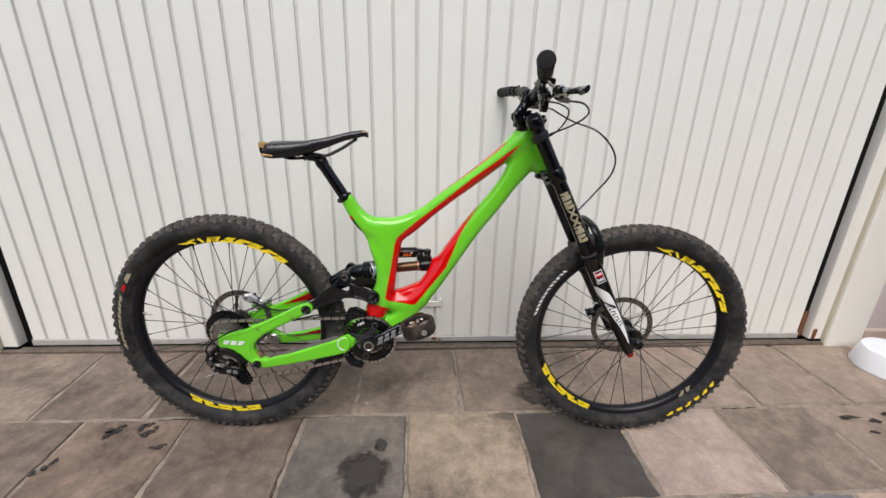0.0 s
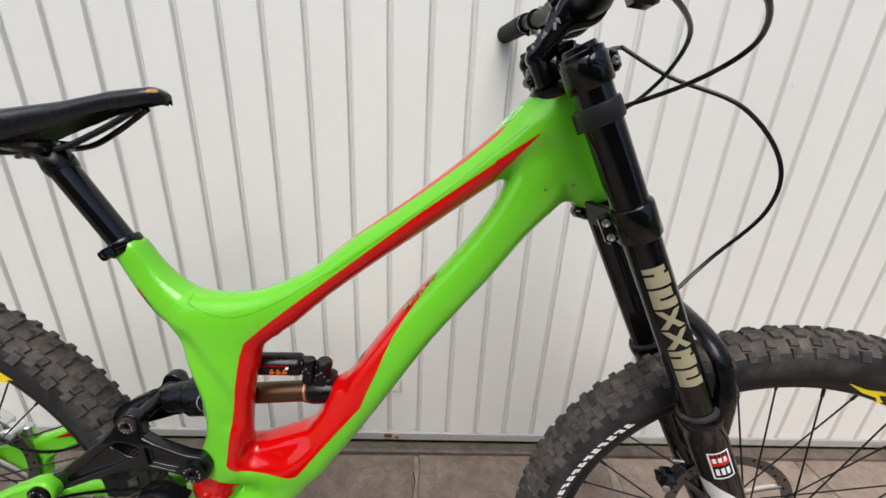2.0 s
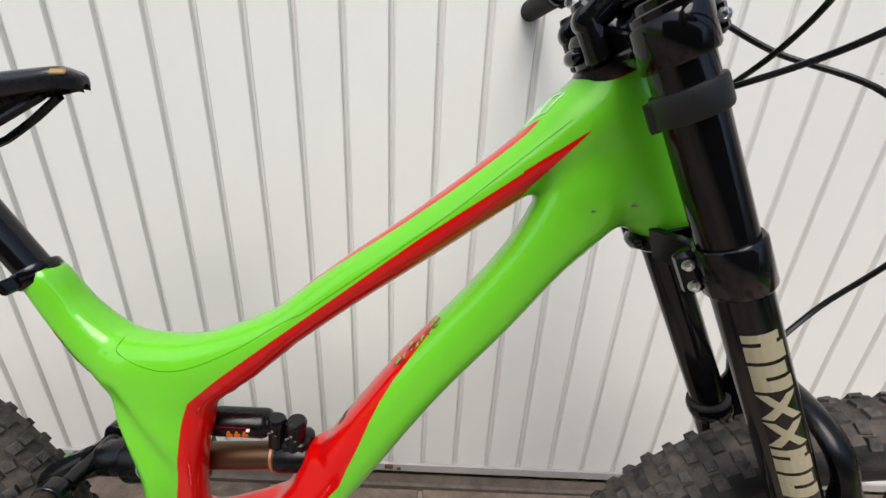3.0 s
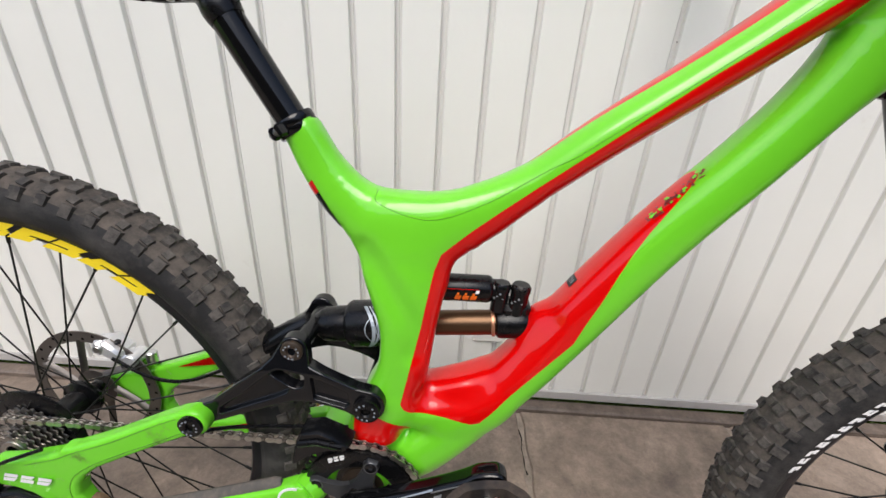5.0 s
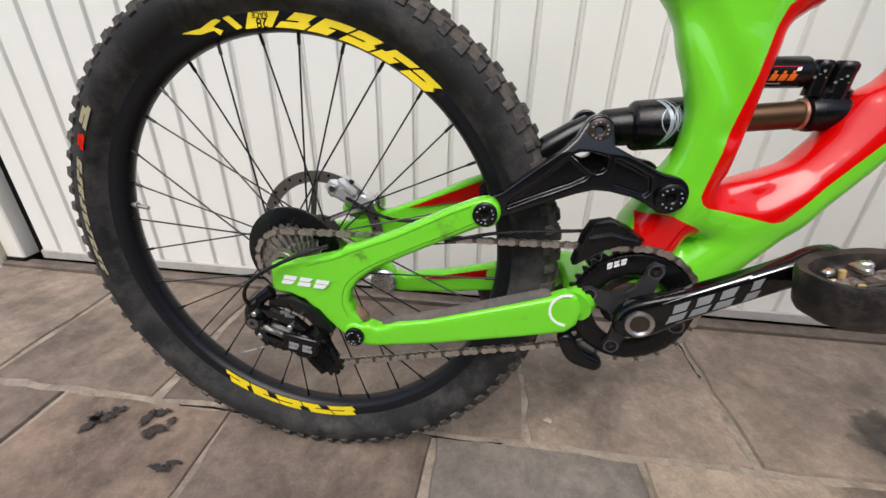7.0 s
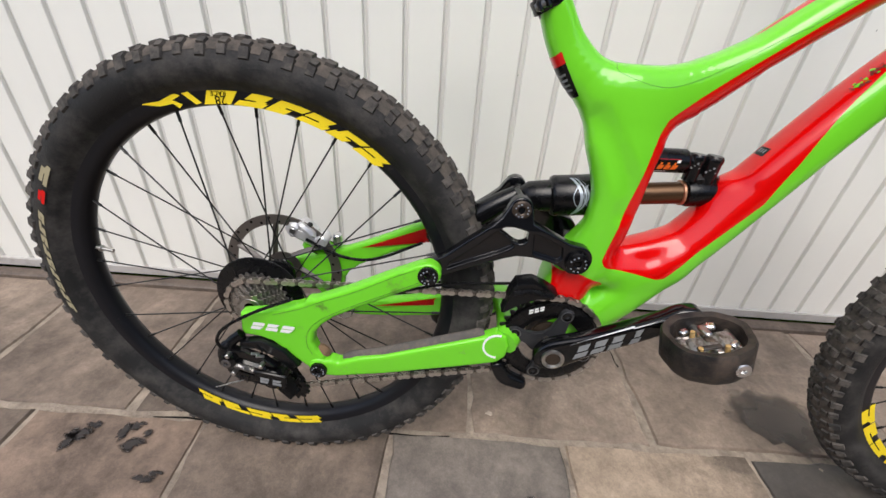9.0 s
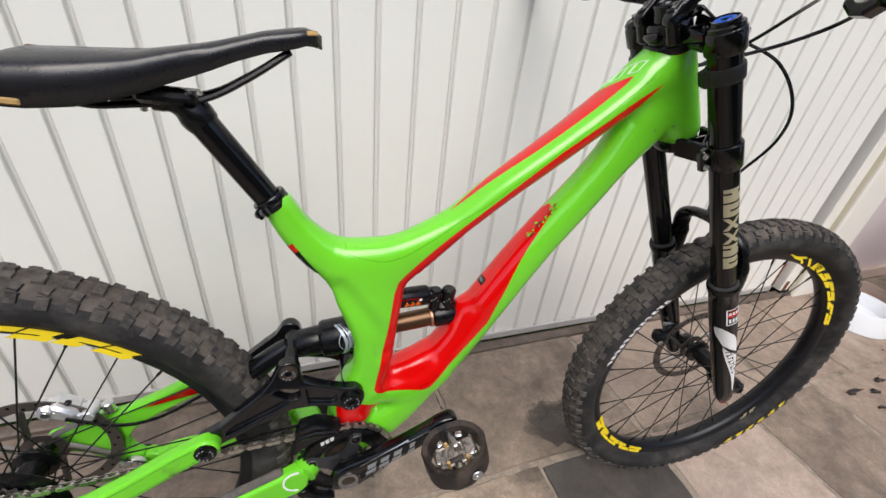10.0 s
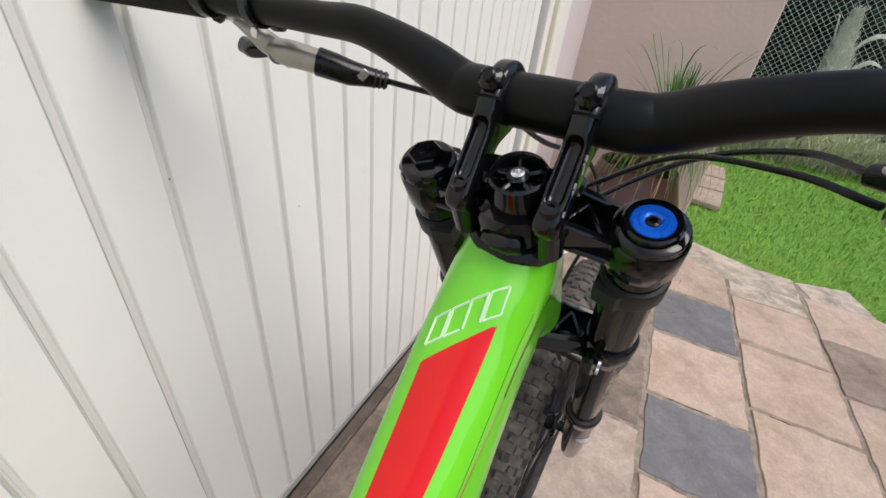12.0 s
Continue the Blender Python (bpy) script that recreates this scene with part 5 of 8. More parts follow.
# wheels
def wheel(name, label, hub_mat, seed, tyre_label):
    """Axle along y, centre at the origin; tyre, rim and spokes are its parts."""
    lay = rot(-90, "X")
    hub = Build().lathe([(0.0085, -0.062), (0.0105, -0.062), (0.0105, -0.040), (0.0275, -0.038), (0.0285, -0.034), (0.0275, -0.030), (0.0185, -0.026), (0.0175, 0.0), (0.0185, 0.026), (0.0275, 0.030), (0.0285, 0.034), (0.0275, 0.038), (0.0105, 0.040), (0.0105, 0.062), (0.0085, 0.062)], 28, lay, loop=True)
    top = part(name, hub, M[hub_mat], bike, label)
    rc, rr, rw = 0.3212, 0.0296, 0.0338
    prof = []
    for i in range(31):
        a = radians(-140 + 280 * i / 30)
        prof.append((rc + rr * math.cos(a), rw * math.sin(a)))
    tyre = Build().lathe([(0.2890, 0.0150)] + prof[::-1] + [(0.2890, -0.0150)], 132, lay)
    ob = part("tyre", tyre, M["rubber"], top, tyre_label)
    for s in (-1, 1):
        part("bead_line", Build().sweep([(0.3045 * math.cos(2 * math.pi * k / 120), s * 0.0257, 0.3045 * math.sin(2 * math.pi * k / 120)) for k in range(121)], 0.0008, 5, caps=False), M["rubber"], top)
    band = [(rc + (rr + 0.0006) * math.cos(radians(a)), (rw + 0.0006) * math.sin(radians(a))) for a in range(-54, 55, 6)]
    part("tread_base", Build().lathe(band[::-1], 132, lay), M["tread_base"], top, "dusty floor of the tread")
    knobs, r = Build(), random.Random(seed)
    n = 82
    for i in range(n):
        for phi, sc, sl, sh, ph in ((57, 0.0152, 0.0155, 0.0043, 0.5), (-57, 0.0152, 0.0155, 0.0043, 0.5), (32, 0.0126, 0.0105, 0.0038, 0.5), (-32, 0.0126, 0.0105, 0.0038, 0.5), (11, 0.0136, 0.0118, 0.0044, 0.0), (-11, 0.0136, 0.0118, 0.0044, 0.06)):
            edge = abs(phi) == 57
            grow = r.uniform(0.92, 1.05) * (0.84 if edge and i % 2 else 1.0)
            sc, sl = sc * grow, sl * r.uniform(0.92, 1.05) * (0.86 if edge and i % 2 else 1.0)
            a = 360.0 * (i + ph) / n + r.uniform(-0.2, 0.2)
            p = radians(phi - (3 if edge and i % 2 else 0) * (1 if phi > 0 else -1))
            m = lay @ rot(a, "Z") @ shift(rc + rr * math.cos(p), 0, rw * math.sin(p)) @ rot(-phi, "Y") @ rot(r.uniform(-4, 4) + (8 if abs(phi) == 32 else 0) * (1 if phi > 0 else -1), "X")
            x0, y0, z0, h = -0.0022, sc / 2, sl / 2, sh * r.uniform(0.85, 1.05)
            c, out = 0.76, 1 if phi > 0 else -1
            tops = [(h, -y0 * c, -z0 * 0.86), (h, y0 * c, -z0 * 0.86), (h, y0 * c, z0 * 0.86), (h, -y0 * c, z0 * 0.86)]
            if edge:
                tops = [(h if z * out < 0 else h * 0.55, y, z) for _, y, z in tops]
            knobs.add([(x0, -y0, -z0), (x0, y0, -z0), (x0, y0, z0), (x0, -y0, z0)] + tops, [(4, 5, 6, 7), (0, 1, 5, 4), (1, 2, 6, 5), (2, 3, 7, 6), (3, 0, 4, 7)], m)
    part("tread", knobs, M["knob"], top, "worn dusty tread knobs", smooth=False)
    part("rim", Build().lathe([(0.2735, -0.0045), (0.2752, -0.0085), (0.2795, -0.0150), (0.2855, -0.0172), (0.2940, -0.0178), (0.2950, -0.0165), (0.2940, -0.0150), (0.2815, -0.0130), (0.2815, 0.0130), (0.2940, 0.0150), (0.2950, 0.0165), (0.2940, 0.0178), (0.2855, 0.0172), (0.2795, 0.0150), (0.2752, 0.0085), (0.2735, 0.0045)], 120, lay, loop=True), M["rim"], top, "black alloy rim")
    meshes = []
    for s in (-1, 1):
        for d in (-1, 1):
            a, b = radians(52 * d), 0.0
            p = (0.0265 * math.cos(a), s * 0.0345 + s * d * 0.0015, 0.0265 * math.sin(a))
            q = (0.2745, s * 0.0035, 0.0)
            sp = Build().rod(p, q, 0.00115, 6)
            pv, qv = Vector(p), Vector(q)
            sp.rod(qv + (pv - qv).normalized() * 0.014, q, 0.0021, 6)
            meshes.append(sp.mesh("spoke", M["spoke"]))
    for i in range(32):
        k = (i % 2) * 2 + (i // 2) % 2
        part("spoke", meshes[k], None, top, m=rot(-360.0 * i / 32 + 4, "Y"))
    return top


def ring_marks(a0, a1, r0, r1, y, n, seed, slant=2.0, fill=0.84):
    """Slanted blocks with slits round the wheel's side, from angle a0 to a1 (degrees, ahead is 0, up is 90)."""
    r = random.Random(seed)
    step = (a1 - a0) / n
    sg = 1 if step > 0 else -1
    pt = lambda u, h: ((r0 + (r1 - r0) * h) * math.cos(radians(u + sg * slant * h)), y, (r0 + (r1 - r0) * h) * math.sin(radians(u + sg * slant * h)))  # noqa: E731
    out = []
    for i in range(n):
        b = Build()
        out.append(b)
        s, w = a0 + step * i, step * fill
        cut = r.uniform(0.40, 0.58)
        ends = (0.70, 1.0) if i % 2 else (1.0, 0.82)
        for lo, hi, u0, u1 in ((0.0, cut - 0.05, 0.0, ends[0]), (cut + 0.05, 1.0, 0.0 if i % 3 else 0.12, ends[1]), (cut - 0.05, cut + 0.05, 0.0 if i % 2 else 0.55, 0.45 if i % 2 else 0.9)):
            for j in range(4):
                p, q = s + w * (u0 + (u1 - u0) * j / 4), s + w * (u0 + (u1 - u0) * (j + 1) / 4)
                b.add([pt(p, lo), pt(q, lo), pt(q, hi), pt(p, hi)], [(0, 1, 2, 3)])
    return out


def ring_shape(pts, y):
    """A flat shape on the wheel's side from corners of (angle, radius)."""
    return Build().add([(r * math.cos(radians(a)), y, r * math.sin(radians(a))) for a, r in pts], [tuple(range(len(pts)))])


def letters(text, size, mat, parent, m, label="", bend=None):
    """Raised flat lettering in the built-in font."""
    c = bpy.data.curves.new(text, "FONT")
    c.body, c.size, c.align_x, c.align_y = text, size, "CENTER", "CENTER"
    c.extrude = 0.0002
    tmp = bpy.data.objects.new("tmp", c)
    me = bpy.data.meshes.new_from_object(tmp)
    bpy.data.objects.remove(tmp)
    me.materials.clear()
    me.materials.append(mat)
    return part("lettering", me, mat, parent, label, m=m)


rear_wheel = wheel("rear_wheel", "rear wheel with a worn knobbly tyre and yellow rim decals", "black_anodised", 21, "dusty black tyre with a pale sidewall print")
rear_wheel.matrix_basis = shift(*REAR)


def rim_print(wheel_ob, turn, bottom):
    """The rim's yellow prints: slanted blocks, a plate with a number, and two arrow shapes."""
    marks("rim_decal", ring_marks(*bottom, 0.2758, 0.2942, -0.0183, 5, 1, 2.6, 0.95), M["yellow"], wheel_ob, "yellow blocks on the rim")
    marks("rim_decal", ring_marks(90.3 + turn, 50.5 + turn, 0.2765, 0.2930, -0.0183, 5, 3, 4.2, 0.92), M["yellow"], wheel_ob, "yellow blocks on the rim")
    plate = [(91.0 + turn, 0.2768), (94.5 + turn, 0.2768), (98.0 + turn, 0.2768), (96.4 + turn, 0.2930), (92.6 + turn, 0.2930), (88.9 + turn, 0.2930)]
    part("rim_decal", ring_shape(plate, -0.0182), M["yellow"], wheel_ob, "yellow plate with a number")
    for shape in ([(98.6, 0.2790), (100.2, 0.2775), (103.0, 0.2925), (101.3, 0.2935), (100.0, 0.2865)], [(103.6, 0.2905), (105.0, 0.2945), (109.5, 0.2900), (115.0, 0.2948), (110.0, 0.2842), (106.2, 0.2830), (105.0, 0.2762), (103.8, 0.2800), (106.0, 0.2870)]):
        part("rim_decal", ring_shape([(a + turn, r) for a, r in shape], -0.0182), M["yellow"], wheel_ob, "yellow arrow shape on the rim")
    am = rot(-(93.6 + turn - 90.0), "Y")
    letters("28", 0.0150, M["black_satin"], wheel_ob, am @ pose(0.001, -0.0186, 0.2818, 90, 0, 0) @ rot(180, "Z"))
    letters("RACE", 0.0082, M["black_satin"], wheel_ob, am @ pose(-0.0005, -0.0186, 0.2898, 90, 0, 0) @ rot(180, "Z"))


rim_print(rear_wheel, 0.0, (-124.0, -76.5))
marks("rim_decal", ring_marks(192, 160, 0.3150, 0.3225, -0.0346, 9, 4), M["gold"], rear_wheel, "faded pale print on the tyre", smooth=False)
marks("rim_decal", ring_marks(151.5, 145.5, 0.3135, 0.3250, -0.0347, 1, 5, 0.6, 1.0), M["gold"], rear_wheel, "pale label on the tyre", smooth=False)
marks("rim_decal", ring_marks(157, 153, 0.3140, 0.3230, -0.0347, 1, 6, 0.6, 1.0), M["red"], rear_wheel, "small red label on the tyre", smooth=False)
va = radians(171.5)
part("valve", Build().rod((0.275 * math.cos(va), 0, 0.275 * math.sin(va)), (0.247 * math.cos(va), 0, 0.247 * math.sin(va)), 0.0032, 10).rod((0.268 * math.cos(va), 0, 0.268 * math.sin(va)), (0.264 * math.cos(va), 0, 0.264 * math.sin(va)), 0.0055, 10), M["steel"], rear_wheel)

front_wheel = wheel("front_wheel", "front wheel with a knobbly tyre and yellow rim decals", "black_anodised", 22, "black tyre with yellow and white sidewall prints")
front_wheel.matrix_basis = FORK @ shift(AXLE_P, 0, AXLE_Z) @ rot(-RAKE, "Y")
rim_print(front_wheel, -30.5, (-157.0, -109.5))
marks("rim_decal", ring_marks(-27, -62, 0.3110, 0.3215, -0.0347, 6, 7, 1.0, 0.62), M["yellow"], front_wheel, "yellow blocks on the tyre", smooth=False)
marks("rim_decal", ring_marks(136, 168, 0.3085, 0.3155, -0.0332, 12, 8, 1.0, 0.72), M["white"], front_wheel, "white print on the tyre", smooth=False)
marks("rim_decal", ring_marks(-38, -48, 0.2755, 0.2905, -0.0183, 2, 9, fill=0.7), M["gold"], front_wheel, "tan badge on the rim", smooth=False)


def rotor(parent, y, r):
    """A steel brake disc with arms and holes."""
    lay = rot(-90, "X")
    part("brake_rotor", Build().lathe([(r - 0.017, y - 0.001), (r, y - 0.001), (r, y + 0.001), (r - 0.017, y + 0.001)], 72, lay, loop=True), M["rotor"], parent, "brownish steel brake rotor")
    part("rotor_hub", Build().lathe([(0.016, y - 0.001), (0.030, y - 0.001), (0.030, y + 0.001), (0.016, y + 0.001)], 36, lay, loop=True), M["rotor"], parent)
    for i in range(6):
        a = 60 * i
        p = lay @ rot(a, "Z") @ Vector((0.028, 0, y))
        q = lay @ rot(a + 26, "Z") @ Vector((r - 0.014, 0, y))
        part("rotor_arm", Build().sweep([p, (p + q) / 2 + Vector((0, 0, 0.002)), q], 0.0045, 6, flat=0.22), M["rotor"], parent)
    h = Build()
    for i in range(36):
        rad = r - 0.005 - 0.007 * (i % 2)
        for s in (-1, 1):
            h.lathe([(1e-5, y + s * 0.0012), (0.0024, y + s * 0.0012)], 8, lay @ rot(10 * i, "Z") @ shift(rad, 0, 0))
    part("rotor_hole", h, M["gap"], parent, smooth=False)


rotor(rear_wheel, 0.058, 0.098)
rotor(front_wheel, 0.052, 0.1)


# drivetrain
lay_y = rot(90, "X")
disc = part("spoke_guard", Build().lathe([(0.02, 0.0325), (0.066, 0.0325), (0.0675, 0.0315), (0.0675, 0.0305), (0.02, 0.0305)], 56, shift(*REAR) @ lay_y), M["black_satin"], bike, "black plastic disc behind the sprockets")
cassette = part("cassette", Build().lathe([(0.010, 0.030), (0.016, 0.030), (0.016, 0.064), (0.010, 0.064)], 20, shift(*REAR) @ lay_y, loop=True), M["steel"], bike, "worn steel sprockets")


def toothed(b, r, teeth, y, thick, inner, m=I4, depth=0.004):
    """A flat toothed ring."""
    outer = []
    for i in range(teeth * 4):
        a = 2 * math.pi * i / (teeth * 4)
        rad = r + depth * (0.5 if i % 4 in (1, 2) else -0.5)
        outer.append((rad * math.cos(a), rad * math.sin(a)))
    n = len(outer)
    inn = [(inner * math.cos(2 * math.pi * i / n), inner * math.sin(2 * math.pi * i / n)) for i in range(n)]
    v = [(*p, y) for p in outer] + [(*p, y) for p in inn] + [(*p, y + thick) for p in outer] + [(*p, y + thick) for p in inn]
    f = []
    for i in range(n):
        j = (i + 1) % n
        f += [(i, n + i, n + j, j), (2 * n + i, 2 * n + j, 3 * n + j, 3 * n + i), (i, j, 2 * n + j, 2 * n + i), (n + i, 3 * n + i, 3 * n + j, n + j)]
    return b.add(v, f, m)


for i, teeth in enumerate((25, 23, 21, 19, 17, 15, 13)):
    part("sprocket", toothed(Build(), 0.00172 * teeth + 0.0012, teeth, 0.036 + 0.0042 * i, 0.0017, 0.014, shift(*REAR) @ lay_y), M["sprocket"], cassette, smooth=False)

crank_m = shift(*CRANK) @ lay_y
crankset = part("crankset", Build().rod((0.361, -0.085, 0.332), (0.361, 0.085, 0.332), 0.0125, 24), M["steel"], bike, "black crankset with a worn black chainring")
part("chainring", toothed(Build(), 0.0735, 36, 0.0485, 0.003, 0.0565, crank_m, 0.006), M["black_satin"], crankset, smooth=False)
part("bash_ring", Build().lathe([(0.0440, 0.0520), (0.0670, 0.0515), (0.0690, 0.0530), (0.0685, 0.0560), (0.0665, 0.0570), (0.0460, 0.0565), (0.0440, 0.0555)], 72, crank_m, loop=True), M["black_satin"], crankset, "scratched black guard ring")
part("cup", Build().lathe([(0.012, 0.030), (0.026, 0.030), (0.028, 0.034), (0.027, 0.044), (0.020, 0.047), (0.012, 0.047)], 32, crank_m), M["worn_bolt"], crankset, "muddy brown bearing cup")
for i in range(4):
    m = crank_m @ rot(74 + 90 * i, "Z")
    f = [(0.012, -0.020), (0.026, -0.0115), (0.044, -0.0085), (0.056, -0.0100), (0.0635, -0.0060), (0.0635, 0.0060), (0.056, 0.0100), (0.044, 0.0085), (0.026, 0.0115), (0.012, 0.020)]
    part("spider", Build().prism(f, 0.0060, m @ shift(0, 0, 0.0562), bevel=0.0022), M["spider"], crankset)
    part("bolt", Build().lathe([(1e-5, 0.0612), (0.0028, 0.0612), (0.0032, 0.0638), (0.0060, 0.0634), (0.0066, 0.0615)], 16, m @ shift(0.0540, 0, 0)), M["black_gloss"], crankset)
    part("washer", Build().lathe([(0.0066, 0.0620), (0.0084, 0.0626), (0.0088, 0.0618)], 20, m @ shift(0.0540, 0, 0)), M["dull_metal"], crankset)
marks("decal", pseudo_marks(3, 0.0062, 0.0070, 0.0016, 0.3, pose(0.3245, -0.0576, 0.3795, 0, -24, 0), 3), M["white"], crankset, "white bars on the ring", smooth=False)


def crank_arm(side):
    end = Vector((0.147, 0, 0.092)) * (1 if side < 0 else -1)
    y0 = side * 0.078
    pts, rad = [], []
    for t, r, off in ((-0.06, 0.017, 0), (0.0, 0.0225, 0), (0.08, 0.0225, 0.001), (0.3, 0.0175, 0.004), (0.6, 0.0150, 0.009), (0.85, 0.0145, 0.012), (0.97, 0.0165, 0.013), (1.05, 0.0120, 0.013)):
        p = Vector(CRANK) + end * t
        pts.append((p.x, y0 + side * off, p.z, r))
    f = Field((min(p[0] for p in pts) - 0.03, y0 - 0.035 - (0.012 if side < 0 else 0), min(p[2] for p in pts) - 0.03), (max(p[0] for p in pts) + 0.03, y0 + 0.035 + (0.012 if side > 0 else 0), max(p[2] for p in pts) + 0.03), 0.002)
    f.tube([(p[0], p[1], p[2], p[3], 0.0115) for p in pts], power=4.0)
    arm = part("crank_arm", f.mesh("crank_arm", M["black_gloss"]), M["black_gloss"], crankset, "glossy black crank arm with worn edges")
    if side < 0:
        tree = BVHTree.FromPolygons([v.co for v in arm.data.vertices], [p.vertices[:] for p in arm.data.polygons])
        ahead, up = end.normalized(), Vector((-end.z, 0, end.x)).normalized()

        def inlay(corners, mat, label):
            b, rows = Build(), []
            for i in range(5):
                for j in range(4):
                    (ax, ah), (bx, bh), (cx, ch), (dx, dh) = corners
                    u, w = i / 4, j / 3
                    p = Vector(CRANK) + ahead * ((ax + (bx - ax) * u) * (1 - w) + (dx + (cx - dx) * u) * w) + up * ((ah + (bh - ah) * u) * (1 - w) + (dh + (ch - dh) * u) * w)
                    hit = tree.ray_cast(Vector((p.x, -0.2, p.z)), Vector((0, 1, 0)))[0]
                    rows.append((hit or p) - Vector((0, 0.0004, 0)))
            b.add(rows, [(4 * i + j, 4 * i + 4 + j, 4 * i + 5 + j, 4 * i + 1 + j) for i in range(4) for j in range(3)])
            part("decal", b, mat, crankset, label)

        for x, w in ((0.024, 0.018), (0.047, 0.018), (0.070, 0.017), (0.098, 0.012)):
            inlay([(x, -0.0105), (x + w, -0.0105), (x + w + 0.007, -0.0025), (x + 0.007, -0.0025)], M["grey_decal"], "grey slanted print")
            inlay([(x + 0.010, -0.0005), (x + w + 0.006, -0.0005), (x + w + 0.014, 0.0085), (x + 0.016, 0.0085)], M["grey_decal"], "grey slanted print")
        for x0, x1, h in ((0.030, 0.115, 0.0138), (0.112, 0.150, 0.0118), (0.034, 0.090, -0.0138), (0.130, 0.165, -0.0105)):
            inlay([(x0, h), (x1, h * 0.93), (x1, h * 0.93 + 0.0012), (x0, h + 0.0008)], M["bare_edge"], "bare worn metal edge")
        part("axle_end", Build().lathe([(0.0105, 0.088), (0.0105, 0.0920), (0.0130, 0.0935), (0.0155, 0.0925), (0.0160, 0.080)], 28, crank_m), M["steel"], crankset, "worn steel axle end")
        part("bore", Build().lathe([(1e-5, 0.0907), (0.0106, 0.0907)], 24, crank_m), M["worn_bolt"], crankset)
    return Vector(CRANK) + end + Vector((0, y0 + side * 0.013, 0))


def pedal(side):
    at = crank_arm(side)
    out = -1 if side < 0 else 1
    top = part("pedal", Build().rod((0, 0, 0), (0, out * 0.086, 0), 0.0065, 14).rod((0, out * -0.004, 0), (0, out * 0.012, 0), 0.0095, 14), M["steel"], bike, "muddy black resin platform pedal with a steel clip")
    top.matrix_basis = shift(*at) @ pose(0, 0, 0, 0, -14 if side < 0 else -20, 0)
    cage = Build()
    ring = []
    for i in range(40):
        a = 2 * math.pi * i / 40
        ragged = 1 + 0.016 * math.sin(3 * a + 0.6) + 0.014 * math.sin(7 * a) + 0.010 * math.sin(13 * a)
        x = ragged * 0.0465 * math.copysign(abs(math.cos(a)) ** 0.92, math.cos(a))
        y = out * 0.056 + ragged * 0.041 * math.copysign(abs(math.sin(a)) ** 0.85, math.sin(a))
        ring.append((x, y))
    n = len(ring)
    v, f = [], []
    for x, y in ring:
        cx, cy = 0.0, out * 0.056
        ix, iy = cx + (x - cx) * 0.80, cy + (y - cy) * 0.76
        h = 0.0195
        v += [(x, y, -h * 0.75), (x, y, h * 0.75), (cx + (x - cx) * 0.95, cy + (y - cy) * 0.95, h), (ix, iy, h * 0.9), (ix, iy, -h * 0.9), (cx + (x - cx) * 0.95, cy + (y - cy) * 0.95, -h)]
    for i in range(n):
        for k in range(6):
            f.append((6 * i + k, 6 * ((i + 1) % n) + k, 6 * ((i + 1) % n) + (k + 1) % 6, 6 * i + (k + 1) % 6))
    cage.add(v, f)
    part("cage", cage, M["muddy_black"], top, "muddy black cage")
    for s in (-1, 1):
        part("clip", Build().box((0.018, 0.030, 0.009), shift(s * 0.021, out * 0.056, s * 0.004), bevel=0.003).box((0.030, 0.006, 0.007), shift(s * 0.012, out * 0.042, 0), bevel=0.002).box((0.030, 0.006, 0.007), shift(s * 0.012, out * 0.070, 0), bevel=0.002), M["clip"], top, "scratched muddy clip")
        part("cleat_bar", Build().rod((s * 0.028, out * 0.040, s * 0.006), (s * 0.028, out * 0.072, s * 0.006), 0.003, 8), M["steel"], top)
    part("clip_body", Build().box((0.036, 0.024, 0.012), shift(0, out * 0.056, 0), bevel=0.004), M["clip"], top, "muddy steel clip body")
    part("mud", Build().box((0.012, 0.012, 0.004), shift(0.004, out * 0.052, 0.005), bevel=0.0018), M["soil"], top, "dried mud on the clip")
    for x, y, z, w, d, h, turn, mat in ((-0.018, 0.040, 0.009, 0.010, 0.008, 0.006, 20, "silver"), (0.012, 0.036, 0.011, 0.011, 0.009, 0.006, -12, "silver"), (0.024, 0.066, 0.008, 0.012, 0.006, 0.006, 35, "silver"), (-0.004, 0.070, 0.010, 0.026, 0.006, 0.004, 6, "muddy_black"), (-0.026, 0.058, 0.006, 0.007, 0.018, 0.005, -10, "clip"), (0.002, 0.046, 0.013, 0.008, 0.018, 0.006, 8, "steel")):
        for k in (-1, 1):
            part("clip_piece", Build().box((w, d, h), pose(x, out * y, k * z, 0, 0, turn), bevel=min(w, d, h) * 0.25), M[mat], top)
    for x, y in ((-0.014, 0.072), (0.014, 0.072), (-0.010, 0.044)):
        part("bolt", Build().rod((x, out * y, -0.0125), (x, out * y, 0.0125), 0.0028, 10), M["ochre"], top)
    part("end_bolt", Build().lathe([(1e-5, 0.0), (0.0030, 0.0), (0.0034, 0.0020), (0.0078, 0.0016), (0.0085, 0.0)], 18, shift(0.018, out * 0.0955, -0.002) @ rot(90 if out < 0 else -90, "X")), M["silver"], top)


pedal(-1)
pedal(1)


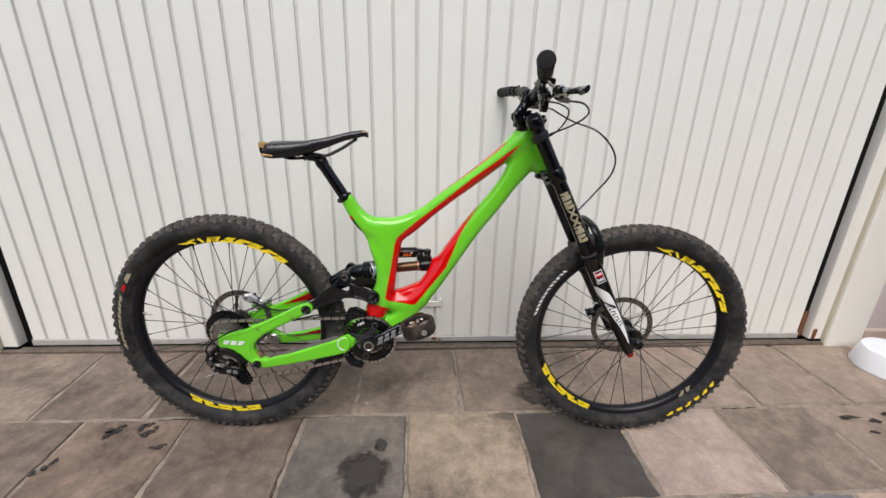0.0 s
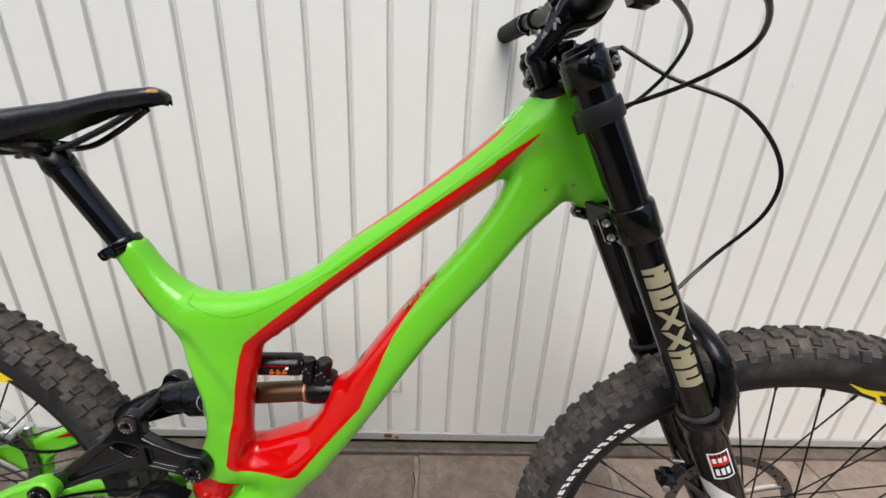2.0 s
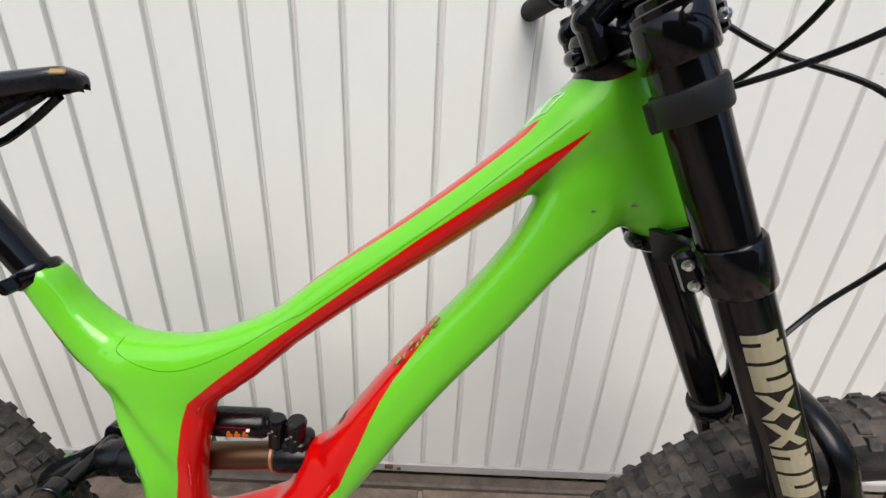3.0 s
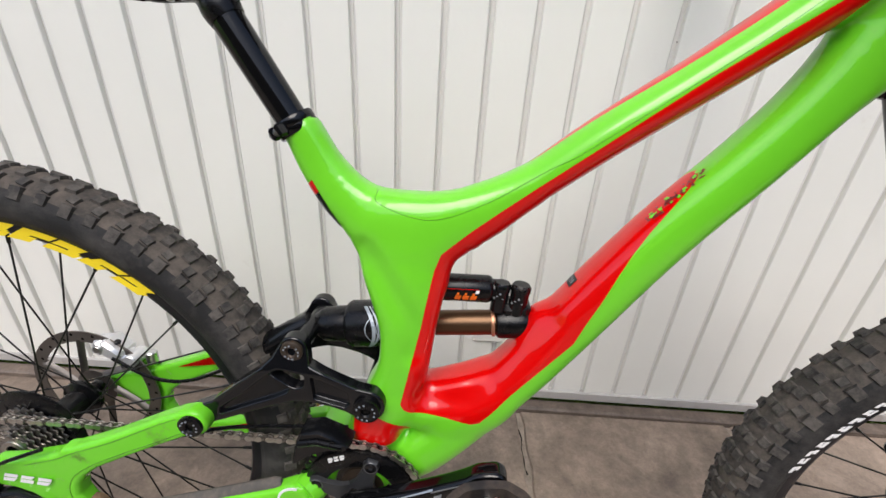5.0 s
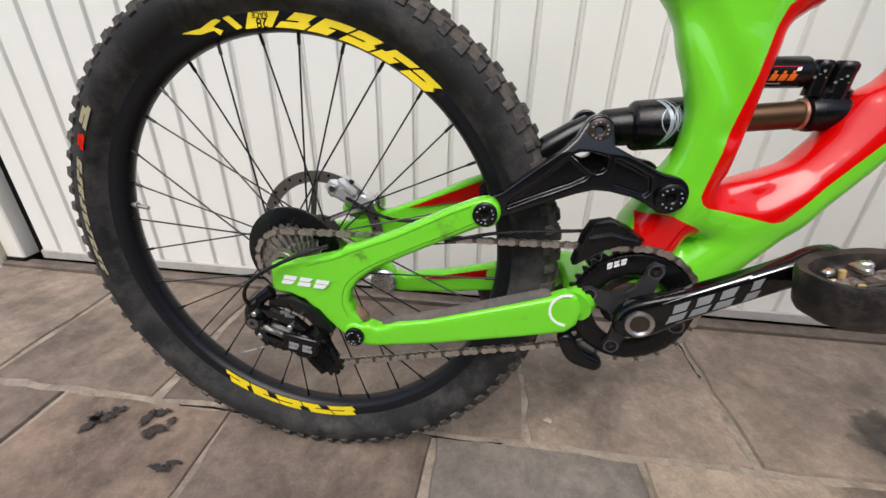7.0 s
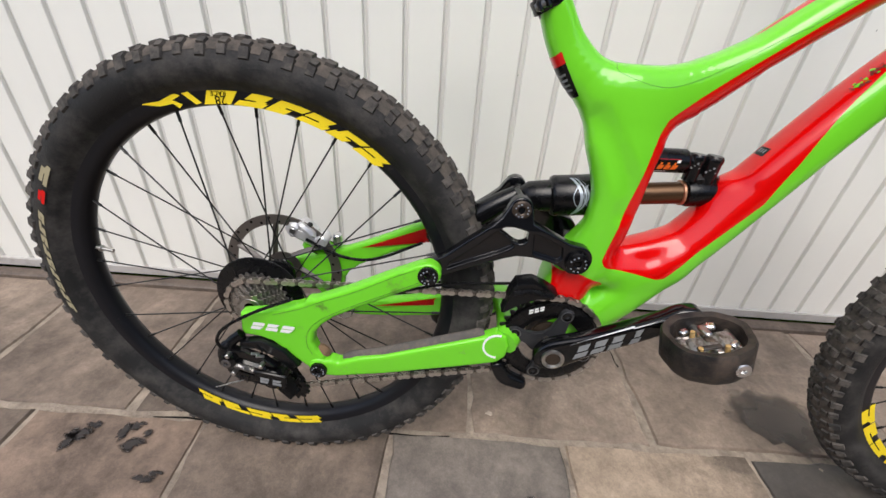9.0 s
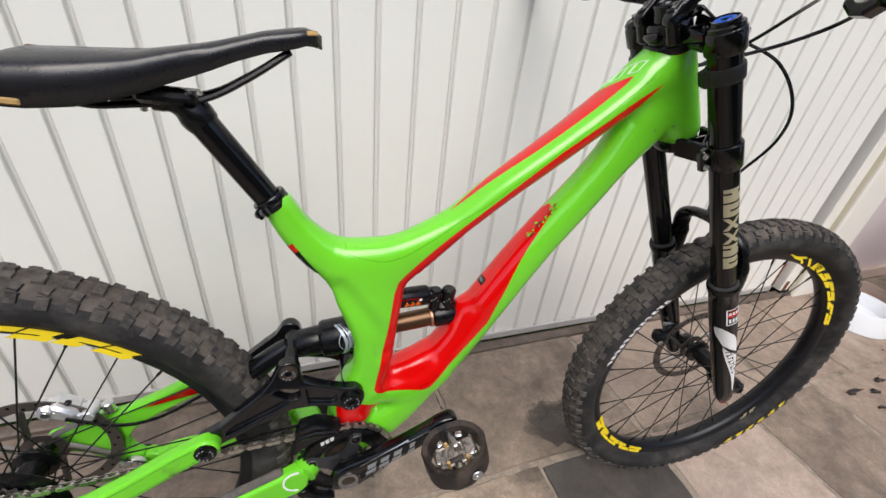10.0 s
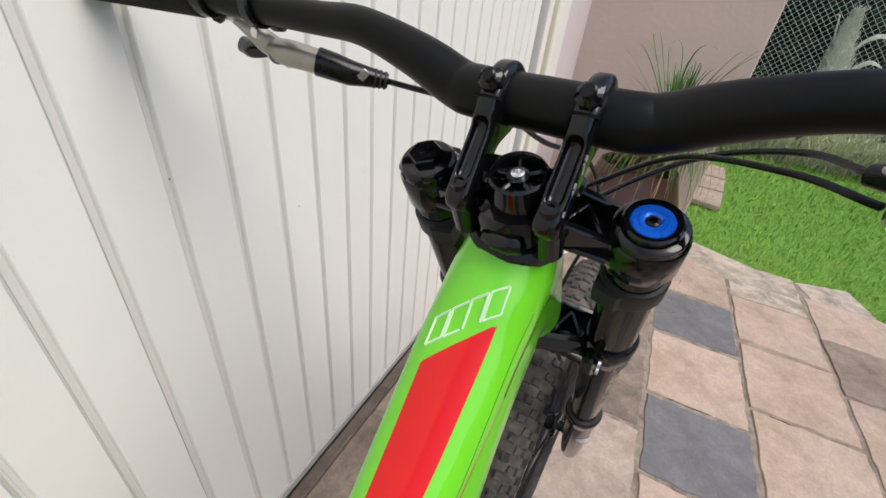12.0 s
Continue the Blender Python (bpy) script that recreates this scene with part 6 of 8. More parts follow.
# chain guide
def guide():
    side = [(0.284, 0.384), (0.291, 0.418), (0.298, 0.434), (0.319, 0.439), (0.339, 0.431), (0.355, 0.421), (0.352, 0.415), (0.330, 0.413), (0.308, 0.403)]
    b = Build().prism(side[::-1], 0.024, pose(0, -0.046, 0, 90), bevel=0.005)
    ob = part("chain_guide", b, M["black_anodised"], bike, "muddy black chain guide", angle=40)
    part("rib", Build().sweep([(0.296, -0.0705, 0.420), (0.318, -0.0712, 0.426), (0.346, -0.0705, 0.421)], 0.0035, 8), M["black_satin"], ob)
    g = Field((0.265, -0.09, 0.22), (0.40, -0.02, 0.33), 0.002)
    g.tube([(0.292, -0.056, 0.282, 0.010, 0.012), (0.306, -0.056, 0.262, 0.012, 0.013), (0.330, -0.056, 0.252, 0.010, 0.012)], power=3.4, blend=0.006)
    part("lower_guide", g.mesh("lower_guide", M["black_anodised"]), M["black_anodised"], ob)
    part("back_plate", Build().lathe([(0.022, 0.038), (0.034, 0.038), (0.034, 0.041), (0.022, 0.041)], 40, crank_m, loop=True), M["muddy_black"], ob)
    part("bolt", Build().lathe([(1e-5, 0.0), (0.003, 0.001), (0.0032, 0.0)], 12, pose(0.335, -0.0712, 0.4265, 90)), M["gap"], ob)


guide()


# rear derailleur
def derailleur():
    b = Build()
    b.sweep(curve([(-0.080, -0.088, 0.320), (-0.096, -0.094, 0.306), (-0.103, -0.098, 0.290), (-0.098, -0.100, 0.276)], 5), [0.008] * 6 + [0.0105] * 10, 12)
    b.box((0.052, 0.014, 0.012), pose(-0.070, -0.092, 0.268, 0, 16, 0), bevel=0.004)
    b.prism([(-0.084, 0.300), (-0.060, 0.302), (-0.032, 0.290), (-0.008, 0.266), (0.002, 0.273), (-0.017, 0.300), (-0.050, 0.316), (-0.083, 0.311)], 0.012, pose(0, -0.084, 0, 90), bevel=0.004)
    top = part("rear_derailleur", b, M["black_anodised"], bike, "dirty black rear derailleur")
    part("outer_link", Build().prism([(-0.104, 0.262), (-0.090, 0.247), (-0.060, 0.241), (-0.034, 0.243), (-0.032, 0.259), (-0.060, 0.256), (-0.084, 0.262), (-0.096, 0.275)], 0.011, pose(0, -0.094, 0, 90), bevel=0.004), M["black_gloss"], top)
    part("outer_link", Build().prism([(-0.100, 0.291), (-0.072, 0.289), (-0.046, 0.279), (-0.034, 0.268), (-0.028, 0.276), (-0.044, 0.290), (-0.070, 0.299), (-0.099, 0.301)], 0.010, pose(0, -0.094, 0, 90), bevel=0.0035), M["black_gloss"], top)
    part("pivot_barrel", Build().lathe([(1e-5, 0.0), (0.008, 0.0), (0.0125, 0.003), (0.0135, 0.008), (0.0135, 0.026), (0.011, 0.028)], 22, pose(-0.096, -0.112, 0.283, -90, 0, 0)), M["black_gloss"], top)
    part("pivot_cap", Build().lathe([(1e-5, 0.003), (0.003, 0.003), (0.0036, 0.0), (0.0070, 0.0006), (0.0078, 0.004)], 16, pose(-0.096, -0.1135, 0.283, -90, 0, 0)), M["dull_metal"], top)
    for k in range(4):
        part("rib", Build().box((0.0022, 0.0024, 0.013), pose(-0.084 + 0.011 * k, -0.1055, 0.250 - 0.001 * k, 0, 20, 0), bevel=0.0008), M["black_satin"], top)
    part("adjust_screw", Build().rod((-0.052, -0.100, 0.296), (-0.060, -0.106, 0.301), 0.0022, 8), M["steel"], top)
    part("adjust_screw", Build().rod((-0.046, -0.100, 0.292), (-0.054, -0.106, 0.297), 0.0022, 8), M["steel"], top)
    part("knuckle", Build().rod((-0.036, -0.080, 0.252), (-0.036, -0.108, 0.252), 0.0175, 24), M["black_anodised"], top)
    part("plate", Build().box((0.046, 0.004, 0.026), pose(-0.036, -0.1095, 0.258, 0, 8, 0), bevel=0.0018), M["black_satin"], top, "dull black name plate")
    marks("decal", pseudo_marks(2, 0.013, 0.0105, 0.005, 0.0, pose(-0.051, -0.1122, 0.2530, 0, 8, 0), 6), M["grey_decal"], top, "grey bars", smooth=False)
    for y in (-0.064, -0.086):
        part("cage_plate", Build().sweep([(-0.040, y, 0.250), (-0.026, y, 0.222), (-0.014, y, 0.205)], [0.016, 0.012, 0.010], 10, flat=0.16), M["black_satin"], top)
    for u, w, n in ((-0.040, 0.246, 11), (-0.016, 0.208, 11)):
        part("jockey_wheel", toothed(Build(), 0.0185, n, 0.072, 0.005, 0.004, shift(u, 0, w) @ lay_y, 0.005), M["black_satin"], top, smooth=False)
    part("spring", Build().sweep([(-0.088 + 0.0004 * i, -0.106 + 0.004 * math.cos(i * 0.8), 0.277 - 0.00013 * i + 0.004 * math.sin(i * 0.8)) for i in range(70)], 0.0008, 5), M["steel"], top)
    for u, w in ((-0.088, 0.266), (-0.092, 0.297), (-0.046, 0.284)):
        part("bolt", Build().rod((u, -0.104, w), (u, -0.114, w), 0.0035, 10), M["steel"], top)
    part("shift_cable", Build().sweep(curve([(-0.098, -0.104, 0.296), (-0.106, -0.106, 0.318), (-0.092, -0.105, 0.342), (-0.050, -0.098, 0.368), (0.0, -0.088, 0.388)], 7), 0.0024, 8), M["black_satin"], top)
    part("cable_end", Build().rod((-0.078, -0.108, 0.250), (-0.118, -0.116, 0.238), 0.0009, 6), M["silver"], top)


derailleur()


# chain: pins, and links of two kinds
def chain():
    R1, C1 = 0.0450, (REAR[0], REAR[2])
    R2, C2 = 0.0745, (CRANK[0], CRANK[2])
    line = []
    add_arc = lambda c, r, a0, a1, n: line.extend((c[0] + r * math.cos(radians(a0 + (a1 - a0) * i / n)), c[1] + r * math.sin(radians(a0 + (a1 - a0) * i / n))) for i in range(n + 1))  # noqa: E731
    add_arc(C1, R1 - 0.004, 215, 90, 24)
    add_arc(C2, R2, 88, -128, 44)
    line.append((0.2878, 0.2673))
    line.append((-0.0100, 0.1910))
    add_arc((-0.016, 0.208), 0.0180, -70, -200, 12)
    add_arc((-0.040, 0.246), 0.0180, -20, 100, 12)
    line.append(line[0])
    pts = [Vector((x, -0.0505, z)) for x, z in line]
    dist = [0.0]
    for p, q in zip(pts[:-1], pts[1:]):
        dist.append(dist[-1] + (q - p).length)
    n = 2 * round(dist[-1] / 0.0127 / 2)
    place = [Vector([np.interp(dist[-1] * i / n, dist, [p[k] for p in pts]) for k in range(3)]) for i in range(n)]
    pins = Build()
    for p in place:
        pins.rod((p.x, p.y - 0.0036, p.z), (p.x, p.y + 0.0036, p.z), 0.0030, 8)
    top = part("chain", pins, M["chain"], bike, "worn steel chain")
    kinds = [None, None]
    for k in range(2):
        c = Build()
        for s in (-1, 1):
            off = (0.0020, 0.0033)[k]
            out = []
            for i in range(20):
                a = 2 * math.pi * i / 20
                x = 0.00635 + 0.0104 * math.cos(a)
                z = (0.0038 - 0.0013 * math.exp(-(((x - 0.00635) / 0.003) ** 2))) * math.copysign(min(1, abs(math.sin(a)) * 1.5), math.sin(a))
                out.append((x, z))
            v = [(x, s * off - 0.0005, z) for x, z in out] + [(x, s * off + 0.0005, z) for x, z in out]
            f = [tuple(range(20)), tuple(range(39, 19, -1))] + [(i, 20 + i, 20 + (i + 1) % 20, (i + 1) % 20) for i in range(20)]
            c.add(v, f)
        kinds[k] = c.mesh("link", M["chain"] if k else M["chain_dark"], smooth=False)
    for i, p in enumerate(place):
        q = place[(i + 1) % n]
        a = math.degrees(math.atan2(q.z - p.z, q.x - p.x))
        part("link", kinds[i % 2], None, top, m=shift(*p) @ rot(-a, "Y"))


chain()


# fork, in its own axes: x ahead, y left, z up the steerer
def on_fork(name, build, mat, label="", smooth=True, parent=None):
    return part(name, build, mat, parent or bike, label, m=None if parent else FORK, smooth=smooth)


for s in (-1, 1):
    y = s * LEG_V
    leg = on_fork("fork_stanchion", Build().lathe([(1e-5, -0.030), (0.0180, -0.030), (0.0185, -0.033), (0.0185, -0.470), (1e-5, -0.470)], 40, shift(LEG_P, y, 0)), M["black_gloss"], "glossy black fork tube")
    cap = Build().lathe([(1e-5, -0.0275), (0.0121, -0.0275), (0.0124, -0.0244), (0.0148, -0.0240), (0.0160, -0.0250), (0.0164, -0.0290), (0.0194, -0.0296), (0.0204, -0.0306), (0.0204, -0.0345), (0.0190, -0.0350)] if s < 0 else [(1e-5, -0.0245), (0.0100, -0.0245), (0.0180, -0.0258), (0.0200, -0.0280), (0.0204, -0.0300), (0.0204, -0.0345), (0.0190, -0.0350)], 40, shift(LEG_P, y, 0))
    if s > 0:
        cap.lathe([(1e-5, -0.0195), (0.0112, -0.0195), (0.0122, -0.0206), (0.0122, -0.0250)], 6, shift(LEG_P, y, 0))
        cap.lathe([(1e-5, -0.0185), (0.0018, -0.0185), (0.0020, -0.0172), (0.0040, -0.0172), (0.0046, -0.0195)], 20, shift(LEG_P, y, 0))
    for i in range(12):
        cap.box((0.0016, 0.0050, 0.0042), shift(LEG_P, y, -0.0312 if s > 0 else -0.0372) @ rot(30 * i, "Z") @ shift(0.0203, 0, 0), bevel=0.0005)
    on_fork("leg_cap", cap, M["black_gloss"], "ridged black fork cap")
    low = Build().lathe([(0.0190, -0.443), (0.0232, -0.443), (0.0245, -0.446), (0.0245, -0.455), (0.0228, -0.458), (0.0225, -0.480), (0.0220, -0.55), (0.0200, -0.66), (0.0180, -0.74), (0.0170, -0.772), (0.0140, -0.784), (1e-5, -0.786)], 40, shift(LEG_P, y, 0))
    lower = on_fork("fork_lower", low, M["black_gloss"], "glossy black lower fork leg with printed decals")
    drop = Build().rod((LEG_P + 0.002, y * 0.97, -0.750), (AXLE_P, y * 0.95, AXLE_Z), 0.0160, 18, r2=0.0150)
    drop.rod((AXLE_P, y * 0.76, AXLE_Z), (AXLE_P, y * 1.10, AXLE_Z), 0.0155, 24)
    on_fork("dropout", drop, M["black_satin"], parent=lower)
    on_fork("wiper", Build().lathe([(0.0186, -0.438), (0.0222, -0.440), (0.0228, -0.444), (0.0186, -0.445)], 40, shift(LEG_P, y, 0)), M["rubber"], parent=lower)
    pad = Build().lathe([(0.0185, -0.0755), (0.0208, -0.0760), (0.0216, -0.0780), (0.0216, -0.0930), (0.0208, -0.0950), (0.0185, -0.0955)], 40, shift(LEG_P, y, 0))
    pad.add([(LEG_P - 0.004, y - s * -0.0195, -0.0765), (LEG_P - 0.024, y - s * 0.004, -0.0795), (LEG_P - 0.020, y - s * 0.020, -0.0800), (LEG_P + 0.002, y - s * 0.0195, -0.0765), (LEG_P - 0.004, y - s * -0.0195, -0.0945), (LEG_P - 0.024, y - s * 0.004, -0.0970), (LEG_P - 0.020, y - s * 0.020, -0.0970), (LEG_P + 0.002, y - s * 0.0195, -0.0945)], [(0, 1, 2, 3), (7, 6, 5, 4), (0, 4, 5, 1), (1, 5, 6, 2), (2, 6, 7, 3)])
    on_fork("bumper", pad, M["rubber_black"], "black rubber fork bumper")

on_fork("axle", Build().rod((AXLE_P, -0.084, AXLE_Z), (AXLE_P, 0.082, AXLE_Z), 0.0095, 20).lathe([(0.004, 0.0), (0.004, 0.002), (0.0078, 0.002), (0.0085, 0.0)], 18, shift(AXLE_P, -0.0842, AXLE_Z) @ rot(90, "X")), M["black_anodised"], "black through axle")
on_fork("rebound_knob", Build().lathe([(1e-5, -0.800), (0.0085, -0.799), (0.0100, -0.795), (0.0100, -0.786), (0.006, -0.784)], 18, shift(LEG_P, -LEG_V, 0)), M["red_anodised"], "small red rebound knob")
on_fork("blue_dial", Build().lathe([(0.0040, -0.0275), (0.0040, -0.0258), (0.0052, -0.0249), (0.0072, -0.0249), (0.0074, -0.0252), (0.0078, -0.0252), (0.0080, -0.0249), (0.0112, -0.0249), (0.0120, -0.0258), (0.0120, -0.0300)], 40, shift(LEG_P, -LEG_V, 0)), M["blue"], "blue anodised damper dial")
on_fork("dial_bolt", Build().lathe([(1e-5, -0.0270), (0.0020, -0.0270), (0.0024, -0.0247), (0.0038, -0.0252), (0.0040, -0.0275)], 12, shift(LEG_P, -LEG_V, 0)), M["black_satin"])


def crown(z0, z1, hub0, hub1, label, name, cut):
    """A clamp round each leg, joined by a ribbed bridge with a hub for the steerer."""
    b = Build()
    h, mid, hub = z1 - z0, (z0 + z1) / 2, (hub0 + hub1) / 2
    for s in (-1, 1):
        b.lathe([(0.0186, z0), (0.0206, z0), (0.0220, z0 + 0.002), (0.0220, z1 - 0.002), (0.0206, z1), (0.0186, z1)], 40, shift(LEG_P, s * LEG_V, 0), loop=True)
        if cut:
            b.box((0.015, 0.012, h * 0.9), shift(LEG_P - 0.0245, s * (LEG_V - 0.008), mid), bevel=0.003)
        else:
            b.box((0.013, 0.012, h * 0.7), shift(LEG_P + 0.0240, s * (LEG_V - 0.004), mid), bevel=0.003)
        for x0, x1 in ((LEG_P - 0.0125, -0.018 if cut else -0.008), (LEG_P + 0.0125, 0.021)):
            p, q = Vector((x0, s * (LEG_V - 0.014), mid)), Vector((x1, s * 0.020, hub))
            b.box(((q - p).length, 0.0058, h * 0.80), Matrix.Translation((p + q) / 2) @ (q - p).to_track_quat("X", "Z").to_matrix().to_4x4(), bevel=0.0012)
        for va, xa, vb, xb in ((0.052, LEG_P - 0.013, 0.038, 0.018), (0.038, 0.018, 0.028, -0.012 if cut else -0.004), (LEG_V - 0.014, LEG_P + 0.010, 0.052, LEG_P - 0.013)):
            p, q = Vector((xa, s * va, mid + (hub - mid) * (LEG_V - va) / LEG_V)), Vector((xb, s * vb, mid + (hub - mid) * (LEG_V - vb) / LEG_V))
            b.box(((q - p).length, 0.0036, h * 0.66), Matrix.Translation((p + q) / 2) @ (q - p).to_track_quat("X", "Z").to_matrix().to_4x4(), bevel=0.0008)
        b.box((0.030, LEG_V - 0.036, h * 0.16), shift(0.006, s * (LEG_V + 0.006) / 2, (mid + hub) / 2 - h * 0.26), bevel=0.001)
    b.lathe([(0.012, hub0), (0.0245, hub0), (0.0270, hub0 + 0.003), (0.0270, hub1 - 0.004), (0.0245, hub1), (0.012, hub1)], 40, loop=True)
    b.sweep([(-0.0238, -0.0150, hub), (-0.0262, -0.0135, hub), (-0.0275, -0.0085, hub), (-0.0275, 0.0020, hub), (-0.0262, 0.0080, hub), (-0.0240, 0.0100, hub)], [0.0030, 0.0056, 0.0066, 0.0062, 0.0050, 0.0025], 16)
    ob = on_fork(name, b, M["black_gloss"], label)
    for s in (-1, 1):
        for k in ((-1, 1) if cut else (0,)):
            at = shift(LEG_P - 0.0265, s * (LEG_V - 0.0015), mid + k * h * 0.22) if cut else shift(LEG_P + 0.0255, s * (LEG_V + 0.0025), mid)
            on_fork("bolt", Build().lathe([(1e-5, 0.0005), (0.0018, 0.0005), (0.0022, 0.0024), (0.0038, 0.0022), (0.0042, 0.0)], 16, at @ rot(90 * -s, "X")), M["silver"], parent=ob)
    if not cut:
        on_fork("bolt", Build().lathe([(1e-5, 0.0005), (0.0018, 0.0005), (0.0022, 0.0024), (0.0040, 0.0022), (0.0044, 0.0)], 16, shift(-0.0275, -0.0126, hub) @ rot(90, "X")), M["silver"], parent=ob)
    return ob


upper = crown(-0.0620, -0.0345, -0.0465, -0.0200, "glossy black upper fork crown", "upper_crown", False)
crown(-0.216, -0.179, -0.200, -0.176, "glossy black lower fork crown", "lower_crown", True)
on_fork("headset_cup", Build().lathe([(0.020, -0.0575), (0.0325, -0.0575), (0.0336, -0.0545), (0.0328, -0.0475), (0.0290, -0.0440), (0.020, -0.0435)], 40), M["black_satin"], "black upper headset cup")
on_fork("headset_ring", Build().lathe([(0.0300, -0.0590), (0.0318, -0.0585), (0.0318, -0.0570), (0.0300, -0.0565)], 40), M["red_anodised"], "thin red headset ring")
on_fork("steerer", Build().rod((0, 0, -0.20), (0, 0, -0.02), 0.0145, 24), M["black_satin"])
cap = Build().lathe([(0.0040, -0.006), (0.0040, -0.0035), (0.0064, -0.003), (0.0064, -0.009), (0.0135, -0.011), (0.0146, -0.0015), (0.0158, 0.0), (0.0172, -0.0015), (0.0178, -0.010), (0.0186, -0.014), (0.0186, -0.022)], 40, shift(-0.001, -0.002, 0))
for i in range(5):
    cap.box((0.0100, 0.0028, 0.006), shift(-0.001, -0.002, 0) @ rot(72 * i + 18, "Z") @ shift(0.0100, 0, -0.0062), bevel=0.001)
stem_cap = on_fork("top_cap", cap, M["black_gloss"], "open black headset cap")
on_fork("bolt", Build().lathe([(1e-5, -0.0035), (0.0020, -0.0035), (0.0024, -0.0005), (0.0040, -0.001), (0.0042, -0.004)], 16, shift(-0.001, -0.002, 0)), M["silver"], parent=stem_cap)


# stem, bars and controls
BAR = [(0.0160, 0.424, 0.0672), (0.0338, 0.310, 0.0569), (0.0440, 0.235, 0.0454), (0.0500, 0.175, 0.0390), (0.0517, 0.135, 0.0364), (0.0500, 0.092, 0.0227), (0.0463, 0.062, 0.0105), (0.0435, 0.045, 0.0097), (0.0434, 0.0, 0.0097)]
BAR = [(p + 0.0128 * v, v, z + 0.008 * v) for p, v, z in BAR + [(p, -v, z) for p, v, z in BAR[-2::-1]]]
bar_pts = curve(BAR, 5)
bar_rad = [float(np.interp(abs(p.y), [0, 0.05, 0.075, 0.12, 0.17, 0.4], [0.0160, 0.0160, 0.0155, 0.0128, 0.0112, 0.0111])) for p in bar_pts]
on_fork("handlebar", Build().sweep(bar_pts, bar_rad, 20), M["bar"], "scuffed matt black riser handlebar")


def bar_at(v):
    order = sorted(BAR, key=lambda p: p[1])
    return Vector([float(np.interp(v, [p[1] for p in order], [p[k] for p in order])) for k in (0, 1, 2)])


stem = on_fork("stem", Build().box((0.022, 0.052, 0.009), shift(0.002, 0, -0.017), bevel=0.004).rod((-0.017, -0.0275, -0.044), (-0.017, -0.0275, -0.014), 0.0088, 20).rod((-0.017, 0.0275, -0.044), (-0.017, 0.0275, -0.014), 0.0088, 20).box((0.018, 0.070, 0.008), shift(0.014, 0, -0.018), bevel=0.003), M["black_gloss"], "glossy black direct-mount stem")
for s in (-1, 1):
    y = s * 0.0275
    f = Field((-0.035, y - 0.013, -0.036), (0.075, y + 0.013, 0.042), 0.0012)
    f.tube([(-0.017, y, -0.015, 0.0100, 0.0085), (-0.004, y, -0.008, 0.0105, 0.0080), (0.014, y, 0.002, 0.0110, 0.0074), (0.030, y, 0.009, 0.0140, 0.0072)], power=3.6, blend=0.004)
    f.tube([(0.0430, y, 0.0097, 0.0215, 0.0072), (0.0438, y, 0.0097, 0.0215, 0.0072)], power=5.0, blend=0.005)
    f.tube([(-0.0112, y, 0.0012, 0.0062, 0.0046), (0.0108, y, 0.0132, 0.0066, 0.0046)], power=3.6, blend=0.001, cut=True)
    on_fork("arm", f.mesh("arm", M["black_gloss"]), M["black_gloss"], parent=stem)
    on_fork("split", Build().box((0.0016, 0.0152, 0.009), pose(0.0268, y, 0.0215, 0, -40, 0)), M["gap"], parent=stem)
    if s < 0:
        for k in range(7):
            on_fork("stripe", Build().box((0.0030, 0.0006, 0.013 - 0.0006 * k), pose(-0.014 + 0.0072 * k, y - 0.0073, -0.009 + 0.0034 * k, 0, 24 if k % 2 else -38, 0)), M["grey_decal"], parent=stem)
    on_fork("clamp", Build().box((0.012, 0.0135, 0.012), pose(0.0315, y, 0.0300, 0, -38, 0), bevel=0.003), M["black_gloss"], parent=stem)
    on_fork("clamp", Build().box((0.012, 0.0135, 0.010), pose(0.060, y, 0.001, 0, -38, 0), bevel=0.003), M["black_gloss"], parent=stem)
    on_fork("bolt", Build().rod((0.0270, y, 0.0370), (0.036, y, 0.0250), 0.0042, 12), M["black_satin"], parent=stem)
    on_fork("bolt", Build().lathe([(1e-5, -0.0060), (0.0024, -0.0060), (0.0028, -0.0025), (0.0050, -0.0028), (0.0056, -0.0060), (0.0056, -0.012)], 16, shift(-0.017, y, 0)), M["black_satin"], parent=stem)

for s in (-1, 1):
    a, b = bar_at(s * (0.264 if s < 0 else 0.279)), bar_at(s * 0.424)
    d = (b - a).normalized()
    prof, ln = [(0.0125, 0.0)], (b - a).length
    for i in range(72):
        z, step = 0.009 + (ln - 0.015) * i / 72, (ln - 0.015) / 72
        prof += [(0.0150, z), (0.0160, z + step * 0.18), (0.0160, z + step * 0.62), (0.0150, z + step * 0.80)]
    prof += [(0.0168, ln - 0.004), (0.0165, ln), (0.0140, ln + 0.003), (1e-5, ln + 0.0035)]
    m = Matrix.Translation(a) @ d.to_track_quat("Z", "Y").to_matrix().to_4x4()
    grip = on_fork("grip", Build().lathe(prof, 28, m), M["grip"], "ribbed black rubber grip")
    on_fork("lock_collar", Build().lathe([(0.0113, -0.004), (0.0140, -0.004), (0.0150, -0.003), (0.0152, 0.005), (0.0146, 0.007), (0.0113, 0.007)], 28, m).box((0.012, 0.010, 0.009), m @ rot(180 if s < 0 else 0, "Z") @ shift(0, -0.0145, 0.0015), bevel=0.003), M["black_satin"], parent=grip)
    on_fork("collar_mark", Build().box((0.006, 0.0008, 0.004), m @ rot(180 if s < 0 else 0, "Z") @ shift(0, -0.0197, 0.0015)), M["grey_decal"], parent=grip)


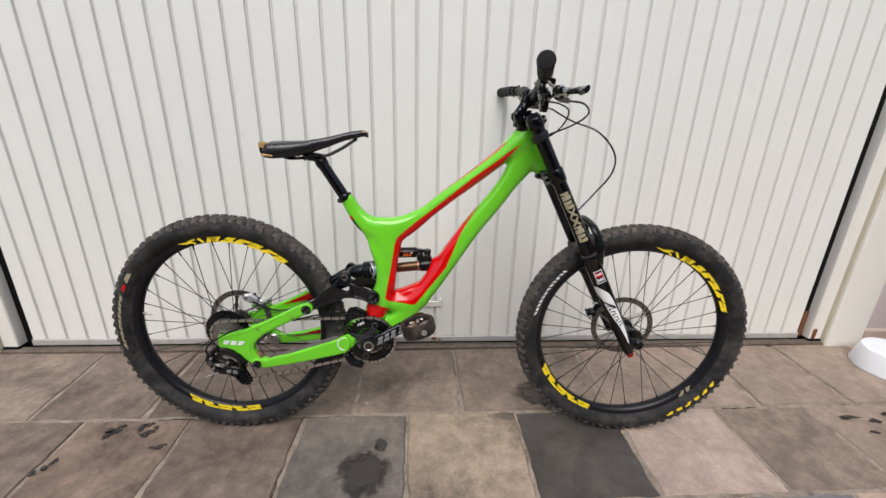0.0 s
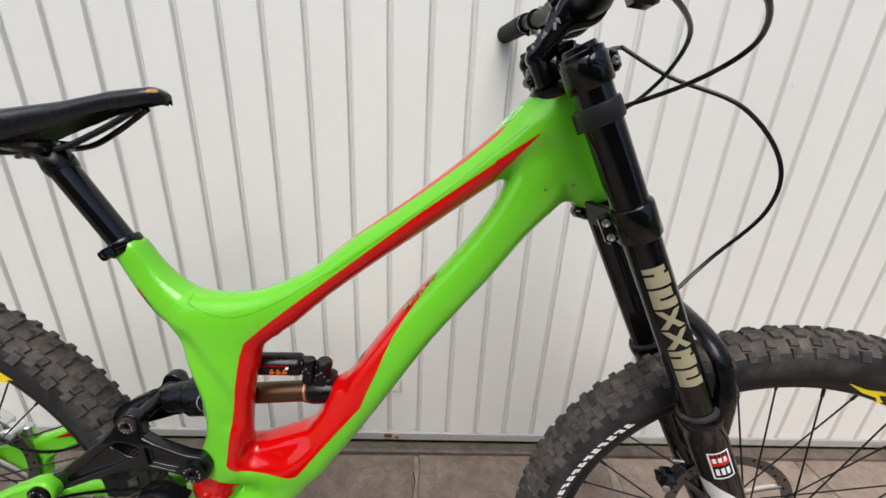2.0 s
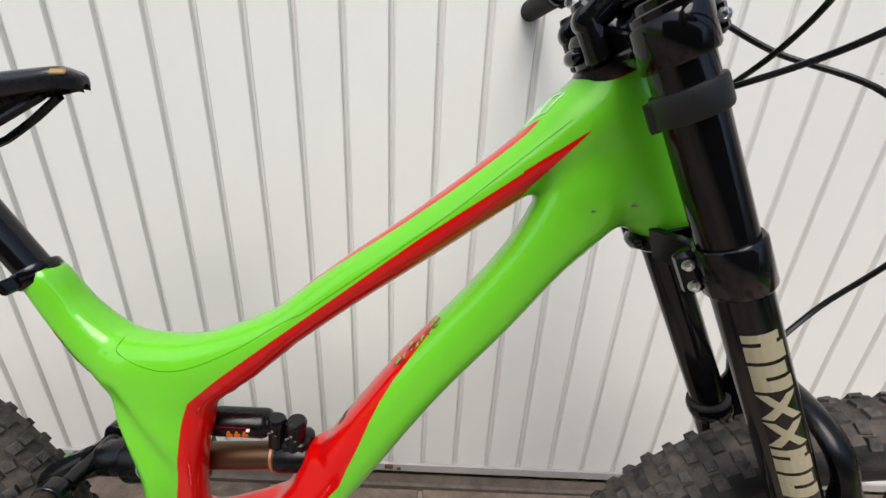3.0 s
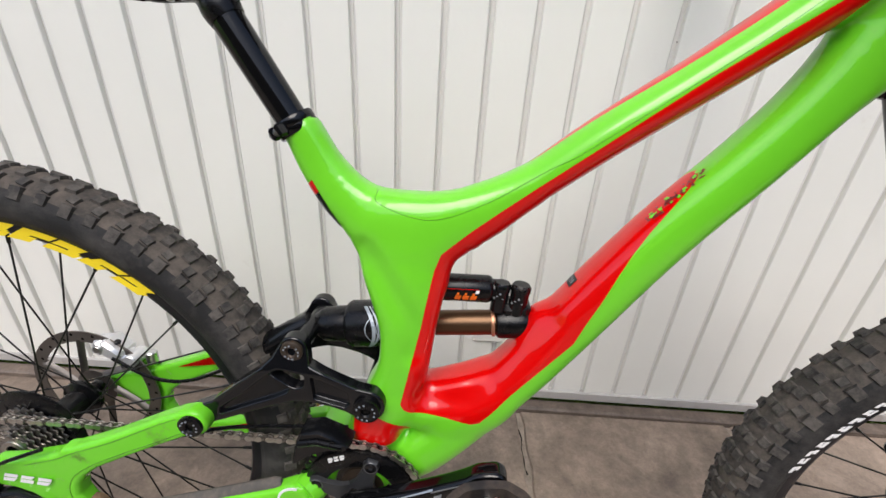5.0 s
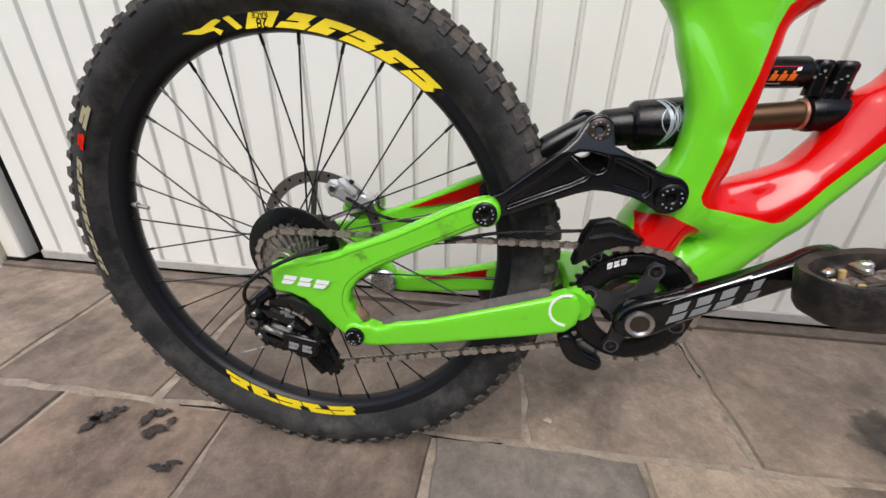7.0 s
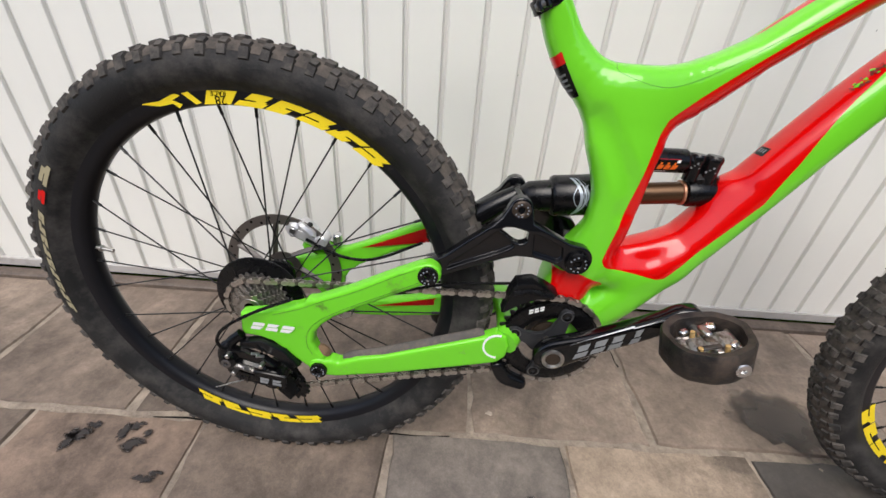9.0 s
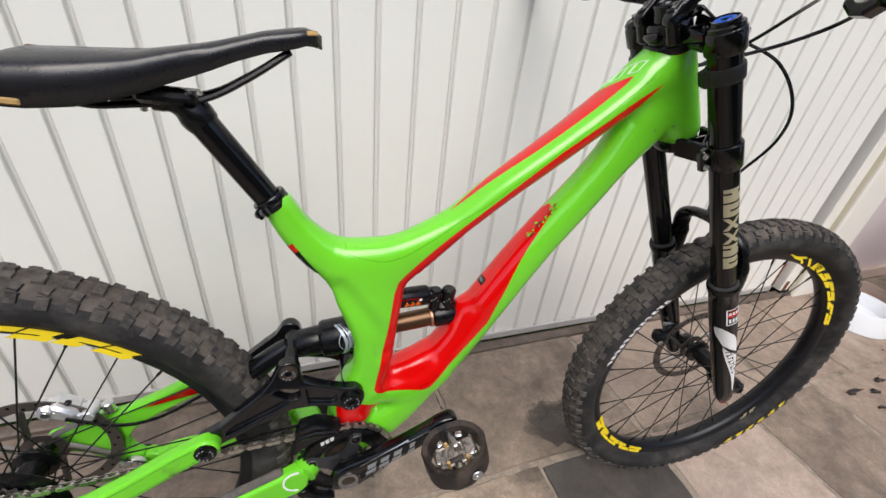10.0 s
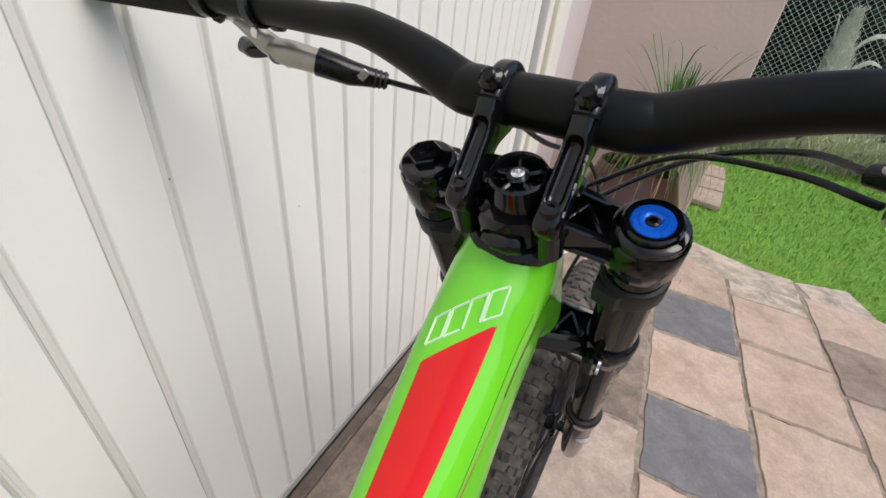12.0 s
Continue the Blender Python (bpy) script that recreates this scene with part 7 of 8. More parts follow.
def brake(side):
    """Clamp, body and blade of a brake lever under the bar."""
    c = bar_at(side * (0.234 if side < 0 else 0.232))
    clamp = Build().lathe([(0.0114, -0.0055), (0.0136, -0.0055), (0.0148, -0.0040), (0.0148, 0.0040), (0.0136, 0.0055), (0.0114, 0.0055)], 26, Matrix.Translation(c) @ rot(90, "X"), loop=True)
    clamp.box((0.014, 0.013, 0.014), Matrix.Translation(c) @ pose(0.010, 0, -0.0165, 0, 30, 0), bevel=0.003)
    top = on_fork("brake_lever", clamp, M["black_anodised"], "black and silver hydraulic brake lever")
    for k, p in enumerate(((-0.012, 0, -0.012), (0.012, 0, 0.012))):
        on_fork("bolt", Build().rod(c + Vector((p[0] * 1.12, side * 0.002, p[2] * 1.12 + 0.001)), c + Vector((p[0] * 0.9, side * 0.002, p[2] * 0.9 - 0.003)), 0.0042, 14), M["silver"], parent=top)
    s = side
    line = [(0.058, s * 0.262, 0.002), (0.054, s * 0.240, 0.006), (0.058, s * 0.214, 0.000), (0.065, s * 0.188, -0.010), (0.069, s * 0.170, -0.017)]
    girth = [0.0070, 0.0085, 0.0095, 0.0100, 0.0105, 0.0108, 0.0108, 0.0105, 0.0102, 0.0100, 0.0098, 0.0095, 0.0092, 0.0088, 0.0084, 0.008, 0.0076]
    if s > 0:
        on_fork("master_cylinder", Build().sweep(curve(line, 4)[:11], girth[:11], 16), M["beige_alloy"], parent=top)
        plate = Build().sweep(curve([(0.0550, 0.2860, 0.0310), (0.0555, 0.2720, 0.0220), (0.0560, 0.2600, 0.0110), (0.0570, 0.2440, 0.0010), (0.0600, 0.2250, -0.0040)], 4), [0.0050, 0.0056, 0.0062, 0.0070, 0.0076, 0.0084, 0.0090, 0.0095, 0.0098, 0.0098, 0.0096, 0.0094, 0.0090, 0.0085, 0.0080, 0.0076, 0.0070], 10, flat=0.62)
        on_fork("bracket", plate, M["beige_alloy"], "flat silver bracket", parent=top)
        face = Vector((-0.58, -0.75, 0.42)).to_track_quat("Z", "Y").to_matrix().to_4x4()
        on_fork("bolt", Build().lathe([(1e-5, 0.003), (0.0022, 0.003), (0.0024, 0.0062), (0.0046, 0.0060), (0.0052, 0.0045), (0.0052, -0.008)], 18, Matrix.Translation((0.0520, 0.2835, 0.0345)) @ face), M["silver"], parent=top)
        on_fork("pivot_ring", Build().lathe([(1e-5, 0.006), (0.0026, 0.006), (0.0028, 0.0085), (0.0056, 0.0085), (0.0060, 0.0075), (0.0070, 0.0075), (0.0076, 0.0060), (0.0076, -0.004)], 22, Matrix.Translation((0.0535, 0.2500, 0.0022)) @ face), M["dull_metal"], parent=top)
        run = [(0.0590, 0.2080, -0.0015), (0.0640, 0.1960, -0.0080), (0.0690, 0.1860, -0.0150), (0.0790, 0.1720, -0.0240), (0.0850, 0.1630, -0.0295)]
        on_fork("sleeve", Build().sweep(run, [0.0116, 0.0112, 0.0103, 0.0078, 0.0062], 18), M["black_satin"], parent=top)
        for t in (0.10, 0.45, 0.80):
            at = Vector(run[3]).lerp(Vector(run[4]), t)
            way = (Vector(run[4]) - Vector(run[3])).normalized()
            on_fork("rib", Build().rod(at - way * 0.0010, at + way * 0.0010, 0.0083 - 0.0010 * t, 18), M["rubber_black"], parent=top)
        on_fork("window", Build().box((0.0095, 0.0065, 0.0030), Matrix.Translation((0.0690, 0.1718, -0.0145)) @ face @ rot(24, "Z"), bevel=0.001), M["beige_alloy"], "pale inspection window", parent=top)
    else:
        on_fork("master_cylinder", Build().sweep(curve(line, 4), girth, 16), M["black_anodised"], parent=top)
        on_fork("bracket", Build().sweep(curve([c + Vector((0.004, 0, -0.012)), (0.046, s * 0.236, 0.026), (0.054, s * 0.236, 0.008)], 4), 0.0062, 12, flat=0.6), M["beige_alloy"], parent=top)
        for v, w in ((0.216, 0.0090), (0.199, 0.0075)):
            on_fork("patch", Build().box((0.013, w * 0.7, 0.0012), pose(0.0545, s * v, 0.0085 - 0.3 * (0.216 - v), 0, -38, 0), bevel=0.0004), M["silver"], parent=top)
        on_fork("sleeve", Build().sweep([(0.0615, s * 0.200, -0.005), (0.0690, s * 0.186, -0.0150), (0.0790, s * 0.172, -0.024), (0.0850, s * 0.163, -0.0295)], [0.0122, 0.0105, 0.0078, 0.0060], 16), M["black_satin"], parent=top)
        on_fork("window", Build().box((0.006, 0.010, 0.004), pose(0.0660, s * 0.164, -0.0090, 0, 30, 0), bevel=0.001), M["silver"], parent=top)
    on_fork("pivot", Build().rod((0.0560, s * 0.256, 0.012), (0.0660, s * 0.256, -0.014), 0.0066, 18), M["silver"], parent=top)
    on_fork("linkage", Build().sweep([(0.056, s * 0.246, 0.003), (0.068, s * 0.262, -0.006)], [0.0090, 0.0080], 12), M["silver"], parent=top)
    blade_pts = curve([(0.066, s * 0.258, -0.006), (0.080, s * 0.276, -0.011), (0.084, s * 0.296, -0.014), (0.077, s * 0.322, -0.015), (0.080, s * 0.344, -0.014)], 5)
    on_fork("blade", Build().sweep(blade_pts, [0.0056 + 0.0032 * min(1, i / 8) * (1 if i < 18 else 0.8) for i in range(len(blade_pts))], 12, flat=0.62), M["black_gloss"], "curved black lever blade", parent=top)
    return top


brake(-1)
brake(1)


def shifter():
    c = bar_at(-0.217)
    b = Build().lathe([(0.0114, -0.0050), (0.0134, -0.0050), (0.0144, -0.0036), (0.0144, 0.0036), (0.0134, 0.0050), (0.0114, 0.0050)], 28, Matrix.Translation(c) @ rot(90, "X"), loop=True)
    b.sweep(curve([c + Vector((-0.004, 0.002, -0.010)), (0.028, -0.226, 0.026), (0.029, -0.216, 0.010)], 4), [0.0085, 0.0085, 0.009, 0.010, 0.011, 0.012, 0.013, 0.013, 0.013], 12, flat=0.75)
    top = on_fork("shifter", b, M["black_anodised"], "black thumb shifter under the bar")
    body = Build().sweep(curve([(0.0355, -0.174, -0.006), (0.034, -0.186, -0.001), (0.031, -0.205, 0.005), (0.029, -0.226, 0.006), (0.028, -0.240, 0.004)], 4), [0.0085, 0.010, 0.0115, 0.0130, 0.0145, 0.0155, 0.0165, 0.0170, 0.0170, 0.0168, 0.0162, 0.0155, 0.0145, 0.0130, 0.0110, 0.0085, 0.004], 8, flat=0.85)
    on_fork("housing", body, M["black_gloss"], parent=top, smooth=False)
    on_fork("cover", Build().box((0.018, 0.030, 0.005), pose(0.034, -0.200, 0.0165, 0, -14, 8), bevel=0.0022), M["black_satin"], "black cover plate", parent=top)
    disc = pose(0.0150, -0.2100, -0.0060, 0, -60, 0)
    on_fork("housing", Build().lathe([(1e-5, -0.016), (0.0150, -0.016), (0.0168, -0.013), (0.0160, -0.002), (0.0130, 0.0), (1e-5, 0.0)], 9, disc), M["black_gloss"], parent=top, smooth=False)
    on_fork("dial", Build().lathe([(0.0022, -0.0006), (0.0026, 0.0016), (0.0060, 0.0016), (0.0072, -0.0006)], 26, disc), M["steel"], "pale round cover", parent=top)
    on_fork("barrel", Build().lathe([(0.003, 0.0), (0.0062, 0.0), (0.0070, 0.002), (0.0070, 0.008), (0.0056, 0.012), (0.0032, 0.014)], 18, pose(0.0355, -0.1745, -0.0075, -90, 0, -6)), M["steel"], "ridged barrel adjuster", parent=top)
    on_fork("paddle", Build().sweep(curve([(0.020, -0.218, -0.008), (0.017, -0.234, -0.002), (0.018, -0.252, 0.006)], 4), [0.006, 0.0075, 0.0085, 0.009, 0.0095, 0.0095, 0.009, 0.008, 0.005], 12, flat=0.55), M["black_satin"], parent=top)
    on_fork("paddle", Build().sweep(curve([(0.040, -0.222, -0.002), (0.044, -0.240, 0.002), (0.043, -0.254, 0.006)], 4), [0.004, 0.005, 0.0055, 0.006, 0.0065, 0.0065, 0.006, 0.005, 0.004], 12, flat=0.6), M["black_satin"], parent=top)
    on_fork("shim", Build().box((0.004, 0.010, 0.009), pose(0.0135, -0.249, 0.011, 0, -30, 0), bevel=0.001), M["silver"], parent=top)
    for x, y, z in ((0.042, -0.186, 0.0150), (0.034, -0.222, 0.0225), (0.018, -0.234, 0.0400)):
        on_fork("bolt", Build().lathe([(1e-5, 0.0005), (0.0018, 0.0005), (0.0022, 0.0024), (0.0040, 0.0022), (0.0044, -0.004)], 14, pose(x, y, z, 0, -35, 0)), M["steel"], parent=top)


shifter()


def caliper(name, m, parent_label):
    b = Build().box((0.030, 0.030, 0.026), m, bevel=0.007).box((0.050, 0.014, 0.014), m @ shift(0.012, 0, -0.010) @ rot(20, "Y"), bevel=0.004)
    ob = part(name, b, M["black_satin"], bike, parent_label)
    part("bolt", Build().rod((0.034, 0.002, -0.020), (0.034, 0.002, 0.000), 0.0045, 12, m=m), M["steel"], ob)
    part("bolt", Build().rod((-0.008, -0.017, 0.004), (-0.008, -0.013, 0.004), 0.006, 14, m=m), M["steel"], ob)
    part("bleed_port", Build().rod((0.008, 0, 0.012), (0.010, 0, 0.020), 0.004, 10, m=m), M["black_satin"], ob)
    return ob


rear_cal = part("rear_caliper", Build().box((0.066, 0.026, 0.026), pose(-0.0356, 0.066, 0.4106, 0, 27, 0), bevel=0.007).box((0.026, 0.030, 0.032), pose(-0.0517, 0.066, 0.4200, 0, 27, 0), bevel=0.008).box((0.034, 0.034, 0.012), pose(-0.0290, 0.064, 0.4230, 0, 40, 0), bevel=0.004).rod((-0.006, 0.050, 0.4040), (-0.006, 0.080, 0.4040), 0.010, 16), M["cast_alloy"], bike, "silver rear brake caliper")
part("bolt", Build().rod((-0.0517, 0.050, 0.4200), (-0.0517, 0.058, 0.4200), 0.0058, 14), M["steel"], rear_cal)
part("bolt", Build().rod((-0.0145, 0.048, 0.3972), (-0.0145, 0.060, 0.3972), 0.0050, 14), M["steel"], rear_cal)
part("lug", Build().rod((0.0173, 0.066, 0.3949), (0.0173, 0.066, 0.4149), 0.0080, 16), M["silver"], rear_cal)
part("bleed_port", Build().rod((-0.0306, 0.060, 0.4186), (-0.0236, 0.060, 0.4326), 0.0042, 10), M["black_satin"], rear_cal)
caliper("front_caliper", FORK @ pose(-0.032, 0.056, -0.690, 0, -60, 0), "black front brake caliper")
part("caliper_mount", Build().box((0.070, 0.010, 0.034), pose(-0.010, 0.074, 0.382, 0, 22, 0), bevel=0.006), M["green_plain"], bike)
part("left_pivot_cap", Build().rod((0.022, 0.052, 0.272), (0.022, 0.064, 0.272), 0.021, 22), M["silver"], bike, "worn silver pivot cap")

arch = Build().sweep(curve([(LEG_P + 0.010, -LEG_V, -0.490), (LEG_P + 0.036, -LEG_V + 0.002, -0.430), (LEG_P + 0.043, -0.058, -0.385), (LEG_P + 0.040, 0.0, -0.366), (LEG_P + 0.043, 0.058, -0.385), (LEG_P + 0.036, LEG_V - 0.002, -0.430), (LEG_P + 0.010, LEG_V, -0.490)], 5), [0.018] * 6 + [0.0145] * 19 + [0.018] * 6, 14, flat=0.62)
on_fork("fork_arch", arch, M["black_satin"], "black arch over the front tyre")


# printed shapes on the right fork leg
def leg_marks(rows, rad, mat, label, z0):
    """Patches on a leg: rows of (z from, z to, arc from, arc to) in metres round its outer side."""
    for za, zb, a0, a1, *sl in rows:
        b = Build()
        k, tilt = 5, (sl[0] if sl else 0.0)
        n = 6 if tilt else 1
        for j in range(k):
            p, q = a0 + (a1 - a0) * j / k, a0 + (a1 - a0) * (j + 1) / k
            for h in range(n):
                pts = []
                for arc, t in ((p, h), (q, h), (q, h + 1), (p, h + 1)):
                    a = -math.pi / 2 + (arc + tilt * t / n) / rad
                    pts.append((LEG_P + rad * math.cos(a), -LEG_V + rad * math.sin(a), za + (zb - za) * t / n))
                b.add(pts, [(0, 1, 2, 3)])
        on_fork("decal", b, mat, label, smooth=True)


big = []
for i in range(6):
    hi = -0.2440 - 0.0255 * i
    lo = hi - 0.0225
    if i in (2, 3):
        big += [(hi, lo, -0.0150, -0.0075, 0.0190), (hi, lo, 0.0040, 0.0115, -0.0190)]
    else:
        cut = hi - 0.0225 * (0.50 if i % 2 else 0.36)
        big += [(hi, cut + 0.0016, -0.0145, 0.0085), (cut - 0.0016, lo, -0.0145, 0.0110), (cut + 0.0016, cut - 0.0016, -0.0145 if i % 2 else -0.0040, -0.0060 if i % 2 else 0.0060)]
leg_marks(big, 0.0187, M["gold"], "pale gold angular blocks on the fork tube", 0)
leg_marks([(-0.490, -0.508, -0.010, 0.011)], 0.0224, M["red"], "red label on the fork leg", 0)
leg_marks([(-0.488, -0.490, -0.012, 0.013), (-0.508, -0.528, -0.012, -0.010), (-0.508, -0.528, 0.011, 0.013), (-0.526, -0.528, -0.012, 0.013), (-0.490, -0.508, -0.012, -0.010), (-0.490, -0.508, 0.011, 0.013), (-0.496, -0.503, -0.008, -0.004), (-0.496, -0.503, -0.002, 0.002), (-0.496, -0.503, 0.004, 0.008), (-0.512, -0.522, -0.008, -0.004), (-0.512, -0.522, -0.002, 0.002), (-0.512, -0.522, 0.004, 0.008)], 0.0226, M["white"], "white frame round the label", 0)


def leg_strip(rows, rad, mat, label):
    """A band on a leg whose two borders wander: rows of (z, arc from, arc to)."""
    b, pts, k = Build(), [], 6
    for z, a0, a1 in smooth_rows(rows, 3):
        r = float(np.interp(-z, [0.48, 0.55, 0.66, 0.74], [0.0226, 0.0221, 0.0201, 0.0181])) if rad is None else rad
        for j in range(k + 1):
            a = -math.pi / 2 + (a0 + (a1 - a0) * j / k) / r
            pts.append((LEG_P + (r + 0.0003) * math.cos(a), -LEG_V + (r + 0.0003) * math.sin(a), z))
    w = k + 1
    b.add(pts, [(i * w + j, (i + 1) * w + j, (i + 1) * w + j + 1, i * w + j + 1) for i in range(len(pts) // w - 1) for j in range(k)])
    on_fork("decal", b, mat, label)


leg_strip([(-0.536, -0.030, -0.018), (-0.548, -0.030, -0.006), (-0.560, -0.027, 0.003), (-0.575, -0.020, 0.0085), (-0.592, -0.0145, 0.0120)], None, M["white"], "white swoosh on the fork leg")
leg_strip([(-0.592, -0.0165, 0.0120), (-0.625, -0.0120, 0.0140), (-0.655, -0.0060, 0.0145), (-0.690, 0.0005, 0.0140), (-0.720, 0.0035, 0.0110), (-0.745, 0.0055, 0.0075)], None, M["white"], "white tail of the swoosh on the fork leg")
leg_strip([(-0.584, -0.0195, -0.0175), (-0.590, -0.0150, -0.0100), (-0.598, -0.0100, -0.0030), (-0.606, -0.0020, 0.0060), (-0.618, 0.0060, 0.0140)], 0.0224, M["black_gloss"], "black stroke across the swoosh")
for i in range(8):
    z, a = -0.604 - 0.0098 * i, -0.0125 + 0.0018 * i
    for z0, z1, a0, a1 in ((0.0, 0.0022, 0.0, 0.0125), (0.0022, 0.0062, 0.0008 if i % 2 else 0.0085, 0.0040 if i % 2 else 0.0120)):
        leg_strip([(z - z0, a + a0, a + a1), (z - (z0 + z1) / 2, a + a0, a + a1), (z - z1, a + a0, a + a1)], float(np.interp(-z, [0.55, 0.66, 0.74], [0.0224, 0.0204, 0.0184])), M["black_gloss"], "small black shapes printed down the swoosh")
marks("decal", pseudo_marks(3, 0.0165, 0.0125, 0.0045, 0.45, pose(-0.064, -0.0900, 0.3325, 0, 2, 0), 5), M["white"], bike, "white bars on the seat stay", smooth=False)
top_name()

# cables
for pts, r in (([FORK @ Vector((0.0900, 0.0500, -0.0430)), (0.930, 0.020, 0.985), (1.000, -0.010, 0.955), (1.045, -0.025, 0.900), (1.045, -0.025, 0.845), (1.005, -0.012, 0.782), (0.966, -0.022, 0.742), (0.945, -0.040, 0.728)], 0.0024),
               ([(0.806, -0.168, 1.018), (0.845, -0.140, 1.016), (0.886, -0.088, 1.004), (0.891, -0.040, 0.974), (0.872, 0.004, 0.944), (0.825, 0.020, 0.926)], 0.0022),
               ([(0.852, -0.177, 1.020), (0.900, -0.155, 1.016), (0.930, -0.108, 0.997), (0.912, -0.062, 0.972), (0.860, -0.018, 0.946), (0.820, 0.004, 0.930)], 0.0024),
               ([FORK @ Vector(p) for p in ((0.0845, 0.1635, -0.0290), (0.0885, 0.1400, -0.0345), (0.0910, 0.1100, -0.0385), (0.0900, 0.0780, -0.0400), (0.0900, 0.0500, -0.0430))], 0.0026),
               ([(0.135, -0.062, 0.397), (0.20, -0.050, 0.410), (0.28, -0.045, 0.418), (0.345, -0.043, 0.424)], 0.0022),
               ([(-0.030, 0.050, 0.408), (0.030, 0.045, 0.385), (0.085, 0.048, 0.385), (0.16, 0.052, 0.42)], 0.0026)):
    part("cable", Build().sweep(curve(pts, 8), r, 8), M["black_satin"], bike, "thin black cable")


# ---- small fittings and pieces of the door and the paving
door = part("door_1", Build().box((DOOR_R - DOOR_L, 0.010, 2.32), shift((DOOR_L + DOOR_R) / 2, DOOR_Y + 0.024, 1.19)), M["door"], smooth=False)
tagged(door, "cream painted timber garage door of vertical boards, closed", "garage door", kind="structure")
PITCH, PHASE = 0.0815, 0.660
plank_mesh = {}


def plank(x0, x1):
    """A board with rounded edges that leave a groove."""
    w = round(x1 - x0, 4)
    if w not in plank_mesh:
        h, t = w / 2, 0.020
        half = [(0.0057, 0.0), (0.0057, 0.0176), (0.0062, 0.0190), (0.0072, t)]
        prof = [(-h + x, -y) for x, y in half] + [(h - x, -y) for x, y in half[::-1]]
        verts = [(x, y, z) for z in (0.0, 2.32) for x, y in prof]
        n = len(prof)
        faces = [(i, i + 1, n + i + 1, n + i) for i in range(n - 1)] + [tuple(range(n))[::-1], tuple(range(n, 2 * n))]
        plank_mesh[w] = Build().add(verts, faces).mesh("plank", M["door"], True, 30)
    part("plank", plank_mesh[w], None, door, m=shift((x0 + x1) / 2, DOOR_Y + 0.019, 0.030))


edges = [DOOR_L] + [PHASE + PITCH * i for i in range(-30, 30) if DOOR_L + 0.02 < PHASE + PITCH * i < DOOR_R - 0.02] + [DOOR_R]
for x0, x1 in zip(edges[:-1], edges[1:]):
    plank(x0, x1)
# strip at the bottom of each groove, the groove's shade painted in grey
tongue = Build().add([(x, y, z) for z in (0.0, 2.31) for x, y in ((-0.0062, 0.012), (-0.0062, -0.0010), (-0.0028, -0.0012), (-0.0022, -0.0030), (0.0006, -0.0030), (0.0012, -0.0012), (0.0062, -0.0010), (0.0062, 0.012))], [(i, i + 1, i + 9, i + 8) for i in range(7)]).mesh("tongue", M["door_groove_shade"], True, 30)
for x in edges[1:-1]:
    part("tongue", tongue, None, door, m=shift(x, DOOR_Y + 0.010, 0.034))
part("bottom_strip", Build().box((DOOR_R - DOOR_L, 0.020, 0.028), shift((DOOR_L + DOOR_R) / 2, DOOR_Y + 0.004, 0.030), bevel=0.003), M["door_edge"], door, "grey metal strip along the foot")
part("latch_plate", Build().box((0.085, 0.008, 0.028), shift(0.565, DOOR_Y - 0.004, 0.205), bevel=0.003).box((0.014, 0.014, 0.040), shift(0.602, DOOR_Y - 0.006, 0.212), bevel=0.003), M["jamb"], door, "cream painted latch plate")
part("rust_patch", Build().box((0.022, 0.006, 0.012), shift(0.575, DOOR_Y - 0.009, 0.036), bevel=0.002).box((0.010, 0.005, 0.006), shift(0.60, DOOR_Y - 0.009, 0.030), bevel=0.001), M["rust"], door, "rusty spot")
spots = Build()
for x, z in ((1.413, 0.999), (0.824, 0.866), (0.656, 1.007), (2.16, 0.93), (0.33, 0.62), (1.02, 0.75), (0.12, 0.42), (-0.2, 0.6), (0.50, 0.60), (1.55, 0.4)):
    spots.lathe([(1e-5, 0.0012), (0.0010, 0.0008), (0.0014, 0.0)], 8, shift(x, DOOR_Y - 0.0008, z) @ rot(90, "X"))
part("nail_mark", spots, M["stain"], door, "small dark marks")


def paving(name, corners, mat, seed):
    """One stone with a hand-cut outline and worn edges."""
    r = random.Random(seed)
    out = []
    n = len(corners)
    for i in range(n):
        p, q = Vector((*corners[i], 0)), Vector((*corners[(i + 1) % n], 0))
        for j in range(9):
            t = (j + (0.0 if j == 0 else r.uniform(-0.3, 0.3))) / 9
            k = p.lerp(q, t)
            out.append((k.x + r.uniform(-0.004, 0.004), k.y + r.uniform(-0.004, 0.004)))
    h = 0.030 + r.uniform(-0.003, 0.002)
    mid = (sum(p[0] for p in out) / len(out), sum(p[1] for p in out) / len(out))
    loc = [(x - mid[0], y - mid[1]) for x, y in out]
    b = Build().prism(loc, h, bevel=0.006)
    ob = part(name, b, M[mat], pavement, m=pose(mid[0], mid[1], -0.0315, r.uniform(-0.25, 0.25), r.uniform(-0.25, 0.25), 0), smooth=True, angle=50)
    return ob


J = 0.0062
ROWS_Y = [1.338, 0.93, 0.580, 0.252, -0.08, -0.41, -0.74, -1.08, -1.42, -1.76, -2.10]
JOINTS = {
    0: [-1.75, -1.28, -0.785, -0.42, 0.28, 0.66, 1.19, 1.77, 2.135, 2.51, 3.0],
    1: [-1.7, -1.30, -0.95, -0.59, -0.25, 0.11, 0.47, 0.84, 1.19, 1.575, 1.925, 2.42, 2.93],
    2: [-1.5, -1.1, -0.70, -0.32, 0.04, 0.40, 0.76, 1.10, 1.425, 1.75, 2.115, 2.45, 2.86],
    3: [-1.4, -1.0, -0.62, -0.25, 0.12, 0.46, 0.80, 1.16, 1.52, 1.87, 2.24, 2.60, 2.86],
}
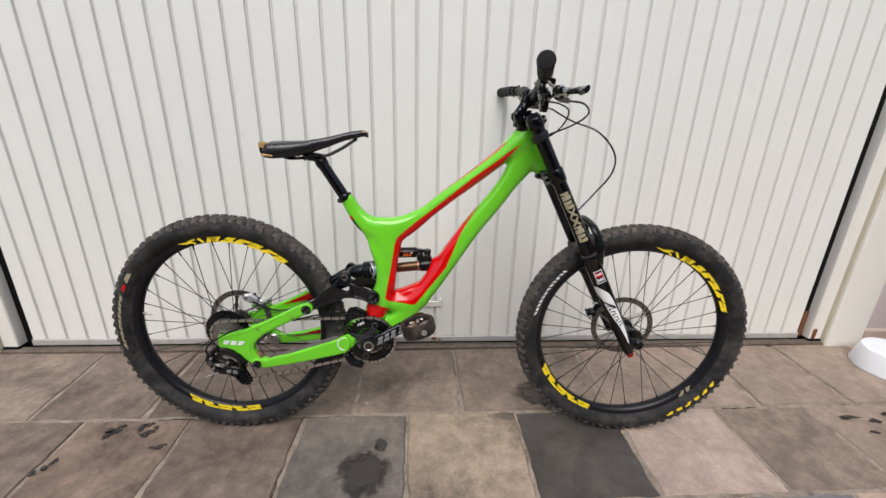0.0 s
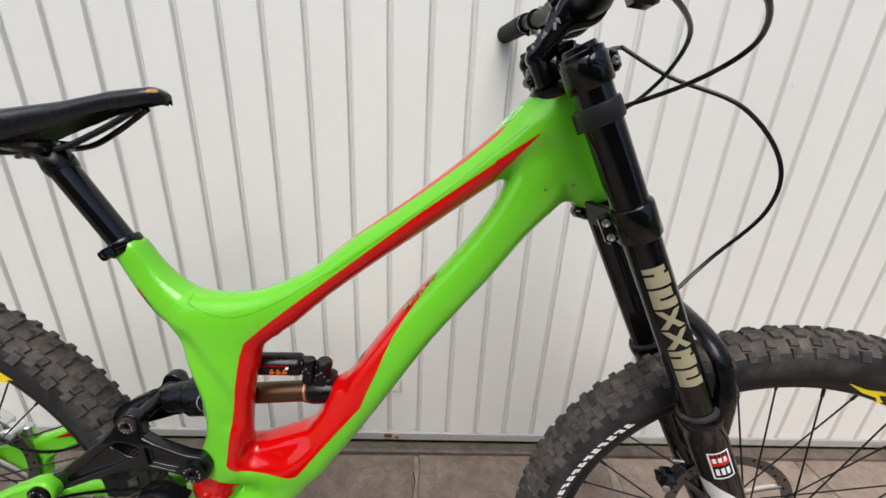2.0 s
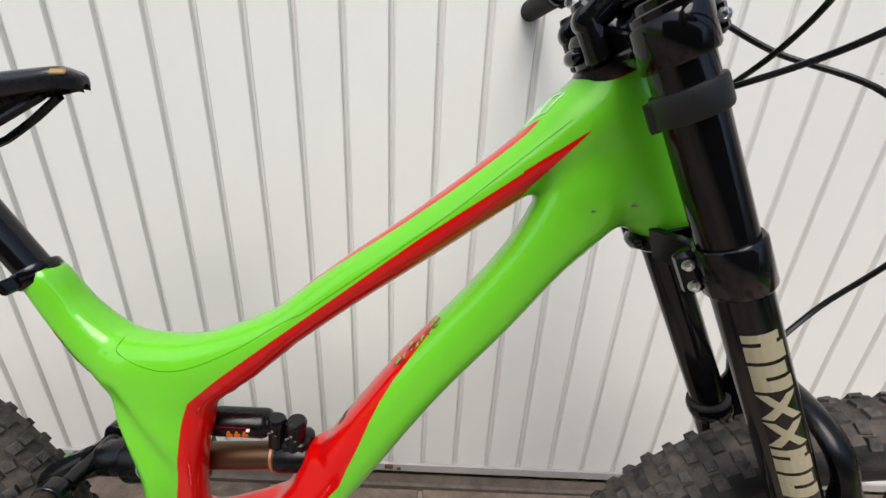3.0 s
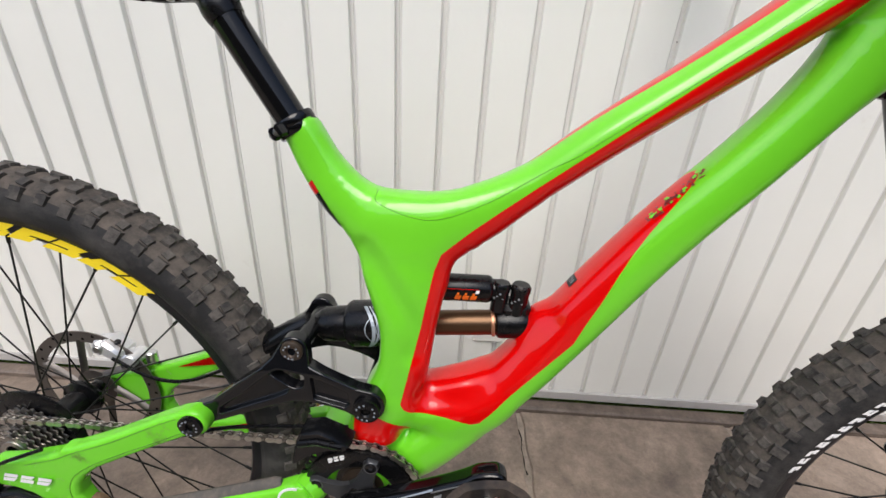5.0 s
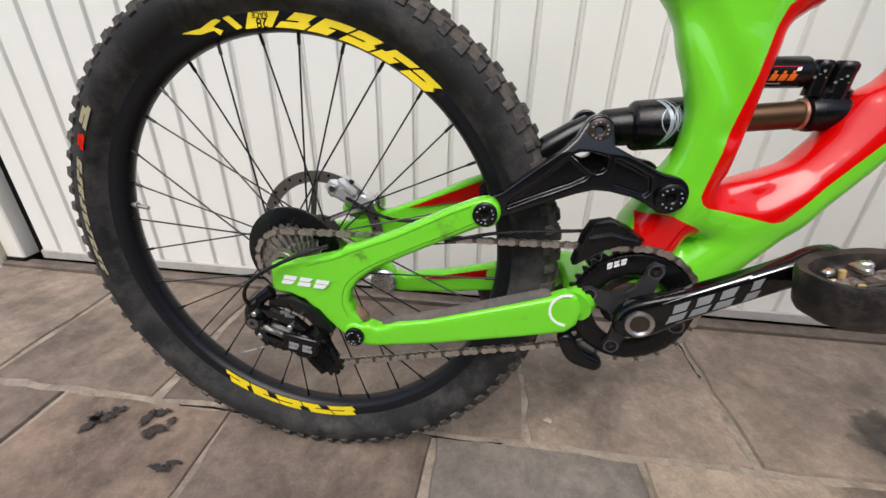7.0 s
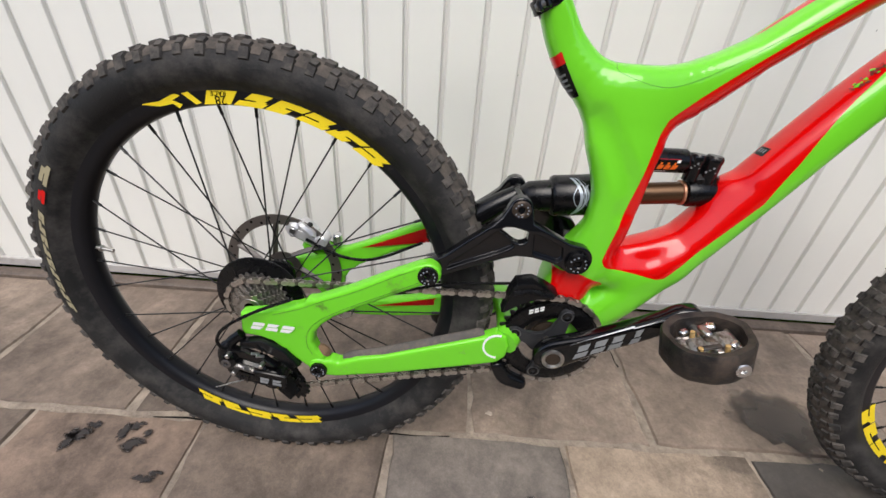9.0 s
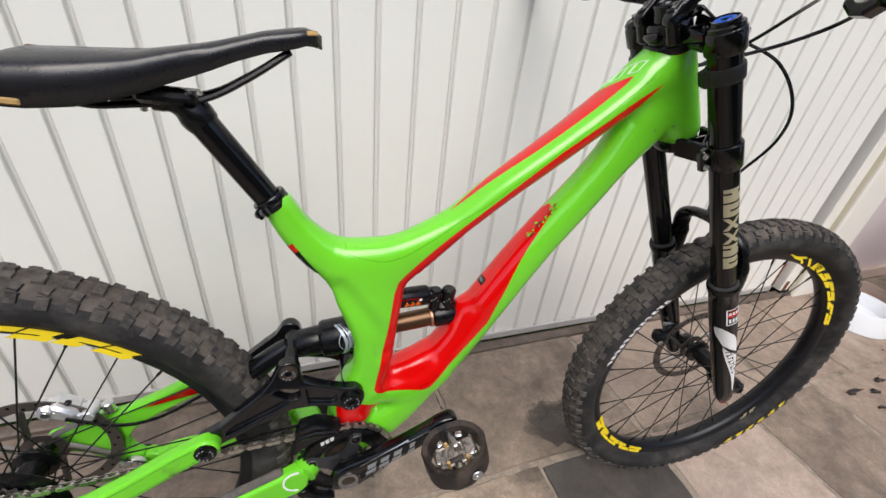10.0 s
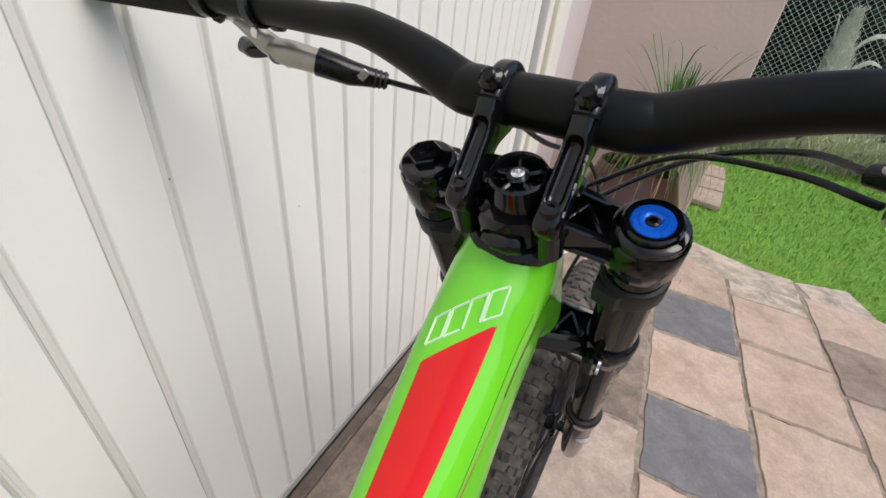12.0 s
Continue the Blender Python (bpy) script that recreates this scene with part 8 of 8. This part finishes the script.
SPECIAL = {(0, -0.785): "stone_brown", (0, -0.42): "stone_brown", (0, 0.28): "stone_tan", (0, -1.28): "stone_tan", (0, 0.66): "stone_tan", (0, 1.19): "stone_pink", (0, 1.77): "stone_pink", (0, 2.135): "stone_pink", (0, 2.51): "stone_light",
           (1, -0.95): "stone_brown", (1, -0.59): "stone_umber", (1, -0.25): "stone_brown", (1, 0.11): "stone_grey", (1, 0.47): "stone_sand", (1, 0.84): "stone_slate", (1, 1.19): "stone_rose", (1, 1.575): "stone_tan", (1, 1.925): "stone_pink", (1, 2.42): "stone_pale",
           (2, 1.425): "stone_blue", (2, 1.75): "stone_light", (2, 2.115): "stone_blue", (2, 2.45): "stone_light", (2, 1.10): "stone_light", (3, 1.52): "stone_light", (3, 1.87): "stone_light", (3, 2.24): "stone_light", (3, 1.16): "stone_brown", (3, 2.60): "stone_pale"}
pick = random.Random(4)
for row in range(len(ROWS_Y) - 1):
    y1, y0 = ROWS_Y[row], ROWS_Y[row + 1]
    xs = JOINTS.get(row) or [-1.6 + 0.37 * i + pick.uniform(-0.05, 0.05) for i in range(12)] + [2.80]
    for xa, xb in zip(xs[:-1], xs[1:]):
        kind = SPECIAL.get((row, xa)) or pick.choice(["stone_brown", "stone_pink", "stone_tan", "stone_pink", "stone_grey"] if xa < 1.0 or row < 3 else ["stone_light", "stone_pink", "stone_light"])
        k = [pick.uniform(-0.012, 0.012) for _ in range(2)]
        paving("paving_stone", [(xa + J, y0 + J), (xb - J, y0 + J), (xb - J + k[1], y1 - J), (xa + J + k[0], y1 - J)], kind, 100 * row + int(xa * 37))
for i, (x, y, w, d, a) in enumerate(((2.90, 0.33, 0.26, 0.40, 20), (2.85, 0.05, 0.20, 0.24, 0), (2.87, -0.23, 0.22, 0.26, -16), (2.70, -0.52, 0.26, 0.30, -28))):
    c, s = math.cos(radians(-a)), math.sin(radians(-a))
    paving("edge_stone", [(x + c * u - s * v, y + s * u + c * v) for u, v in ((-w / 2, -d / 2), (w / 2, -d / 2), (w / 2, d / 2), (-w / 2, d / 2))], "stone_pale", 900 + i)


def stain(x, y, rx, ry, seed, label, rough=0.5, mat="stain"):
    """A damp or oily patch with an uneven edge."""
    r = random.Random(seed)
    ph = [r.uniform(0, 6.28) for _ in range(3)]
    out = []
    for i in range(36):
        a = 2 * math.pi * i / 36
        k = 1 + rough * (0.22 * math.sin(2 * a + ph[0]) + 0.20 * math.sin(3 * a + ph[1]) + 0.16 * math.sin(7 * a + ph[2]) + r.uniform(-0.14, 0.14))
        out.append((rx * k * math.cos(a), ry * k * math.sin(a)))
    ob = part("stain", Build().prism(out, 0.0006, shift(x, y, 0.0012), bevel=0.0002), M[mat], pavement, smooth=False)
    return tagged(ob, label)


stain(0.355, 0.685, 0.088, 0.105, 1, "dark oily patch on the stone", 0.5, "oil")
stain(0.385, 0.79, 0.028, 0.032, 2, "small dark oily spot", 0.5, "oil")
stain(0.975, 1.02, 0.125, 0.085, 5, "dark damp patch on the stone", 0.7, "damp")
for i, (x, y, rx, ry) in enumerate(((-0.47, 0.872, 0.020, 0.010), (-0.455, 0.895, 0.012, 0.008), (-0.36, 0.865, 0.022, 0.012), (-0.375, 0.90, 0.014, 0.008), (-0.345, 0.885, 0.010, 0.006), (-0.30, 0.80, 0.016, 0.007), (-0.48, 0.862, 0.012, 0.016), (-0.39, 0.882, 0.010, 0.014), (-0.285, 0.812, 0.012, 0.006), (-0.57, 0.735, 0.010, 0.008), (-0.585, 0.715, 0.007, 0.010), (-0.56, 0.760, 0.006, 0.012), (2.03, 0.86, 0.03, 0.010), (2.12, 0.84, 0.02, 0.008), (2.20, 0.87, 0.024, 0.009), (2.06, 0.79, 0.015, 0.006), (2.26, 0.80, 0.018, 0.007))):
    stain(x, y, rx * 1.2, ry * 1.3, 20 + i, "scattered dark speck of dirt", 1.6)
for x, y, r0, seed in ((0.322, 0.982, 0.0075, 3), (0.980, 0.905, 0.004, 4)):
    r = random.Random(seed)
    out = [(r0 * r.uniform(0.6, 1.25) * math.cos(a * 0.628), r0 * r.uniform(0.45, 1.0) * math.sin(a * 0.628)) for a in range(10)]
    part("speck", Build().prism(out, 0.0009, shift(x, y, 0.0012), bevel=0.0003), M["stone_pale"], pavement, "small whitish dropping")


def flecks():
    """Small crumbs of soil strewn beside the planter."""
    b, r = Build(), random.Random(31)
    for _ in range(260):
        x, y = 2.46 + r.gauss(0, 0.13), 0.66 + r.gauss(0, 0.13)
        if math.hypot(x - 2.83, y - 0.83) < 0.27:
            continue
        s = r.uniform(0.0012, 0.0042) * (1.6 if r.random() < 0.15 else 1.0)
        out = [(s * r.uniform(0.5, 1.2) * math.cos(a * 1.047), s * r.uniform(0.3, 1.0) * math.sin(a * 1.047)) for a in range(6)]
        b.prism(out, 0.0012, shift(x, y, 0.0008) @ rot(r.uniform(0, 180), "Z"))
    return tagged(part("dirt_crumbs", b, M["soil"], smooth=False), "dark crumbs of soil strewn on the stones", "dirt", kind="stuff")


flecks()
crack_rng = random.Random(17)
for row in (0, 1, 2, 3):
    y1, y0 = ROWS_Y[row], ROWS_Y[row + 1]
    for xa, xb in zip(JOINTS[row][:-1], JOINTS[row][1:]):
        if xb < -0.8 or crack_rng.random() < 0.35:
            continue
        side = crack_rng.choice((-1, 1))
        n = 9
        if crack_rng.random() < 0.6:
            s, e = sorted((crack_rng.uniform(xa, xb), crack_rng.uniform(xa, xb)))
            pts = [(s + (e - s) * k / n, y0 + side * J * 0.8 + crack_rng.uniform(-0.003, 0.003), -0.0062) for k in range(n + 1)]
        else:
            s, e = sorted((crack_rng.uniform(y0, y1), crack_rng.uniform(y0, y1)))
            pts = [(xa + side * J * 0.8 + crack_rng.uniform(-0.003, 0.003), s + (e - s) * k / n, -0.0062) for k in range(n + 1)]
        if (Vector(pts[-1]) - Vector(pts[0])).length > 0.06:
            part("crack", Build().sweep(pts, [0.0006 + 0.0016 * crack_rng.random() for _ in pts], 5), M["gap"], pavement)
